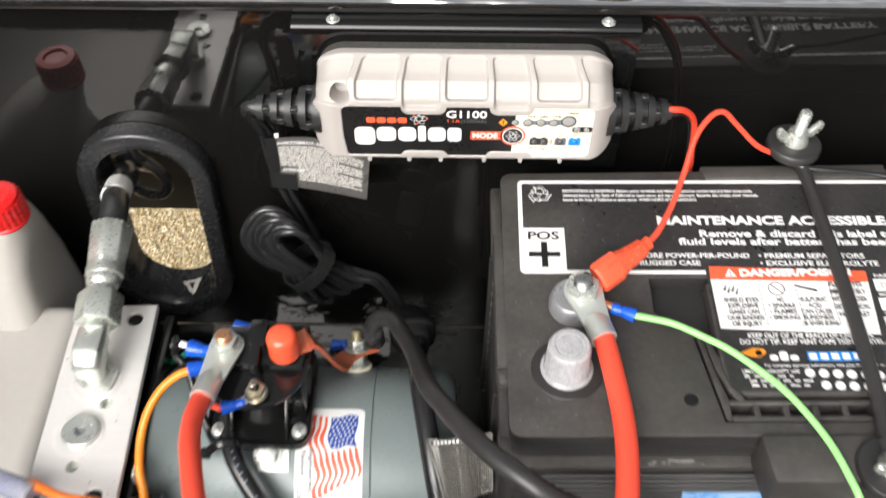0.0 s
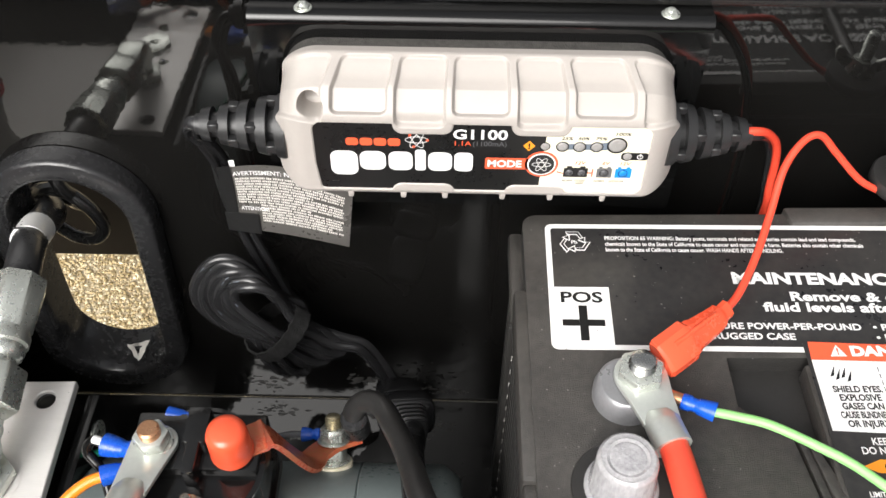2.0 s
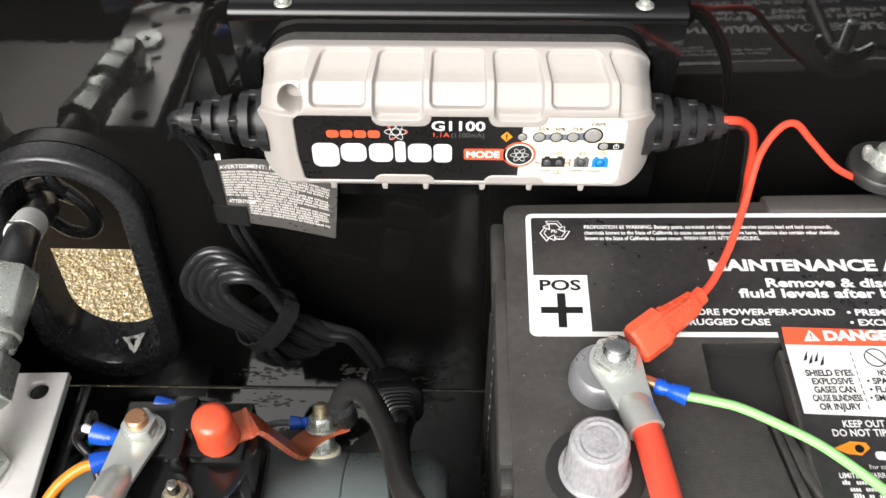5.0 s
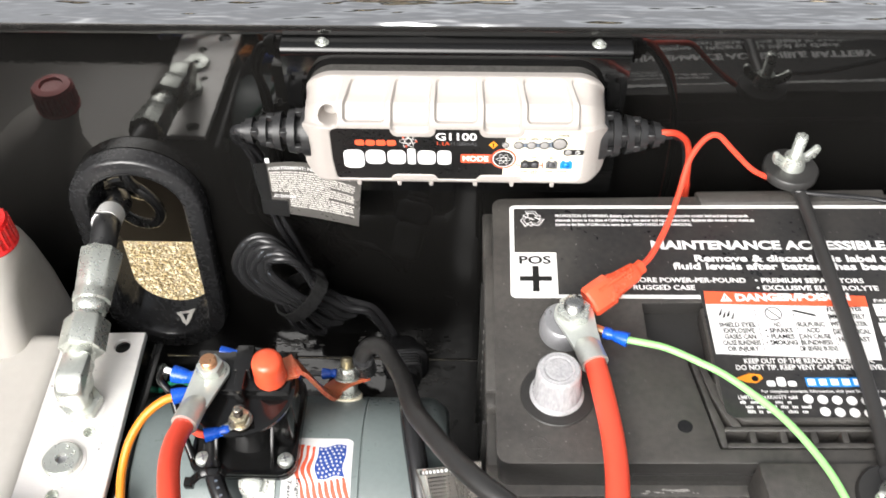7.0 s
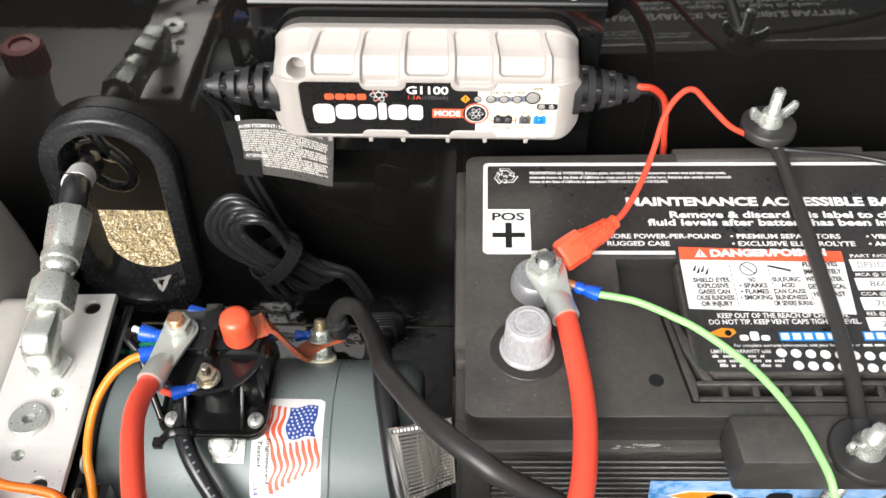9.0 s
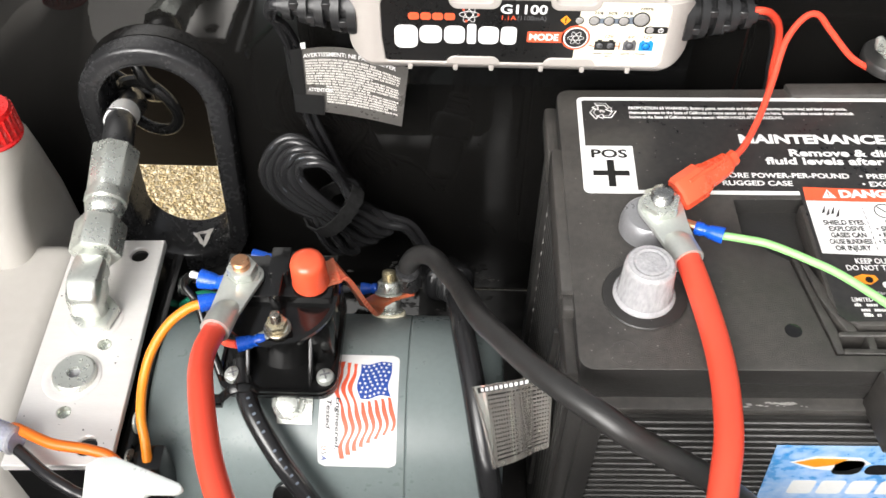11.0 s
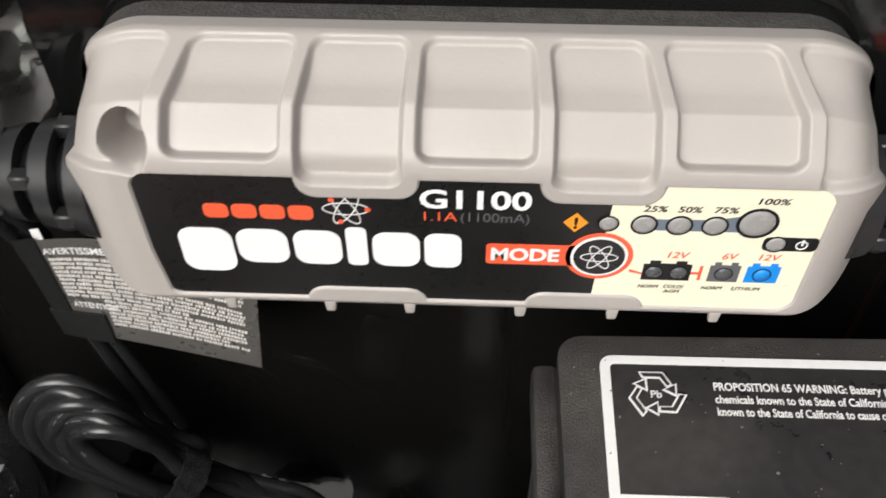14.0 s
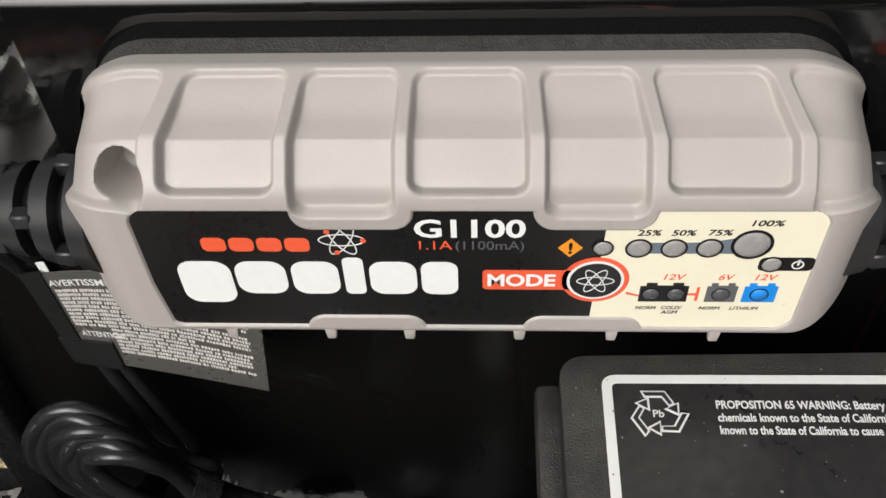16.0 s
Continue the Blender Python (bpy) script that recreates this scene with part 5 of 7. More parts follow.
# Terminals
bpart("post_washer", lathe([(0.0110, 0), (0.0170, 0), (0.0172, 0.0006), (0.0168, 0.0011), (0.0110, 0.0011)], Matrix.Translation((0.0535 - BX, 0.2262 - BY, BTOP)), 40), RIBBED_SHADE, "flat black post washer")
bpart("lead_post", rod((0.0535 - BX, 0.2262 - BY, BTOP), (0.0535 - BX, 0.2262 - BY, BTOP + 0.0160), 0.0082, 0.0074, 28, 0.001), TIN, "grey lead post")
cap = lathe([(0.0124, 0.0012), (0.0127, 0.0020), (0.0122, 0.0030), (0.0113, 0.0036), (0.0110, 0.0080), (0.0106, 0.0090), (0.0101, 0.0190), (0.0097, 0.0204), (0.0088, 0.0212), (0.0078, 0.0209), (0.0070, 0.0213), (0.0060, 0.0208), (0.0050, 0.0213), (0.0040, 0.0209), (0.0030, 0.0212), (0, 0.0210),
             (0, 0.0196), (0.0082, 0.0194), (0.0088, 0.0184), (0.0095, 0.0090), (0.0099, 0.0078), (0.0100, 0.0012), (0.0124, 0.0012)], Matrix.Translation((0.0532 - BX, 0.2262 - BY, BTOP)), 40)
bpart("post_cap", cap, CLEAR_CAP, "cloudy clear plastic post cap", sharp=50)
SX, SY = 0.0628, 0.2640
bpart("stud_base", lathe([(0, 0), (0.0124, 0), (0.0124, 0.004), (0.0112, 0.0085), (0.0100, 0.0095), (0, 0.0095)], Matrix.Translation((0.0592 - BX, 0.2628 - BY, BTOP)), 36), LEAD, "grey lead stud base")
bpart("stud", threaded((SX - BX, SY - BY, BTOP + 0.006), (SX - BX, SY - BY, BTOP + 0.0218), 0.0049, 0.0016), STEEL, "threaded steel stud")
bpart("stud_nut", hexagon((SX - BX, SY - BY, BTOP + 0.0118), (SX - BX, SY - BY, BTOP + 0.0172), 0.0148, 0.0009), ZINC, "zinc hex nut")
bpart("stud_washer", rod((SX - BX, SY - BY, BTOP + 0.0110), (SX - BX, SY - BY, BTOP + 0.0120), 0.0080, seg=28, round_off=0.0002), ZINC)

# Hold-down: rubber-covered bar, two hook bolts with rubber washers and wing nuts
holder = thing("battery_hold_down", (0.189, 0.27, 0.229), "black rubber-covered hold-down bar across the battery lid", "hold-down bar")
part("bar", tube([(0.1905, 0.3560, 0.2330), (0.1922, 0.3400, 0.2325), (0.1930, 0.2750, 0.2322), (0.1925, 0.2200, 0.2320), (0.1900, 0.1900, 0.2315), (0.1890, 0.1770, 0.2300)], 0.0035, 8, 14, 0.85), MATT_RUBBER, holder)

for p, q in (((0.1910, 0.3600, 0.2331), (0.1914, 0.3520, 0.2329)), ((0.1897, 0.1860, 0.2313), (0.1891, 0.1780, 0.2303))):
    part("end_sleeve", rod(p, q, 0.0043, seg=20, round_off=0.0006), RUBBER, holder, "black rubber end sleeve")


def wing_bolt(x, y, z, size, turn, top, low):
    t = thing("wing_bolt", (x, y, z), "zinc hook bolt with wing nut and thick black rubber washer", "bolt", "hold-down bolts")
    part("washer", lathe([(0, -0.0030), (size * 0.96, -0.0030), (size, -0.0020), (size, 0.0016), (size * 0.95, 0.0026), (size * 0.4, 0.0030), (0, 0.0030)], Matrix.Translation((x, y, z)), 40), MATT_RUBBER, t, "black rubber washer")
    part("shank", threaded((x, y, low), (x, y, top), 0.0032), ZINC, t)
    wing = part("wing_nut", lathe([(0, 0), (0.0068, 0), (0.0068, 0.002), (0.0050, 0.0075), (0, 0.0075)], Matrix.Translation((x, y, z + 0.0030)), 24), ZINC, t, "bright zinc wing nut")
    for s in (0, 180):
        m = Matrix.Translation((x, y, z + 0.004)) @ Matrix.Rotation(radians(turn + s), 4, "Z") @ Matrix(((1, 0, 0, 0), (0, 0, -1, 0.0013), (0, 1, 0, 0), (0, 0, 0, 1)))
        part("wing", prism([(0.0040, 0), (0.0085, 0.0008), (0.0122, 0.0036), (0.0140, 0.0075), (0.0136, 0.0106), (0.0112, 0.0114), (0.0092, 0.0090), (0.0065, 0.0064), (0.0040, 0.0060)], m, 0.0028, 0.0009), ZINC, wing)
    return t


wing_bolt(0.188, 0.3640, 0.2375, 0.0148, 15, 0.2620, 0.2330)
wing_bolt(0.189, 0.1735, 0.2285, 0.0152, 25, 0.2470, 0.03)
# Thin stay rods by the front bolt
stay = thing("stay_rod", (0.205, 0.172, 0.2), "two bright steel stay rods below the front bolt", "rod")
for p, q in (((0.172, 0.158, 0.196), (0.187, 0.174, 0.204)), ((0.196, 0.160, 0.196), (0.232, 0.181, 0.204))):
    part("rod", rod(p, q, 0.0024, seg=16, round_off=0.0006), ZINC, stay)


def lug(center, end, ring, barrel, thick=0.0022, up=(0, 0, 1)):
    """A cable lug: flat ring at center, tapering to a barrel that ends at end."""
    c, e = Vector(center), Vector(end)
    d = (e - c).normalized()
    u = (Vector(up) - d * Vector(up).dot(d)).normalized()
    s = d.cross(u)
    m = Matrix((s, d, u)).transposed().to_4x4()
    m.translation = c - u * thick / 2
    length = (e - c).length
    neck = length * 0.66
    outline = [(ring * math.cos(a), ring * math.sin(a)) for a in (radians(180 + 200 * k / 16 - 10) for k in range(17))]
    outline += [(barrel * 1.18, neck * 0.55), (barrel * 1.02, neck), (-barrel * 1.02, neck), (-barrel * 1.18, neck * 0.55)]
    flat = prism(outline, m, thick, 0.0004)
    frame_s = Matrix((s, u, d)).transposed().to_4x4()
    frame_s.translation = c + d * length * 0.50
    rest = length * 0.50
    sleeve = lathe([(0, 0), (barrel * 0.7, 0), (barrel * 0.98, rest * 0.25), (barrel, rest * 0.4), (barrel, rest), (0, rest)], Matrix(), 24)
    for v in sleeve.verts:
        f = min(1, v.co.z / rest / 0.6)
        v.co.y *= 0.35 + 0.65 * f
    sleeve.transform(frame_s)
    return merged(flat, sleeve)


def crimp(p, q, rad):
    """A crimped terminal sleeve, flared where the wire enters."""
    h = (Vector(q) - Vector(p)).length
    return lathe([(0, 0), (rad * 0.92, 0), (rad, h * 0.06), (rad, h * 0.24), (rad * 0.84, h * 0.32), (rad * 0.84, h * 0.44), (rad, h * 0.52), (rad * 1.02, h * 0.62), (rad * 1.14, h * 0.80), (rad * 1.18, h), (0, h)], along(p, q), 24)


# Heavy red cable from the solenoid to the battery
red = thing("red_battery_cable", (0.0, 0.10, 0.28), "thick red battery cable with tinned lugs, looping to the solenoid", "cable")
part("sheath", tube([(0.0695, 0.2420, 0.2330), (0.0720, 0.2250, 0.2335), (0.0745, 0.1950, 0.2345), (0.0735, 0.1700, 0.2360), (0.0690, 0.1450, 0.2360), (0.0560, 0.1100, 0.2300), (0.0250, 0.0870, 0.2200), (-0.0200, 0.0800, 0.2150), (-0.0620, 0.0900, 0.2150),
                     (-0.0900, 0.1150, 0.2170), (-0.1090, 0.1480, 0.2130), (-0.1220, 0.1850, 0.2060), (-0.1270, 0.2080, 0.1990), (-0.1262, 0.2300, 0.1905)], 0.0051, 12, 18), RED_CABLE, red)
part("lug", lug((SX, SY, 0.2335), (0.0705, 0.2360, 0.2330), 0.0096, 0.0066), TIN, red, "tinned copper lug")
part("lug", lug((-0.1210, 0.2600, 0.1855), (-0.1264, 0.2240, 0.1930), 0.0092, 0.0066), TIN, red, "tinned copper lug")

# Red clip and thin red lead
clip = thing("red_lead", (0.105, 0.33, 0.25), "thin red charger lead with a soft red terminal boot", "cable")
clip_line = [(0.0700, 0.2690, 0.2365), (0.0745, 0.2722, 0.2375), (0.0830, 0.2790, 0.2380), (0.0920, 0.2865, 0.2375), (0.0985, 0.2930, 0.2370)]


def boot_radius(f):
    return 0.0074 if f < 0.06 else 0.0079 if f < 0.46 else 0.0066 if f < 0.52 else 0.0060 - 0.0012 * (f - 0.52) / 0.33 if f < 0.85 else 0.0036


boot_bm = tube(clip_line, boot_radius, 8, 8, 0.55)
part("boot", bevelled(boot_bm, 0.0007, 1, 40), RED_RUBBER, clip, "soft red terminal boot", sharp=30)
part("boot_seam", tube([Vector(p) + Vector((0, 0, 0.0042)) for p in clip_line[1:4]], 0.0010, 8, 8), RED_RUBBER, clip)
part("lead", tube([(0.0965, 0.2910, 0.2370), (0.1040, 0.3000, 0.2375), (0.1130, 0.3160, 0.2410), (0.1205, 0.3330, 0.2475), (0.1265, 0.3480, 0.2580), (0.1345, 0.3570, 0.2645), (0.1420, 0.3600, 0.2650), (0.1510, 0.3600, 0.2560), (0.1640, 0.3590, 0.2430), (0.1740, 0.3600, 0.2360), (0.182, 0.362, 0.2315)], 0.00155, 10, 12), RED_CABLE, clip)
lead = thing("output_leads", (0.12, 0.365, 0.25), "red and black charger output leads dropping behind the battery", "cable")
part("red_lead", tube([(0.108, 0.3595, 0.2665), (0.1160, 0.3600, 0.2665), (0.1225, 0.3640, 0.2620), (0.1295, 0.3690, 0.2525), (0.1335, 0.3720, 0.2400), (0.1362, 0.3740, 0.2220), (0.1385, 0.3750, 0.2050), (0.140, 0.376, 0.150), (0.140, 0.376, 0.02)], 0.0018, 10, 12), RED_CABLE, lead)
part("black_lead", tube([(0.108, 0.3600, 0.2625), (0.1165, 0.3615, 0.2625), (0.1225, 0.3665, 0.2580), (0.1285, 0.3730, 0.2490), (0.1330, 0.3765, 0.2370), (0.1360, 0.3785, 0.2200), (0.1385, 0.3795, 0.2050), (0.140, 0.380, 0.150), (0.140, 0.380, 0.02)], 0.0018, 10, 12), CORD, lead)
thin = thing("black_lead", (0.24, 0.345, 0.235), "thin black lead running from the rear hold-down washer", "cable")
part("sheath", tube([(0.180, 0.3585, 0.2340), (0.190, 0.3500, 0.2345), (0.205, 0.3470, 0.2350), (0.228, 0.3445, 0.2350), (0.250, 0.3380, 0.2350), (0.275, 0.3290, 0.2350), (0.31, 0.31, 0.236), (0.335, 0.29, 0.2365)], 0.0014, 8, 10), CORD, thin)

# Green earth lead
green = thing("green_lead", (0.12, 0.24, 0.232), "bright green wire with a blue crimp terminal on the battery stud", "cable")
part("ring_terminal", lug((SX + 0.0010, SY - 0.0010, 0.2312), (0.0778, 0.2552, 0.2318), 0.0062, 0.0021, 0.0010), COPPER, green, "small copper ring terminal")
part("sleeve", crimp((0.0765, 0.2554, 0.2316), (0.0872, 0.2502, 0.2327), 0.0030), BLUE, green, "blue crimp sleeve")
part("sheath", tube([(0.0850, 0.2510, 0.2323), (0.0950, 0.2480, 0.2335), (0.1045, 0.2445, 0.2345), (0.1180, 0.2370, 0.2345), (0.1310, 0.2280, 0.2345), (0.1495, 0.2085, 0.2345), (0.1615, 0.1870, 0.2345), (0.1670, 0.1700, 0.2340), (0.1710, 0.1560, 0.2300), (0.175, 0.145, 0.21), (0.178, 0.138, 0.16)], 0.0017, 10, 14), GREEN, green)

# Aluminium manifold block
manifold = thing("manifold_block", (-0.20, 0.245, 0.06), "milled aluminium hydraulic manifold block with ports", "manifold")
MX = Matrix.Translation((-0.1990, 0.2462, 0)) @ Matrix.Rotation(radians(2), 4, "Z")
MTOP = 0.149


def block_with_ports():
    bm = bmesh.new()
    edges = []
    outer = [(-0.0240, -0.0655), (0.0236, -0.0655), (0.0236, 0.0653), (-0.0240, 0.0653)]
    holes = [disc(0.0118, 0.0553, 0.0046, 20), disc(0.0113, -0.0558, 0.0048, 20), disc(0.0068, -0.0014, 0.0031, 16), disc(-0.0032, -0.0387, 0.0031, 16)]
    for pts in [outer] + holes:
        vs = [bm.verts.new((x, y, MTOP)) for x, y in pts]
        edges += [bm.edges.new((a, b)) for a, b in zip(vs, vs[1:] + vs[:1])]
    bmesh.ops.triangle_fill(bm, edges=edges, use_beauty=True)
    out = bmesh.ops.extrude_face_region(bm, geom=bm.faces[:])
    bmesh.ops.translate(bm, verts=[v for v in out["geom"] if isinstance(v, bmesh.types.BMVert)], vec=(0, 0, -0.0045))
    sharp = [e for e in bm.edges if len(e.link_faces) == 2 and e.calc_face_angle(0) > radians(60)]
    bmesh.ops.bevel(bm, geom=sharp, offset=0.0005, segments=1, affect="EDGES", clamp_overlap=True)
    bm.transform(MX)
    return bm


block = part("block", block_with_ports(), ALUMINIUM, manifold, "milled aluminium block with drilled holes")
for x, y, rr in ((0.0118, 0.0553, 0.0045), (0.0113, -0.0558, 0.0047)):
    part("bolt_hole", lathe([(0, MTOP - 0.0022), (rr, MTOP - 0.0022)], MX @ Matrix.Translation((x, y, 0)), 20), SHINY_BLACK, block, "dark bolt hole")
for x, y in ((0.0068, -0.0014), (-0.0032, -0.0387)):
    part("threaded_hole", lathe([(0.0031 - 0.0004 * (k % 2), MTOP - 0.0012 * k) for k in range(4)] + [(0, MTOP - 0.0042)], MX @ Matrix.Translation((x, y, 0)), 16), ZINC, block)
r = random.Random(12)
tagged(part("pits", merged(*[lathe([(0, MTOP + 0.00006), (rr, MTOP + 0.00004)], MX @ Matrix.Translation((r.uniform(-0.023, 0.023), r.uniform(-0.062, 0.062), 0)), 7) for rr in [r.choice((0.0002, 0.0003, 0.0005)) for _ in range(26)]]), PIT, block), "tiny dark pits", kind="stuff")
plug_at = MX @ Matrix.Translation((-0.0029, -0.0189, MTOP))
part("plug_seat", lathe([(0.0100, 0.0001), (0.0135, 0.0001), (0.0137, 0.0004), (0.0134, 0.0005), (0.0103, 0.0003)], plug_at @ Matrix.Translation((-0.0012, -0.001, 0)), 36), ALUMINIUM, block, "machined plug recess")
socket = [(0.0034 * math.cos(radians(60 * k + 20)), 0.0034 * math.sin(radians(60 * k + 20))) for k in range(6)]
plug = part("port_plug", lathe([(0.0041, 0.0026), (0.0092, 0.0030), (0.0100, 0.0024), (0.0103, 0.0012), (0.0104, 0)], plug_at, 36), ZINC, block, "zinc hex-socket port plug")
part("socket", ring_band([(0.0041 * math.cos(2 * math.pi * k / 30), 0.0041 * math.sin(2 * math.pi * k / 30)) for k in range(30)],
                         [(lambda a, rr: (rr * math.cos(a), rr * math.sin(a)))(2 * math.pi * k / 30, 0.0034 * math.cos(radians(30)) / math.cos(((2 * math.pi * k / 30 - radians(20)) % radians(60)) - radians(30))) for k in range(30)], plug_at @ Matrix.Translation((0, 0, -0.0015)), 0.0041), ZINC, plug)
part("socket_floor", lathe([(0.0038, 0.0004), (0, 0.0002)], plug_at, 20), LEAD, plug)
for a in (30, 75):
    part("stamp", lathe([(0.0011, 0.0028), (0.0009, 0.0032), (0.0006, 0.0030), (0, 0.0029)], plug_at @ Matrix.Translation((0.0066 * math.cos(radians(a)), 0.0066 * math.sin(radians(a)), 0)), 14), ZINC, plug)
# The black body reaches high, standing in for shade on the block's sides
part("body", box(-0.2225, -0.1790, 0.1830, 0.309, 0.02, 0.1442, 0.001), SHINY_BLACK, manifold, "black pump body that also stands for the block's shaded sides")
part("side_plate", prism([(0.176, 0.030), (0.312, 0.030), (0.312, 0.138), (0.176, 0.138)], Matrix(((0, 0, 1, -0.1755), (1, 0, 0, 0), (0, 1, 0, 0), (0, 0, 0, 1))), 0.0055, 0.0006), SHINY_BLACK, manifold, "black adaptor plate")
for y, z in ((0.298, 0.128), (0.208, 0.140), (0.190, 0.137)):
    part("clip", lathe([(0.0020, 0), (0.0052, 0), (0.0054, 0.0012), (0.0020, 0.0012)], along((-0.1697, y, z), (-0.16, y, z + 0.001)), 18), ZINC, manifold, "small zinc washer")

# Elbow, crimped hose end and hose
hose = thing("hydraulic_hose", (-0.203, 0.30, 0.149), "black hydraulic hose with a crimped zinc end and elbow", "hose")
E0 = Vector((-0.2002, 0.2612, MTOP))
part("port_recess", lathe([(0.0115, 0.0001), (0.0140, 0.0001), (0.0142, 0.0004), (0.0138, 0.0005), (0.0118, 0.0003)], Matrix.Translation(E0 + Vector((-0.001, -0.001, 0))), 36), ALUMINIUM, hose)
part("lock_nut", hexagon(E0, E0 + Vector((0, 0, 0.0055)), 0.0205, 0.001), ZINC, hose, "zinc lock nut")
part("neck", rod(E0 + Vector((0, 0, 0.005)), E0 + Vector((0, 0, 0.0105)), 0.0070, seg=28), ZINC, hose)
elbow = prism([(0.2525, 0.1585), (0.2705, 0.1585), (0.2725, 0.1640), (0.2780, 0.1635), (0.2790, 0.1775), (0.2620, 0.1775), (0.2540, 0.1715)], Matrix(((0, 0, 1, -0.2082), (1, 0, 0, 0), (0, 1, 0, 0), (0, 0, 0, 1))), 0.0155, 0.0036)
part("elbow", elbow, ZINC, hose, "forged zinc elbow")
A0, A1 = Vector((-0.2004, 0.276, 0.1700)), Vector((-0.2046, 0.350, 0.1812))
d = (A1 - A0).normalized()
part("thread", threaded(A0 - d * 0.001, A0 + d * 0.009, 0.0078, 0.0014), ZINC, hose)
part("swivel_nut", hexagon(A0 + d * 0.0065, A0 + d * 0.0255, 0.0225, 0.0012), ZINC, hose, "large zinc swivel nut")
part("collar", lathe([(0, 0), (0.0075, 0), (0.0072, 0.004), (0.0092, 0.006), (0.0098, 0.009), (0.0092, 0.012), (0.0080, 0.0135), (0, 0.0135)], along(A0 + d * 0.0255, A0 + d * 0.05), 28), ZINC, hose)
ferrule = bmesh.new()
rows, seg = [], 32
for h, rr in ((0, 0.0088), (0.0015, 0.0106), (0.0055, 0.0108), (0.0082, 0.0098), (0.0105, 0.0110), (0.0325, 0.0124), (0.0345, 0.0121), (0.0355, 0.0085)):
    flat = 1.0 if h < 0.010 else 0.0
    rows.append([ferrule.verts.new((rr * g * math.cos(2 * math.pi * k / seg), rr * g * math.sin(2 * math.pi * k / seg), h)) for k, g in ((k, 1.0 if flat else (1.03, 0.965, 0.950, 0.965)[k % 4]) for k in range(seg))])
for a, b in zip(rows, rows[1:]):
    for k in range(seg):
        ferrule.faces.new([a[k], a[(k + 1) % seg], b[(k + 1) % seg], b[k]])
ferrule.faces.new(rows[0][::-1])
ferrule.faces.new(rows[-1])
ferrule.transform(along(A0 + d * 0.0358, A0 + d * 0.10))
part("ferrule", ferrule, ZINC, hose, "crimped zinc ferrule")
line = [A0 + d * 0.06, A0 + d * 0.075, Vector((-0.2072, 0.363, 0.1800)), Vector((-0.2120, 0.380, 0.1735)), Vector((-0.2148, 0.394, 0.1665)), Vector((-0.2180, 0.412, 0.1580)), Vector((-0.236, 0.430, 0.148)), Vector((-0.27, 0.445, 0.13)), Vector((-0.33, 0.45, 0.09)), Vector((-0.38, 0.45, 0.0)), Vector((-0.42, 0.47, -0.2)), Vector((-0.5, 0.5, -0.39))]
part("sheath", tube(line, 0.0082, 10, 20), RUBBER, hose)
part("band", tube([Vector((-0.2107, 0.3735, 0.1766)), Vector((-0.2123, 0.3815, 0.1730)), Vector((-0.2139, 0.3895, 0.1690))], 0.0086, 6, 24), WHITE, hose, "white printed identification band")
part("print", merged(*[tube([(-0.2145 + dx, 0.3745 + 0.0038 * k, 0.1765 + 0.0086 - 0.0020 * k), (-0.2095 + dx, 0.3748 + 0.0038 * k, 0.1762 + 0.0086 - 0.0020 * k)], 0.0005, 2, 6) for k, dx in ((0, -0.001), (1, 0.0005), (2, -0.0008))]), BLACK_PRINT, hose, "unreadable black print")
wires = thing("loom_wires", (-0.19, 0.43, 0.19), "black wires looping inside the cable hole", "cable")
for pts in (((-0.236, 0.424, 0.150), (-0.223, 0.420, 0.166), (-0.207, 0.414, 0.171), (-0.196, 0.412, 0.161), (-0.1925, 0.412, 0.148), (-0.199, 0.413, 0.137), (-0.214, 0.418, 0.133), (-0.235, 0.430, 0.136), (-0.27, 0.45, 0.13), (-0.34, 0.47, 0.0), (-0.38, 0.48, -0.39)),
            ((-0.224, 0.440, 0.200), (-0.214, 0.420, 0.192), (-0.207, 0.412, 0.178), (-0.203, 0.414, 0.167), (-0.205, 0.420, 0.156), (-0.220, 0.432, 0.150), (-0.26, 0.45, 0.16), (-0.33, 0.47, 0.15), (-0.37, 0.49, -0.39))):
    part("wire", tube(pts, 0.0038, 8, 10), LOOM, wires)

# White tank with its red cap
tank = thing("fluid_tank", (-0.30, 0.26, 0.0), "milky white plastic fluid tank with a red screw cap", "tank")
part("body", box(-0.395, -0.2315, 0.190, 0.330, 0.0, 0.128, 0.012, 4), TANK, tank)
neck = bmesh.new()
rows = []
for z, x0, x1, y0, y1, rr in ((0.085, -0.350, -0.2570, 0.300, 0.384, 0.012), (0.128, -0.343, -0.2570, 0.306, 0.382, 0.013), (0.160, -0.321, -0.2568, 0.318, 0.378, 0.016), (0.186, -0.295, -0.2500, 0.324, 0.365, 0.018), (0.1975, -0.276, -0.2470, 0.326, 0.352, 0.0120)):
    rows.append([neck.verts.new((x, y, z)) for x, y in round_rect(x0, x1, y0, y1, rr, 6)])
for a, b in zip(rows, rows[1:]):
    for k in range(len(a)):
        neck.faces.new([a[k], a[(k + 1) % len(a)], b[(k + 1) % len(a)], b[k]])
neck.faces.new(rows[0][::-1])
neck.faces.new(rows[-1])
part("neck", neck, TANK, tank, "tapered filler neck")
cap = part("cap", lathe([(0, 0), (0.0136, 0), (0.0139, 0.0013), (0.0129, 0.0024), (0.0129, 0.0165), (0.0120, 0.0182), (0.0076, 0.0188), (0.0068, 0.0174), (0, 0.0172)], Matrix.Translation((-0.2598, 0.3390, 0.1965)), 40), RED_CAP, tank, "red ribbed screw cap")
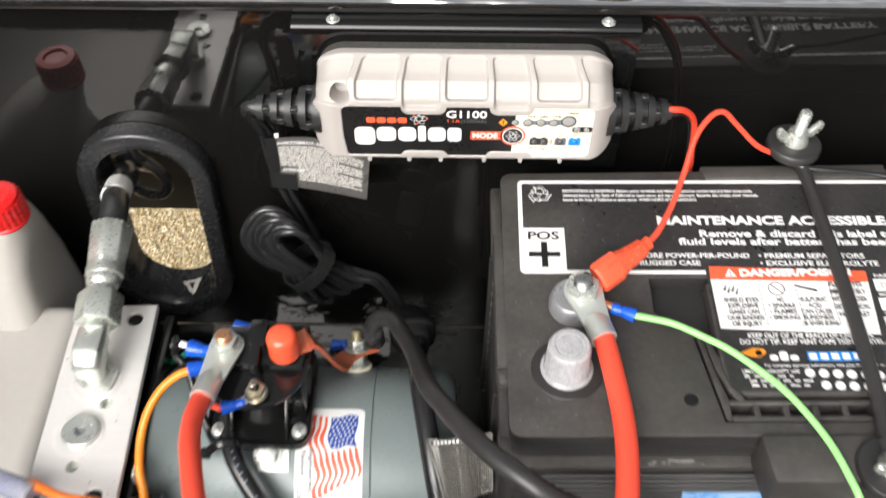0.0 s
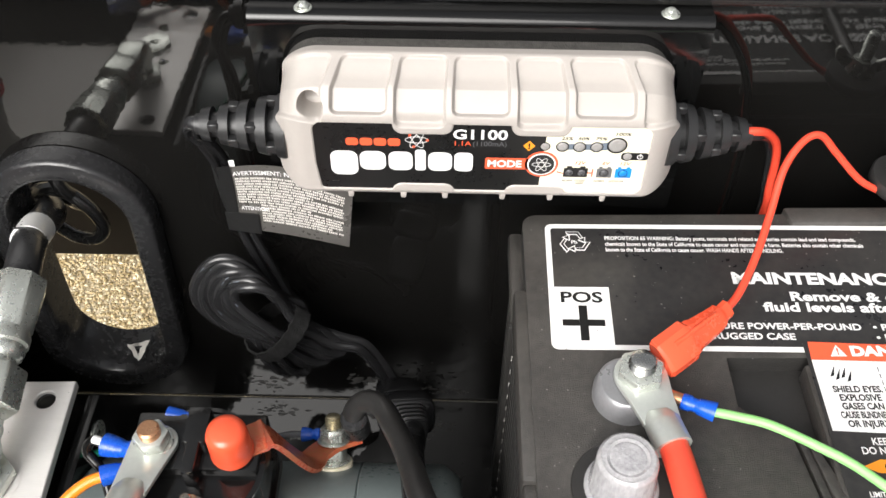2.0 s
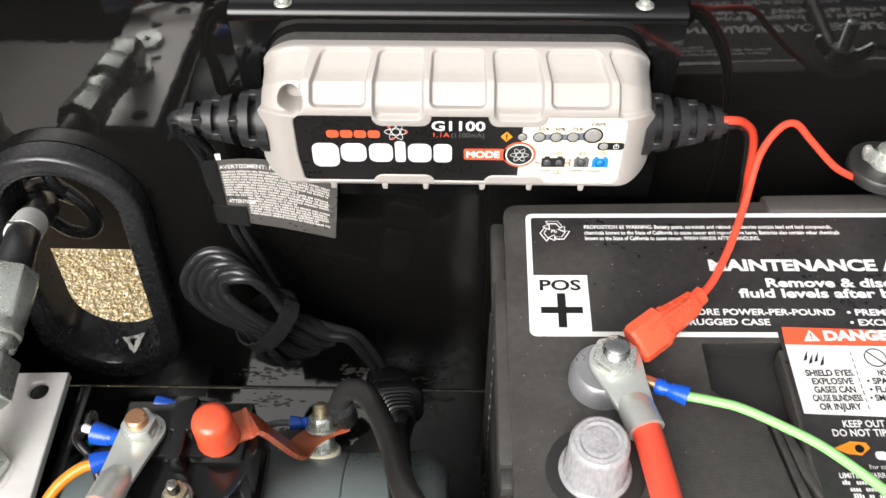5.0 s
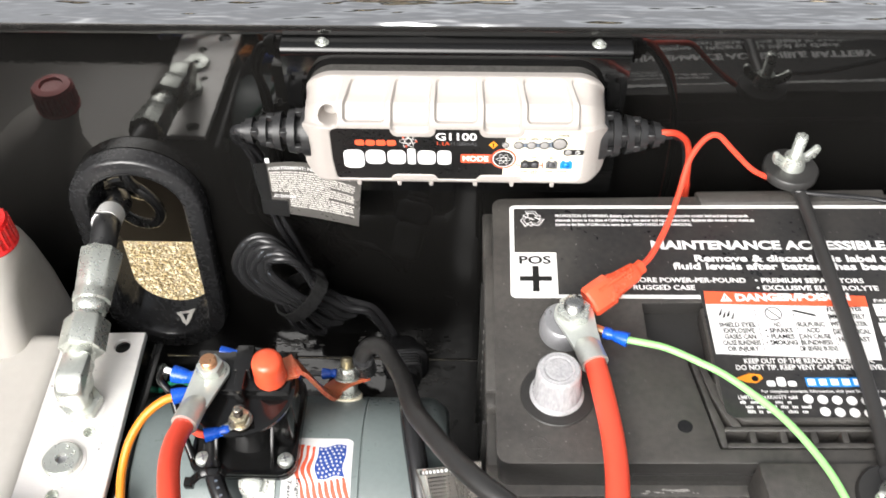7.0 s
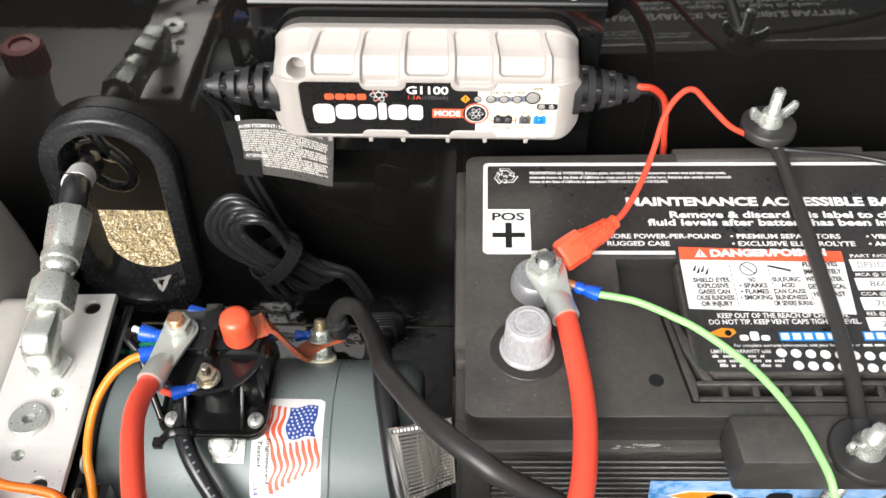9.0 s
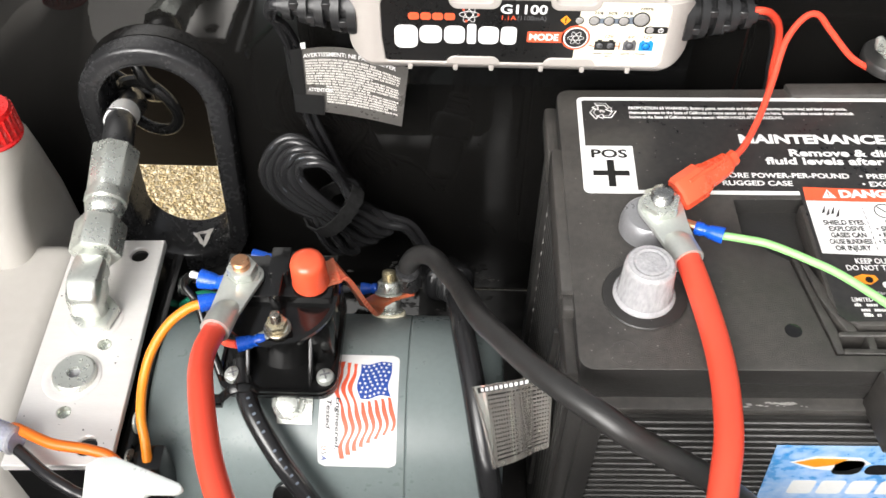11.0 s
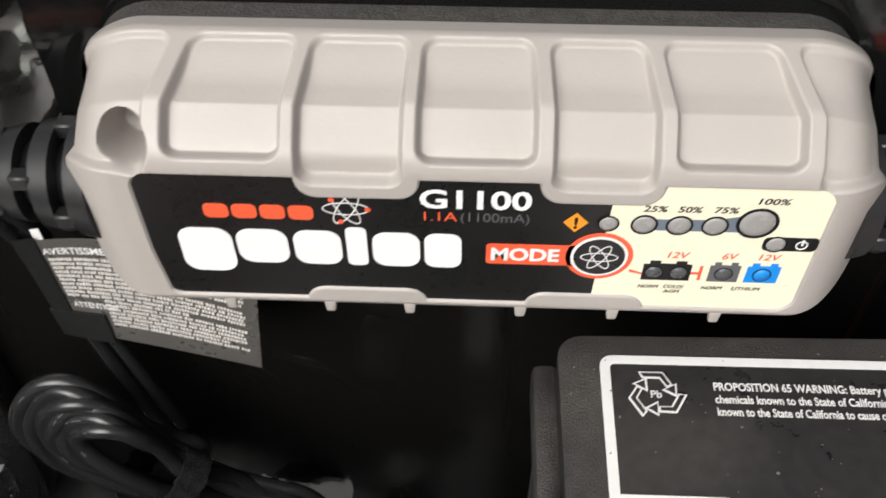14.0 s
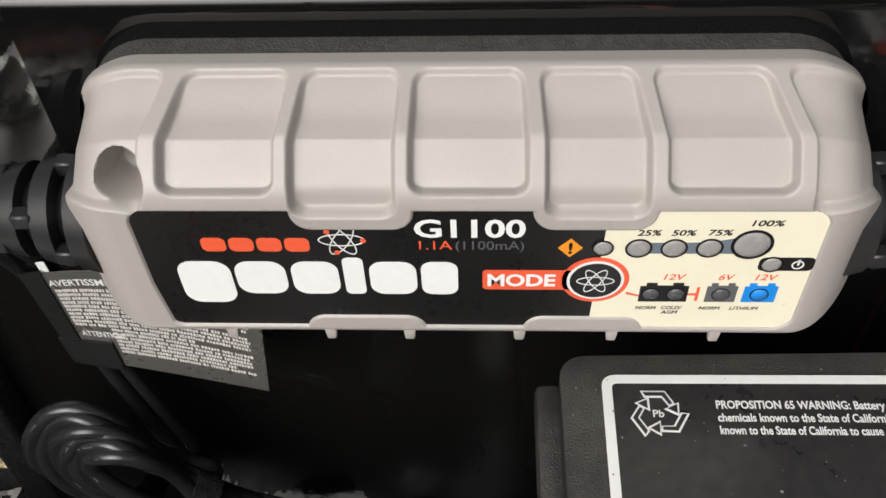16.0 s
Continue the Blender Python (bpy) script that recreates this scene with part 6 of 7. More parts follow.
for k in range(24):
    a = 2 * math.pi * k / 24
    part("grip", rod((-0.2598 + 0.0129 * math.cos(a), 0.3390 + 0.0129 * math.sin(a), 0.1995), (-0.2598 + 0.0127 * math.cos(a), 0.3390 + 0.0127 * math.sin(a), 0.2128), 0.0010, seg=8), RED_CAP, cap)

# Motor: a lying cylinder on two feet, with sticker, plate and clamp bolt
MY, MZ, MR = 0.245, 0.082, 0.057
motor = thing("electric_motor", (-0.09, MY, 0.0), "slate grey painted cylindrical electric pump motor", "motor")
lie = Matrix(((0, 0, 1, -0.170), (1, 0, 0, MY), (0, 1, 0, MZ), (0, 0, 0, 1)))
part("housing", lathe([(0, 0), (0.0535, 0), (0.0555, 0.0008), (MR, 0.003), (MR, 0.1242), (MR - 0.0006, 0.1248), (0, 0.1248)], lie, 96), MOTOR, motor, "slate grey painted housing")
part("end_bell", lathe([(0, 0.1249), (MR - 0.0006, 0.1249), (MR, 0.1255), (MR, 0.1610), (0.0562, 0.1640), (0.0515, 0.1705), (0.0490, 0.1720), (0.030, 0.1728), (0, 0.1730)], lie, 96), MOTOR, motor, "slate grey end bell")
part("front_ring", lathe([(0.040, -0.0035), (0.0510, -0.0035), (0.0515, -0.0025), (0.0515, 0.0), (0.040, 0.0)], lie, 64), ZINC, motor, "bright mounting ring")
for x in (-0.150, -0.030):
    part("foot", box(x - 0.012, x + 0.012, MY - 0.035, MY + 0.035, 0.0, 0.036, 0.002), SHINY_BLACK, motor, "black mounting foot")


def wrap(bm, lift=0.0):
    """Bends a flat piece (x along the motor, y round it in degrees, z outwards) onto the housing."""
    for v in bm.verts:
        a, rr = radians(v.co.y), MR + lift + v.co.z
        v.co = (v.co.x, MY + rr * math.cos(a), MZ + rr * math.sin(a))
    return bm


def band_on(a0, a1, left, right, lift, thick=0.0001, n=24):
    bm = bmesh.new()
    rows = []
    for k in range(n + 1):
        f = k / n
        a = a0 + (a1 - a0) * f
        rows.append([bm.verts.new((x, a, z)) for x, z in ((left(f), 0), (right(f), 0), (right(f), thick), (left(f), thick))])
    for p, q in zip(rows, rows[1:]):
        for j in range(4):
            bm.faces.new([p[j], p[(j + 1) % 4], q[(j + 1) % 4], q[j]])
    bm.faces.new(rows[0][::-1])
    bm.faces.new(rows[-1])
    return wrap(bm, lift)


def corner(f, rad=0.055):
    """How far a rounded corner draws the edge in, as a share."""
    g = min(f, 1 - f)
    return 0.0 if g > rad else (1 - math.sqrt(max(0, 1 - ((rad - g) / rad) ** 2))) * 0.0032


SL, SR, SA, SB = -0.0868, -0.0494, 86.0, 142.0
sticker = part("sticker", band_on(SA, SB, lambda f: SL + corner(f), lambda f: SR - corner(f), 0.0001, 0.0001, 48), WHITE, motor, "white sticker with a waving striped flag")


def fx(v):
    return SL + (SR - SL) * v


def ripple(g):
    return 0.045 * math.sin(g * 11.0 + 0.6) + 0.014 * math.sin(g * 27 + 1)


for k in range(8):
    f0, f1 = (0.075 + 0.010 * k, 0.93 - 0.035 * k) if k < 3 else (0.40 + 0.012 * (7 - k), 0.93 - 0.035 * k)
    base = 0.27 + 0.088 * k

    def edge(f, side, base=base, f0=f0, f1=f1):
        g = f0 + (f1 - f0) * f
        return fx(base + 0.13 * (g - 0.4) + ripple(g + 0.10 * base) + side * (0.024 + 0.007 * math.sin(g * 22 + 3 * base)))

    part("stripe", band_on(SA + (SB - SA) * f0, SA + (SB - SA) * f1, lambda f: edge(f, -1), lambda f: edge(f, 1), 0.0002, 0.0001, 40), RED_PRINT, sticker, "wavy red stripe")


def on_flag(u, v):
    """A place on the waving field: u across it, v down it, as x and degrees round the motor."""
    g = 0.085 + 0.315 * v + (0.5 - u) * 0.030 + 0.012 * math.sin(u * 7)
    return fx(0.525 + 0.40 * u + 0.13 * (g - 0.4) + ripple(g + 0.06) * 0.8), SA + (SB - SA) * g


field = bmesh.new()
grid = [[[field.verts.new((*on_flag(i / 8, j / 12), h)) for i in range(9)] for j in range(13)] for h in (0, 0.0001)]
for j in range(12):
    for i in range(8):
        field.faces.new([grid[1][j][i], grid[1][j][i + 1], grid[1][j + 1][i + 1], grid[1][j + 1][i]])
outline = [(0, i) for i in range(9)] + [(j, 8) for j in range(1, 13)] + [(12, i) for i in range(7, -1, -1)] + [(j, 0) for j in range(11, 0, -1)]
for (j, i), (q, p) in zip(outline, outline[1:] + outline[:1]):
    field.faces.new([grid[0][j][i], grid[0][q][p], grid[1][q][p], grid[1][j][i]])
part("canton", wrap(field, 0.00035), NAVY_PRINT, sticker, "blue flag field")
for j in range(8):
    for i in range(5 if j % 2 else 6):
        x, a = on_flag(0.09 + 0.163 * i + (0.08 if j % 2 else 0), 0.07 + 0.123 * j)
        star = prism([(x + (0.00085, 0.0004)[k % 2] * math.cos(2 * math.pi * k / 10), a + (0.86, 0.4)[k % 2] * math.sin(2 * math.pi * k / 10)) for k in range(10)], Matrix(), 0.0001)
        part("star", wrap(star, 0.00050), WHITE, sticker)


def on_motor(words, x, a, height, width, mat, slant=0.2):
    bm = lettering(words, Matrix(), height, width, "LEFT", 0.02, 0.0001, slant)
    for v in bm.verts:
        v.co = (x + v.co.y, a + math.degrees(v.co.x / MR), v.co.z)
    return part("print", wrap(bm, 0.00022), mat, sticker, "small slanted letters")


on_motor("Engineered,", -0.0788, 108.5, 0.0022, 0.0245, BLACK_PRINT)
on_motor("Tested", -0.0833, 109.5, 0.0022, 0.0138, BLACK_PRINT)
on_motor("U", -0.0850, 131.5, 0.0024, 0.0024, RED_PRINT)
on_motor("S", -0.0850, 134.2, 0.0024, 0.0022, SILVER_FILM)
on_motor("A", -0.0850, 136.6, 0.0024, 0.0025, NAVY_PRINT)
strap = part("strap_plate", band_on(103, 122, lambda f: -0.1085 + 0.002 * f, lambda f: -0.0900, 0.0, 0.0009, 10), ZINC, motor, "bright zinc strap plate")
a = radians(112.5)
c = Vector((-0.1015, MY + MR * math.cos(a), MZ + MR * math.sin(a)))
up = Vector((0, math.cos(a), math.sin(a)))
part("bolt", hexagon(c + up * 0.0012, c + up * 0.0058, 0.0112, 0.0008), ZINC, strap, "bright zinc hex bolt")
part("washer", rod(c + up * 0.0008, c + up * 0.0018, 0.0080, seg=28, round_off=0.0003), ZINC, strap)
a = radians(158)
c = Vector((-0.1000, MY + MR * math.cos(a), MZ + MR * math.sin(a)))
up = Vector((0, math.cos(a), math.sin(a)))
part("plug", lathe([(0, 0), (0.0085, 0), (0.0085, 0.003), (0.0060, 0.0045), (0, 0.0045)], along(c, c + up), 28), SHINY_BLACK, motor, "black rubber plug")

# Motor terminal stud
a = radians(40)
T0 = Vector((-0.0582, 0.2880, 0.1215))
up = Vector((0, 0.57, 0.82)).normalized()
terminal = part("terminal", rod(T0 - up * 0.006, T0 + up * 0.0010, 0.0092, 0.0090, 32, 0.0004), CREAM, motor, "pale insulating washer")
part("washer", rod(T0 + up * 0.0010, T0 + up * 0.0024, 0.0078, seg=28, round_off=0.0003), ZINC, terminal)
part("nut", hexagon(T0 + up * 0.0024, T0 + up * 0.0080, 0.0112, 0.0008), ZINC, terminal, "zinc lower nut")
part("washer", rod(T0 + up * 0.0107, T0 + up * 0.0118, 0.0075, seg=28, round_off=0.0003), ZINC, terminal)
part("nut", hexagon(T0 + up * 0.0118, T0 + up * 0.0180, 0.0112, 0.0008), ZINC, terminal, "zinc upper nut")
part("stud", threaded(T0 + up * 0.002, T0 + up * 0.0232, 0.0039), BRASS_ZINC, terminal, "yellow zinc stud")

# Starter solenoid on the motor
SX0, SY0, SZ0 = -0.1045, 0.2450, 0.1395
solenoid = thing("solenoid", (SX0, SY0, SZ0), "glossy black starter solenoid with copper studs on the motor", "solenoid")
part("base", prism(round_rect(-0.1350, -0.0780, 0.2225, 0.2840, 0.009, 6), Matrix.Translation((0, 0, SZ0)), 0.0055, 0.001), SHINY_BLACK, solenoid)
part("can", lathe([(0.0172, 0.0), (0.0165, 0.0300), (0.0238, 0.0338), (0.0250, 0.036), (0, 0.036)], Matrix.Translation((SX0, 0.2530, SZ0 + 0.004)), 64), SHINY_BLACK, solenoid, "moulded black coil can")
part("terminal_deck", prism([(-0.1300, 0.2500), (-0.0795, 0.2500), (-0.0785, 0.2755), (-0.1310, 0.2755)], Matrix.Translation((0, 0, SZ0 + 0.004)), 0.0405, 0.0012), SHINY_BLACK, solenoid, "black terminal deck")
part("rim", lathe([(0.0252, 0.0345), (0.0272, 0.0350), (0.0272, 0.0368), (0.0252, 0.0372)], Matrix.Translation((SX0, 0.2530, SZ0 + 0.004)), 64), SHINY_BLACK, solenoid)
part("divider", prism([(-0.1070, 0.2450), (-0.1020, 0.2450), (-0.1020, 0.2580), (-0.1000, 0.2580), (-0.1000, 0.2740), (-0.1090, 0.2740), (-0.1090, 0.2580), (-0.1070, 0.2580)], Matrix.Translation((0, 0, SZ0 + 0.040)), 0.0115, 0.0008), SHINY_BLACK, solenoid, "black dividing wall")
for x in (-0.1276, -0.0838):
    part("gusset", prism([(0.2260, SZ0 + 0.005), (0.2480, SZ0 + 0.005), (0.2480, SZ0 + 0.026)], Matrix(((0, 0, 1, x + (0.006 if x < SX0 else -0.008)), (1, 0, 0, 0), (0, 1, 0, 0), (0, 0, 0, 1))), 0.0022, 0.0004), SHINY_BLACK, solenoid)
    screw = part("screw", lathe([(0, 0), (0.0042, 0), (0.0044, 0.0012), (0.0039, 0.0028), (0.0026, 0.0036), (0, 0.0038)], Matrix.Translation((x, 0.2312, SZ0 + 0.0056)), 28), TIN, solenoid, "nickel round-head screw")
    for turn in (20, 110):
        m = Matrix.Translation((x, 0.2312, SZ0 + 0.0092)) @ Matrix.Rotation(radians(turn), 4, "Z")
        part("slot", prism([(-0.0024, -0.0004), (0.0024, -0.0004), (0.0024, 0.0004), (-0.0024, 0.0004)], m, 0.0006), LEAD, screw)
for x0, x1 in ((-0.1300, -0.1195), (-0.0905, -0.0800)):
    part("column", prism([(x0, 0.2400), (x1, 0.2400), (x1, 0.2560), (x0, 0.2560)], Matrix.Translation((0, 0, SZ0 + 0.004)), 0.0315, 0.0022), SHINY_BLACK, solenoid, "black corner column")
part("front_lip", ring_band(round_rect(-0.1350, -0.0780, 0.2225, 0.2840, 0.009, 6), round_rect(-0.1335, -0.0795, 0.2240, 0.2825, 0.008, 6), Matrix.Translation((0, 0, SZ0 + 0.0054)), 0.0014), SHINY_BLACK, solenoid)
DECK = SZ0 + 0.0445
stud = part("stud", rod((-0.1210, 0.2600, DECK - 0.003), (-0.1210, 0.2600, DECK + 0.0135), 0.0043, seg=24, round_off=0.0008), COPPER, solenoid, "bare copper stud")
part("nut", hexagon((-0.1210, 0.2600, DECK + 0.0035), (-0.1210, 0.2600, DECK + 0.0095), 0.0125, 0.0009), ZINC, stud, "zinc hex nut")
part("washer", rod((-0.1210, 0.2600, DECK + 0.0022), (-0.1210, 0.2600, DECK + 0.0036), 0.0078, seg=28, round_off=0.0003), ZINC, stud)
part("stud", rod((-0.0880, 0.2580, DECK - 0.003), (-0.0880, 0.2580, DECK + 0.008), 0.0043, seg=24), COPPER, solenoid)
for x, y, z in ((-0.1020, 0.2335, DECK - 0.0035), (-0.1038, 0.2722, DECK - 0.0085)):
    small = part("small_stud", threaded((x, y, z - 0.005), (x, y, z + 0.0125), 0.0024), AGED_NICKEL, solenoid, "small nickel stud")
    part("nut", hexagon((x, y, z + 0.0030), (x, y, z + 0.0070), 0.0086, 0.0006), BRASS_ZINC, small)
    part("washer", rod((x, y, z + 0.0016), (x, y, z + 0.0030), 0.0062, seg=24, round_off=0.0003), AGED_NICKEL, small)
    part("nut", hexagon((x, y, z - 0.0010), (x, y, z + 0.0012), 0.0080, 0.0006), BRASS_ZINC, small)
part("stud_cap", lathe([(0.0, 0.0), (0.0084, 0.0), (0.0086, 0.0012), (0.0081, 0.0025), (0.0083, 0.0050), (0.0080, 0.0140), (0.0072, 0.0164), (0.0050, 0.0178), (0, 0.0184)], Matrix.Translation((-0.0895, 0.2570, DECK + 0.0025)) @ Matrix.Rotation(radians(3), 4, "X"), 40), RED_RUBBER, solenoid, "soft red rubber stud cap", sharp=60)

# Red-dipped bus strap from the solenoid to the motor stud
busbar = thing("bus_strap", (-0.07, 0.27, 0.17), "bent copper bus strap dipped in red coating", "bus bar")
strip = [(-0.0930, 0.2580, DECK + 0.0010), (-0.0805, 0.2640, DECK + 0.0012), (-0.0765, 0.2660, DECK - 0.0010), (-0.0700, 0.2730, 0.1540), (-0.0672, 0.2800, 0.1370), (-0.0645, 0.2862, 0.1328), (-0.0580, 0.2936, 0.1296), (-0.0485, 0.2995, 0.1268)]
bm = bmesh.new()
pts = curve_through(strip, 6)
rows = []
for k, p in enumerate(pts):
    dd = (pts[min(k + 1, len(pts) - 1)] - pts[max(k - 1, 0)]).normalized()
    tilt = Vector((-0.62, 0.78, -0.52 * min(1, max(0, k / len(pts) - 0.35) / 0.35)))
    side = tilt - dd * dd.dot(tilt)
    side.normalize()
    n = dd.cross(side)
    w = 0.0068 if k > len(pts) * 0.72 else 0.0066
    rows.append([bm.verts.new(p + side * a + n * b) for a, b in ((-w, -0.0011), (w, -0.0011), (w, 0.0011), (-w, 0.0011))])
for p, q in zip(rows, rows[1:]):
    for j in range(4):
        bm.faces.new([p[j], p[(j + 1) % 4], q[(j + 1) % 4], q[j]])
bm.faces.new(rows[0][::-1])
bm.faces.new(rows[-1])
part("strap", bevelled(bm, 0.0004, 1, 50), RED_DIP, busbar)

# Control wires with blue terminals
control = thing("control_wires", (-0.14, 0.25, 0.18), "orange, green and red control wires with blue terminals", "cable")
part("sleeve", crimp((-0.1290, 0.2590, 0.1805), (-0.1425, 0.2620, 0.1805), 0.0040), BLUE, control, "blue crimp sleeve")
part("sleeve", crimp((-0.1290, 0.2545, 0.1770), (-0.1415, 0.2500, 0.1770), 0.0036), BLUE, control, "blue crimp sleeve")
part("sleeve", crimp((-0.1075, 0.2300, 0.1790), (-0.1195, 0.2265, 0.1790), 0.0030), BLUE, control, "blue crimp sleeve")
part("sleeve", crimp((-0.1075, 0.2738, 0.1815), (-0.1200, 0.2760, 0.1815), 0.0028), BLUE, control, "blue crimp sleeve")
part("sleeve", crimp((-0.0650, 0.2985, 0.1290), (-0.0735, 0.2985, 0.1285), 0.0029), BLUE, control, "blue crimp sleeve")
part("grey_wire", tube([(-0.0730, 0.2985, 0.1285), (-0.0800, 0.2985, 0.1280), (-0.0900, 0.2960, 0.1265), (-0.1000, 0.2880, 0.1290), (-0.1060, 0.2790, 0.1340)], 0.0016, 8, 12), GREY_WIRE, control, "thin grey wire")
part("ring_terminal", lug((-0.1038, 0.2722, DECK - 0.0068), (-0.1100, 0.2742, DECK - 0.0045), 0.0054, 0.0024, 0.0009), TIN, control)
part("ring_terminal", lug((-0.1020, 0.2335, DECK - 0.0015), (-0.1110, 0.2295, 0.1790), 0.0052, 0.0024, 0.0009), TIN, control)
part("orange_wire", tube([(-0.1395, 0.2505, 0.1770), (-0.1470, 0.2480, 0.1755), (-0.1560, 0.2420, 0.1705), (-0.1630, 0.2320, 0.1630), (-0.1660, 0.2200, 0.1550), (-0.1650, 0.2060, 0.1490), (-0.1625, 0.1970, 0.1430), (-0.1615, 0.1905, 0.1360)], 0.0023, 10, 14), ORANGE, control, "orange wire")
part("connector", prism([(-0.1690, 0.1860), (-0.1550, 0.1860), (-0.1550, 0.1990), (-0.1690, 0.1990)], Matrix.Translation((0, 0, 0.105)), 0.032, 0.0012), SHINY_BLACK, control, "black square connector")
part("grey_wire", tube([(-0.1420, 0.2618, 0.1805), (-0.1480, 0.2640, 0.1800), (-0.1510, 0.2615, 0.1750), (-0.1450, 0.2560, 0.1680), (-0.1400, 0.2440, 0.1560), (-0.1340, 0.2320, 0.1440)], 0.0021, 10, 12), SHINY_BLACK, control)
part("wire_end", rod((-0.1420, 0.2620, 0.1812), (-0.1475, 0.2640, 0.1815), 0.0018, seg=14, round_off=0.0004), WHITE, control)
part("green_wire", tube([(-0.1700, 0.2880, 0.1240), (-0.1560, 0.2860, 0.1370), (-0.1420, 0.2760, 0.1480), (-0.1340, 0.2640, 0.1560), (-0.1330, 0.2500, 0.1560)], 0.0018, 10, 12), DARK_GREEN, control, "dark green wire")
part("red_wire", tube([(-0.1355, 0.2560, 0.1560), (-0.1330, 0.2450, 0.1620), (-0.1280, 0.2340, 0.1700), (-0.1190, 0.2267, 0.1785)], 0.0019, 10, 12), RED_CABLE, control, "thin red wire")

# Black control cable clipped under the solenoid, with its print
black = thing("control_cable", (-0.11, 0.2, 0.14), "black control cable with faint white print, zip-tied to the solenoid", "cable")
line = [(-0.1260, 0.2400, 0.1430), (-0.1225, 0.2270, 0.1440), (-0.1155, 0.2120, 0.1425), (-0.1030, 0.1960, 0.1320), (-0.0910, 0.1850, 0.1185), (-0.0815, 0.1780, 0.1020), (-0.0755, 0.1750, 0.080), (-0.073, 0.176, 0.03)]
part("sheath", tube(line, 0.0049, 10, 18), CORD, black)
part("zip_tie", tube([(-0.1335, 0.2195, 0.1420), (-0.1260, 0.2210, 0.1497), (-0.1190, 0.2225, 0.1490), (-0.1150, 0.2235, 0.1440)], 0.0012, 6, 8, 2.0), SHINY_BLACK, black, "black zip tie")
part("zip_head", box(-0.1360, -0.1310, 0.2165, 0.2215, 0.1400, 0.1450, 0.0006), SHINY_BLACK, black, "zip tie head")
r = random.Random(9)
smooth = curve_through(line, 10)
glyphs = []
for k in range(14, 46, 2):
    p, q = smooth[k], smooth[k + 1]
    dd = (q - p).normalized()
    out = Vector((0.35, -0.55, 0.75))
    out = (out - dd * out.dot(dd)).normalized()
    s = dd.cross(out)
    m = Matrix((dd, s, out)).transposed().to_4x4()
    m.translation = p + out * 0.00485
    if k % 12 != 2:
        glyphs.append(prism([(0, -0.0008), (0.0011, -0.0008), (0.0011, 0.0008), (0, 0.0008)], m, 0.00012))
part("print", merged(*glyphs), SLATE_PRINT, black, "faint cable print")

# Heavy black earth cable from behind the motor to the front of the battery
earth = thing("black_battery_cable", (0.0, 0.25, 0.18), "thick black battery cable arching over the motor", "cable")
part("sheath", tube([(-0.0490, 0.3000, 0.1340), (-0.0478, 0.3000, 0.1480), (-0.0425, 0.3000, 0.1560), (-0.0350, 0.2940, 0.1620), (-0.0285, 0.2800, 0.1690), (-0.0219, 0.2608, 0.1817), (-0.0135, 0.2281, 0.2035), (-0.0055, 0.2125, 0.2110), (0.0061, 0.1935, 0.2195), (0.0176, 0.1789, 0.2255), (0.0307, 0.1676, 0.2265), (0.0429, 0.1617, 0.2215), (0.0700, 0.1570, 0.2040), (0.0950, 0.1550, 0.179), (0.120, 0.154, 0.14), (0.14, 0.153, 0.09)], 0.0050, 10, 18), MATT_RUBBER, earth)
part("boot", rod((-0.0480, 0.3005, 0.1310), (-0.0482, 0.2975, 0.1460), 0.0068, 0.0063, 20, 0.001), RUBBER, earth, "black rubber lug boot")

# Extension plug on the floor and its cord with a foil label
plug_thing = thing("extension_cord", (-0.02, 0.34, 0.05), "black extension cord with a moulded plug behind the motor", "cable")


def moulded(sections, m):
    """Skins rounded oblong sections (distance, half width, half depth) along the z axis of m."""
    bm = bmesh.new()
    rings = []
    for h, w, d in sections:
        rings.append([bm.verts.new((math.copysign(w * abs(math.cos(q)) ** 0.55, math.cos(q)), math.copysign(d * abs(math.sin(q)) ** 0.55, math.sin(q)), h)) for q in [2 * math.pi * k / 32 for k in range(32)]])
    for p, q in zip(rings, rings[1:]):
        for k in range(32):
            bm.faces.new([p[k], p[(k + 1) % 32], q[(k + 1) % 32], q[k]])
    bm.faces.new(rings[0][::-1])
    bm.faces.new(rings[-1])
    bm.transform(m)
    return bm


way = Vector((0.210, -0.775, 0.597)).normalized()
side = (Vector((1, 0, 0)) - way * way.x).normalized()
lying = Matrix((side, way.cross(side), way)).transposed().to_4x4()
lying.translation = (-0.0363, 0.3667, 0.0667)
part("plug", moulded([(0.007, 0.0080, 0.0066), (0.0085, 0.0105, 0.0080), (0.012, 0.0120, 0.0090), (0.030, 0.0128, 0.0098), (0.034, 0.0122, 0.0096), (0.0355, 0.0110, 0.0086)], lying), CORD, plug_thing, "moulded black plug body", sharp=50)
part("nub", moulded([(-0.001, 0.0052, 0.0044), (0.000, 0.0062, 0.0052), (0.0052, 0.0066, 0.0056), (0.0064, 0.0060, 0.0050), (0.0072, 0.0056, 0.0046)], lying), CORD, plug_thing, "rounded cord entry", sharp=50)
part("flange", moulded([(0.0352, 0.0120, 0.0092), (0.0370, 0.0142, 0.0104), (0.0400, 0.0150, 0.0108), (0.0490, 0.0148, 0.0108), (0.0515, 0.0135, 0.0100), (0.0522, 0.0110, 0.0090)], lying), CORD, plug_thing, "wide socket flange", sharp=50)
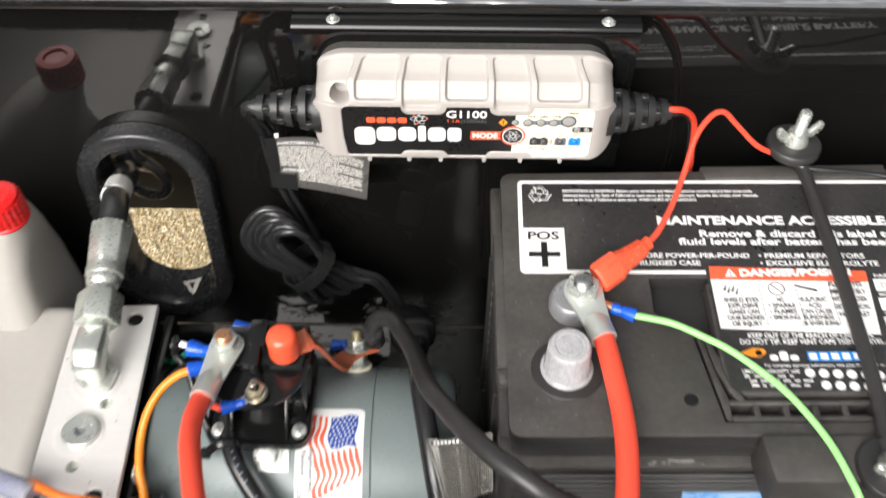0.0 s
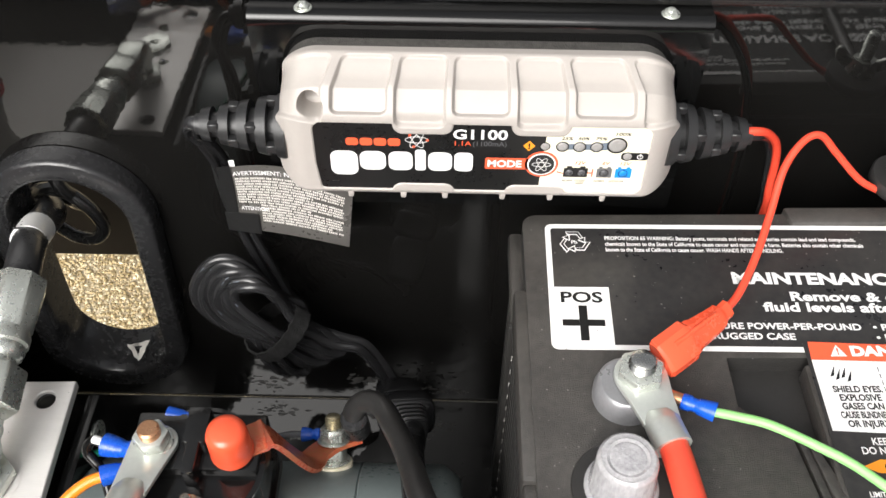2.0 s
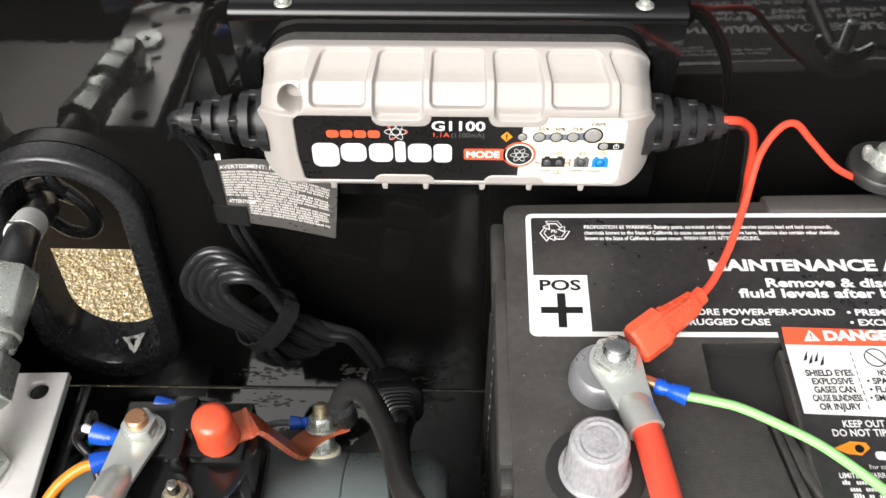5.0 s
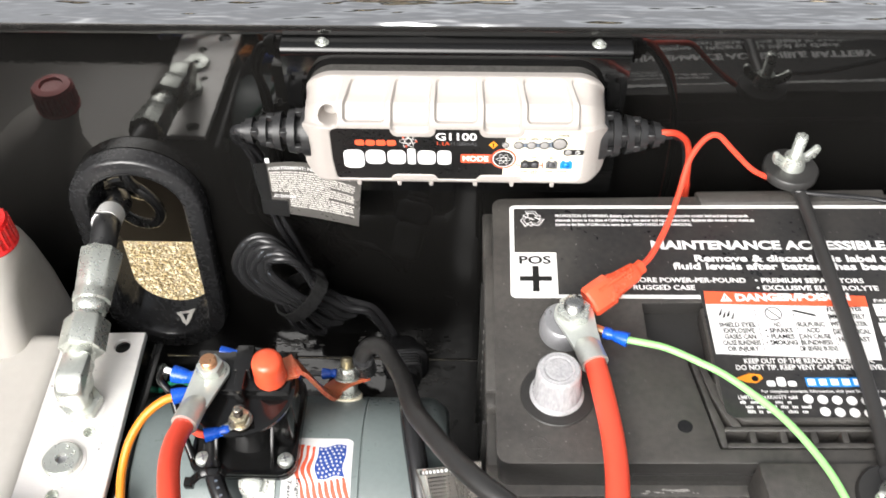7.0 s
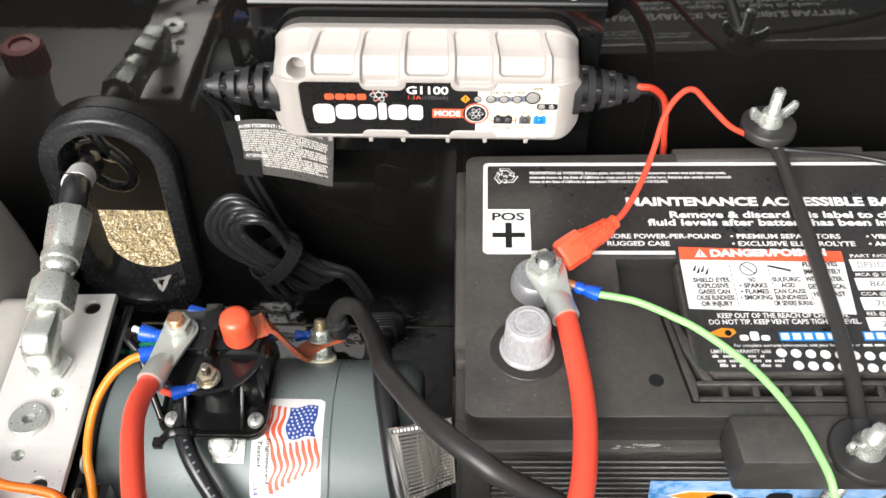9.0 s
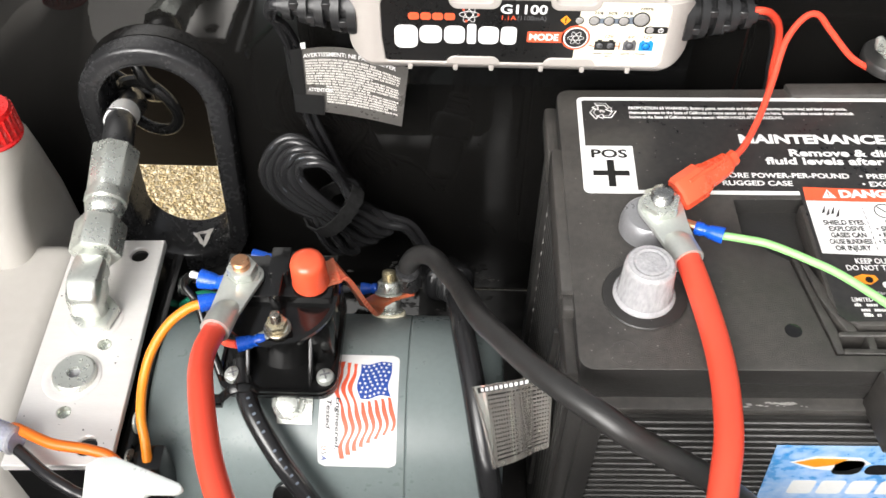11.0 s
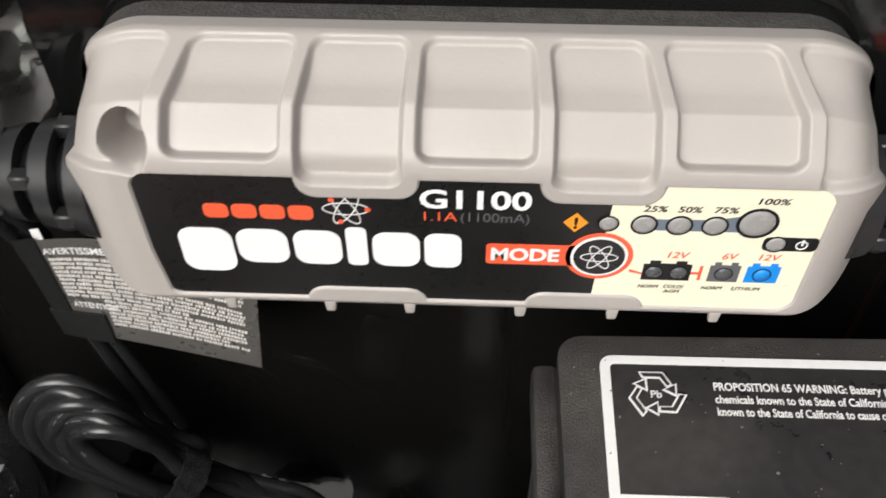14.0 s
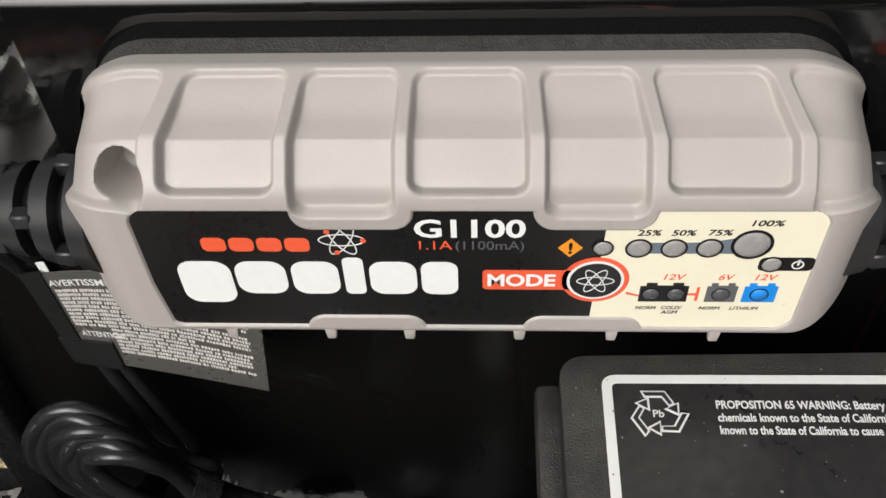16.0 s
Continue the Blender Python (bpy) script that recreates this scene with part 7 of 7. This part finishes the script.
for h, w in ((0.0520, 0.0092), (0.0560, 0.0086), (0.0600, 0.0081), (0.0640, 0.0076)):
    part("collar", moulded([(h, w - 0.0006, w - 0.0010), (h + 0.0005, w, w - 0.0004), (h + 0.0026, w - 0.0002, w - 0.0006), (h + 0.0031, w - 0.0012, w - 0.0016), (h + 0.0042, w - 0.0014, w - 0.0018)], lying), BOOT, plug_thing, "ribbed strain relief")
part("sheath", tube([(-0.0232, 0.3170, 0.1050), (-0.0215, 0.3060, 0.1140), (-0.0212, 0.2970, 0.1240), (-0.0215, 0.2850, 0.1375), (-0.0180, 0.2550, 0.1475), (-0.0135, 0.2300, 0.1450), (-0.0090, 0.2080, 0.1330), (-0.0040, 0.1900, 0.1120), (0.0010, 0.1810, 0.0700), (0.005, 0.176, 0.012)], 0.0058, 10, 18), CORD, plug_thing)
foil = thing("foil_label", (-0.008, 0.21, 0.125), "crinkled silver foil warning label wrapped round the cord", "label")


def foil_point(u, v, lift=0.0):
    a, b = Vector((-0.0105, 0.2290, 0.1460)), Vector((-0.0020, 0.2000, 0.1180))
    p = a.lerp(b, v)
    bulge = 0.010 * math.sin(math.pi * min(u * 1.3, 1)) + 0.001 * math.sin(u * 14)
    n = Vector((-0.1, -0.55, 0.83))
    return p + Vector((0.0310, -0.017 + 0.021 * v, 0.039 - 0.022 * v)) * u + Vector((-0.004 + 0.0030 * (1 - v) * u - 0.0030 * v * u, 0, 0.002 * (u - 0.8) * (1 - v))) + n * (bulge + lift + 0.0040)


def foil_patch(u0, u1, v0, v1, lift, thick, n=14):
    bm = bmesh.new()
    vs = [[bm.verts.new(foil_point(u0 + (u1 - u0) * k / n, v, l)) for k in range(n + 1)] for v, l in ((v0, lift), (v1, lift), (v1, lift + thick), (v0, lift + thick))]
    for a, b in zip(vs, vs[1:] + vs[:1]):
        for k in range(n):
            bm.faces.new([a[k], a[k + 1], b[k + 1], b[k]])
    bm.faces.new([row[0] for row in vs])
    bm.faces.new([row[-1] for row in vs][::-1])
    return bm


part("film", foil_patch(0, 1, 0, 1, 0, 0.0003, 28), FOIL, foil)
for k in range(16):
    v = 0.12 + 0.052 * k
    part("print", foil_patch(0.22, 0.97, v, v + 0.021, 0.0003, 0.0001), BLACK_PRINT, foil, "dark printed rule")
part("print", foil_patch(0.10, 0.80, 0.02, 0.085, 0.0003, 0.0001), BLACK_PRINT, foil, "unreadable heading")
part("print", merged(*[foil_patch(0.14 + 0.06 * k, 0.18 + 0.06 * k, 0.03, 0.075, 0.0004, 0.0001, 2) for k in range(10)]), WHITE, foil, "unreadable heading")

# By the front of the manifold: spliced orange and black wires
splice = thing("spliced_wires", (-0.20, 0.19, 0.155), "orange and black wires leaving a clear blue splice sleeve", "cable")
part("orange_wire", tube([(-0.2160, 0.1935, 0.1590), (-0.2120, 0.1920, 0.1600), (-0.2030, 0.1880, 0.1605), (-0.1940, 0.1850, 0.1605), (-0.1780, 0.1830, 0.1600), (-0.1680, 0.1800, 0.1570), (-0.1620, 0.1740, 0.1380), (-0.161, 0.170, 0.10)], 0.0024, 10, 14), RED_ORANGE, splice, "orange wire")
part("black_wire", tube([(-0.2180, 0.1880, 0.1550), (-0.2110, 0.1840, 0.1550), (-0.1970, 0.1740, 0.1550), (-0.1850, 0.1680, 0.1530), (-0.1740, 0.1640, 0.1460), (-0.160, 0.158, 0.10)], 0.0026, 10, 14), CORD, splice, "black wire")
part("sleeve", rod((-0.2380, 0.1970, 0.1570), (-0.2120, 0.1870, 0.1585), 0.0058, 0.0064, 24, 0.001), CLEAR_CAP, splice, "clear shrink sleeve")
part("sleeve_core", rod((-0.2370, 0.1966, 0.1571), (-0.2160, 0.1886, 0.1583), 0.0042, 0.0042, 20, 0.001), BLUE, splice, "blue splice core")

# Bright wing nut on a tall threaded rod in front of the block
latch = thing("wing_rod", (-0.086, 0.068, 0.0), "bright zinc wing nut on a tall threaded rod", "wing nut")
part("rod", rod((-0.086, 0.064, 0.0), (-0.086, 0.064, 0.362), 0.003, seg=16), ZINC, latch)
part("nut", lathe([(0, 0), (0.0065, 0), (0.0060, 0.006), (0, 0.006)], Matrix.Translation((-0.086, 0.064, 0.352)), 24), ZINC, latch)
part("wing", prism([(-0.0890, 0.0752), (-0.0870, 0.0768), (-0.0840, 0.0770), (-0.0715, 0.0722), (-0.0705, 0.0712), (-0.0718, 0.0703), (-0.0768, 0.0702), (-0.0790, 0.0640), (-0.0830, 0.0620), (-0.0870, 0.0640)], Matrix.Translation((0, 0, 0.3630)), 0.0020, 0.0006), BRIGHT_ZINC, latch, "folded bright wing")
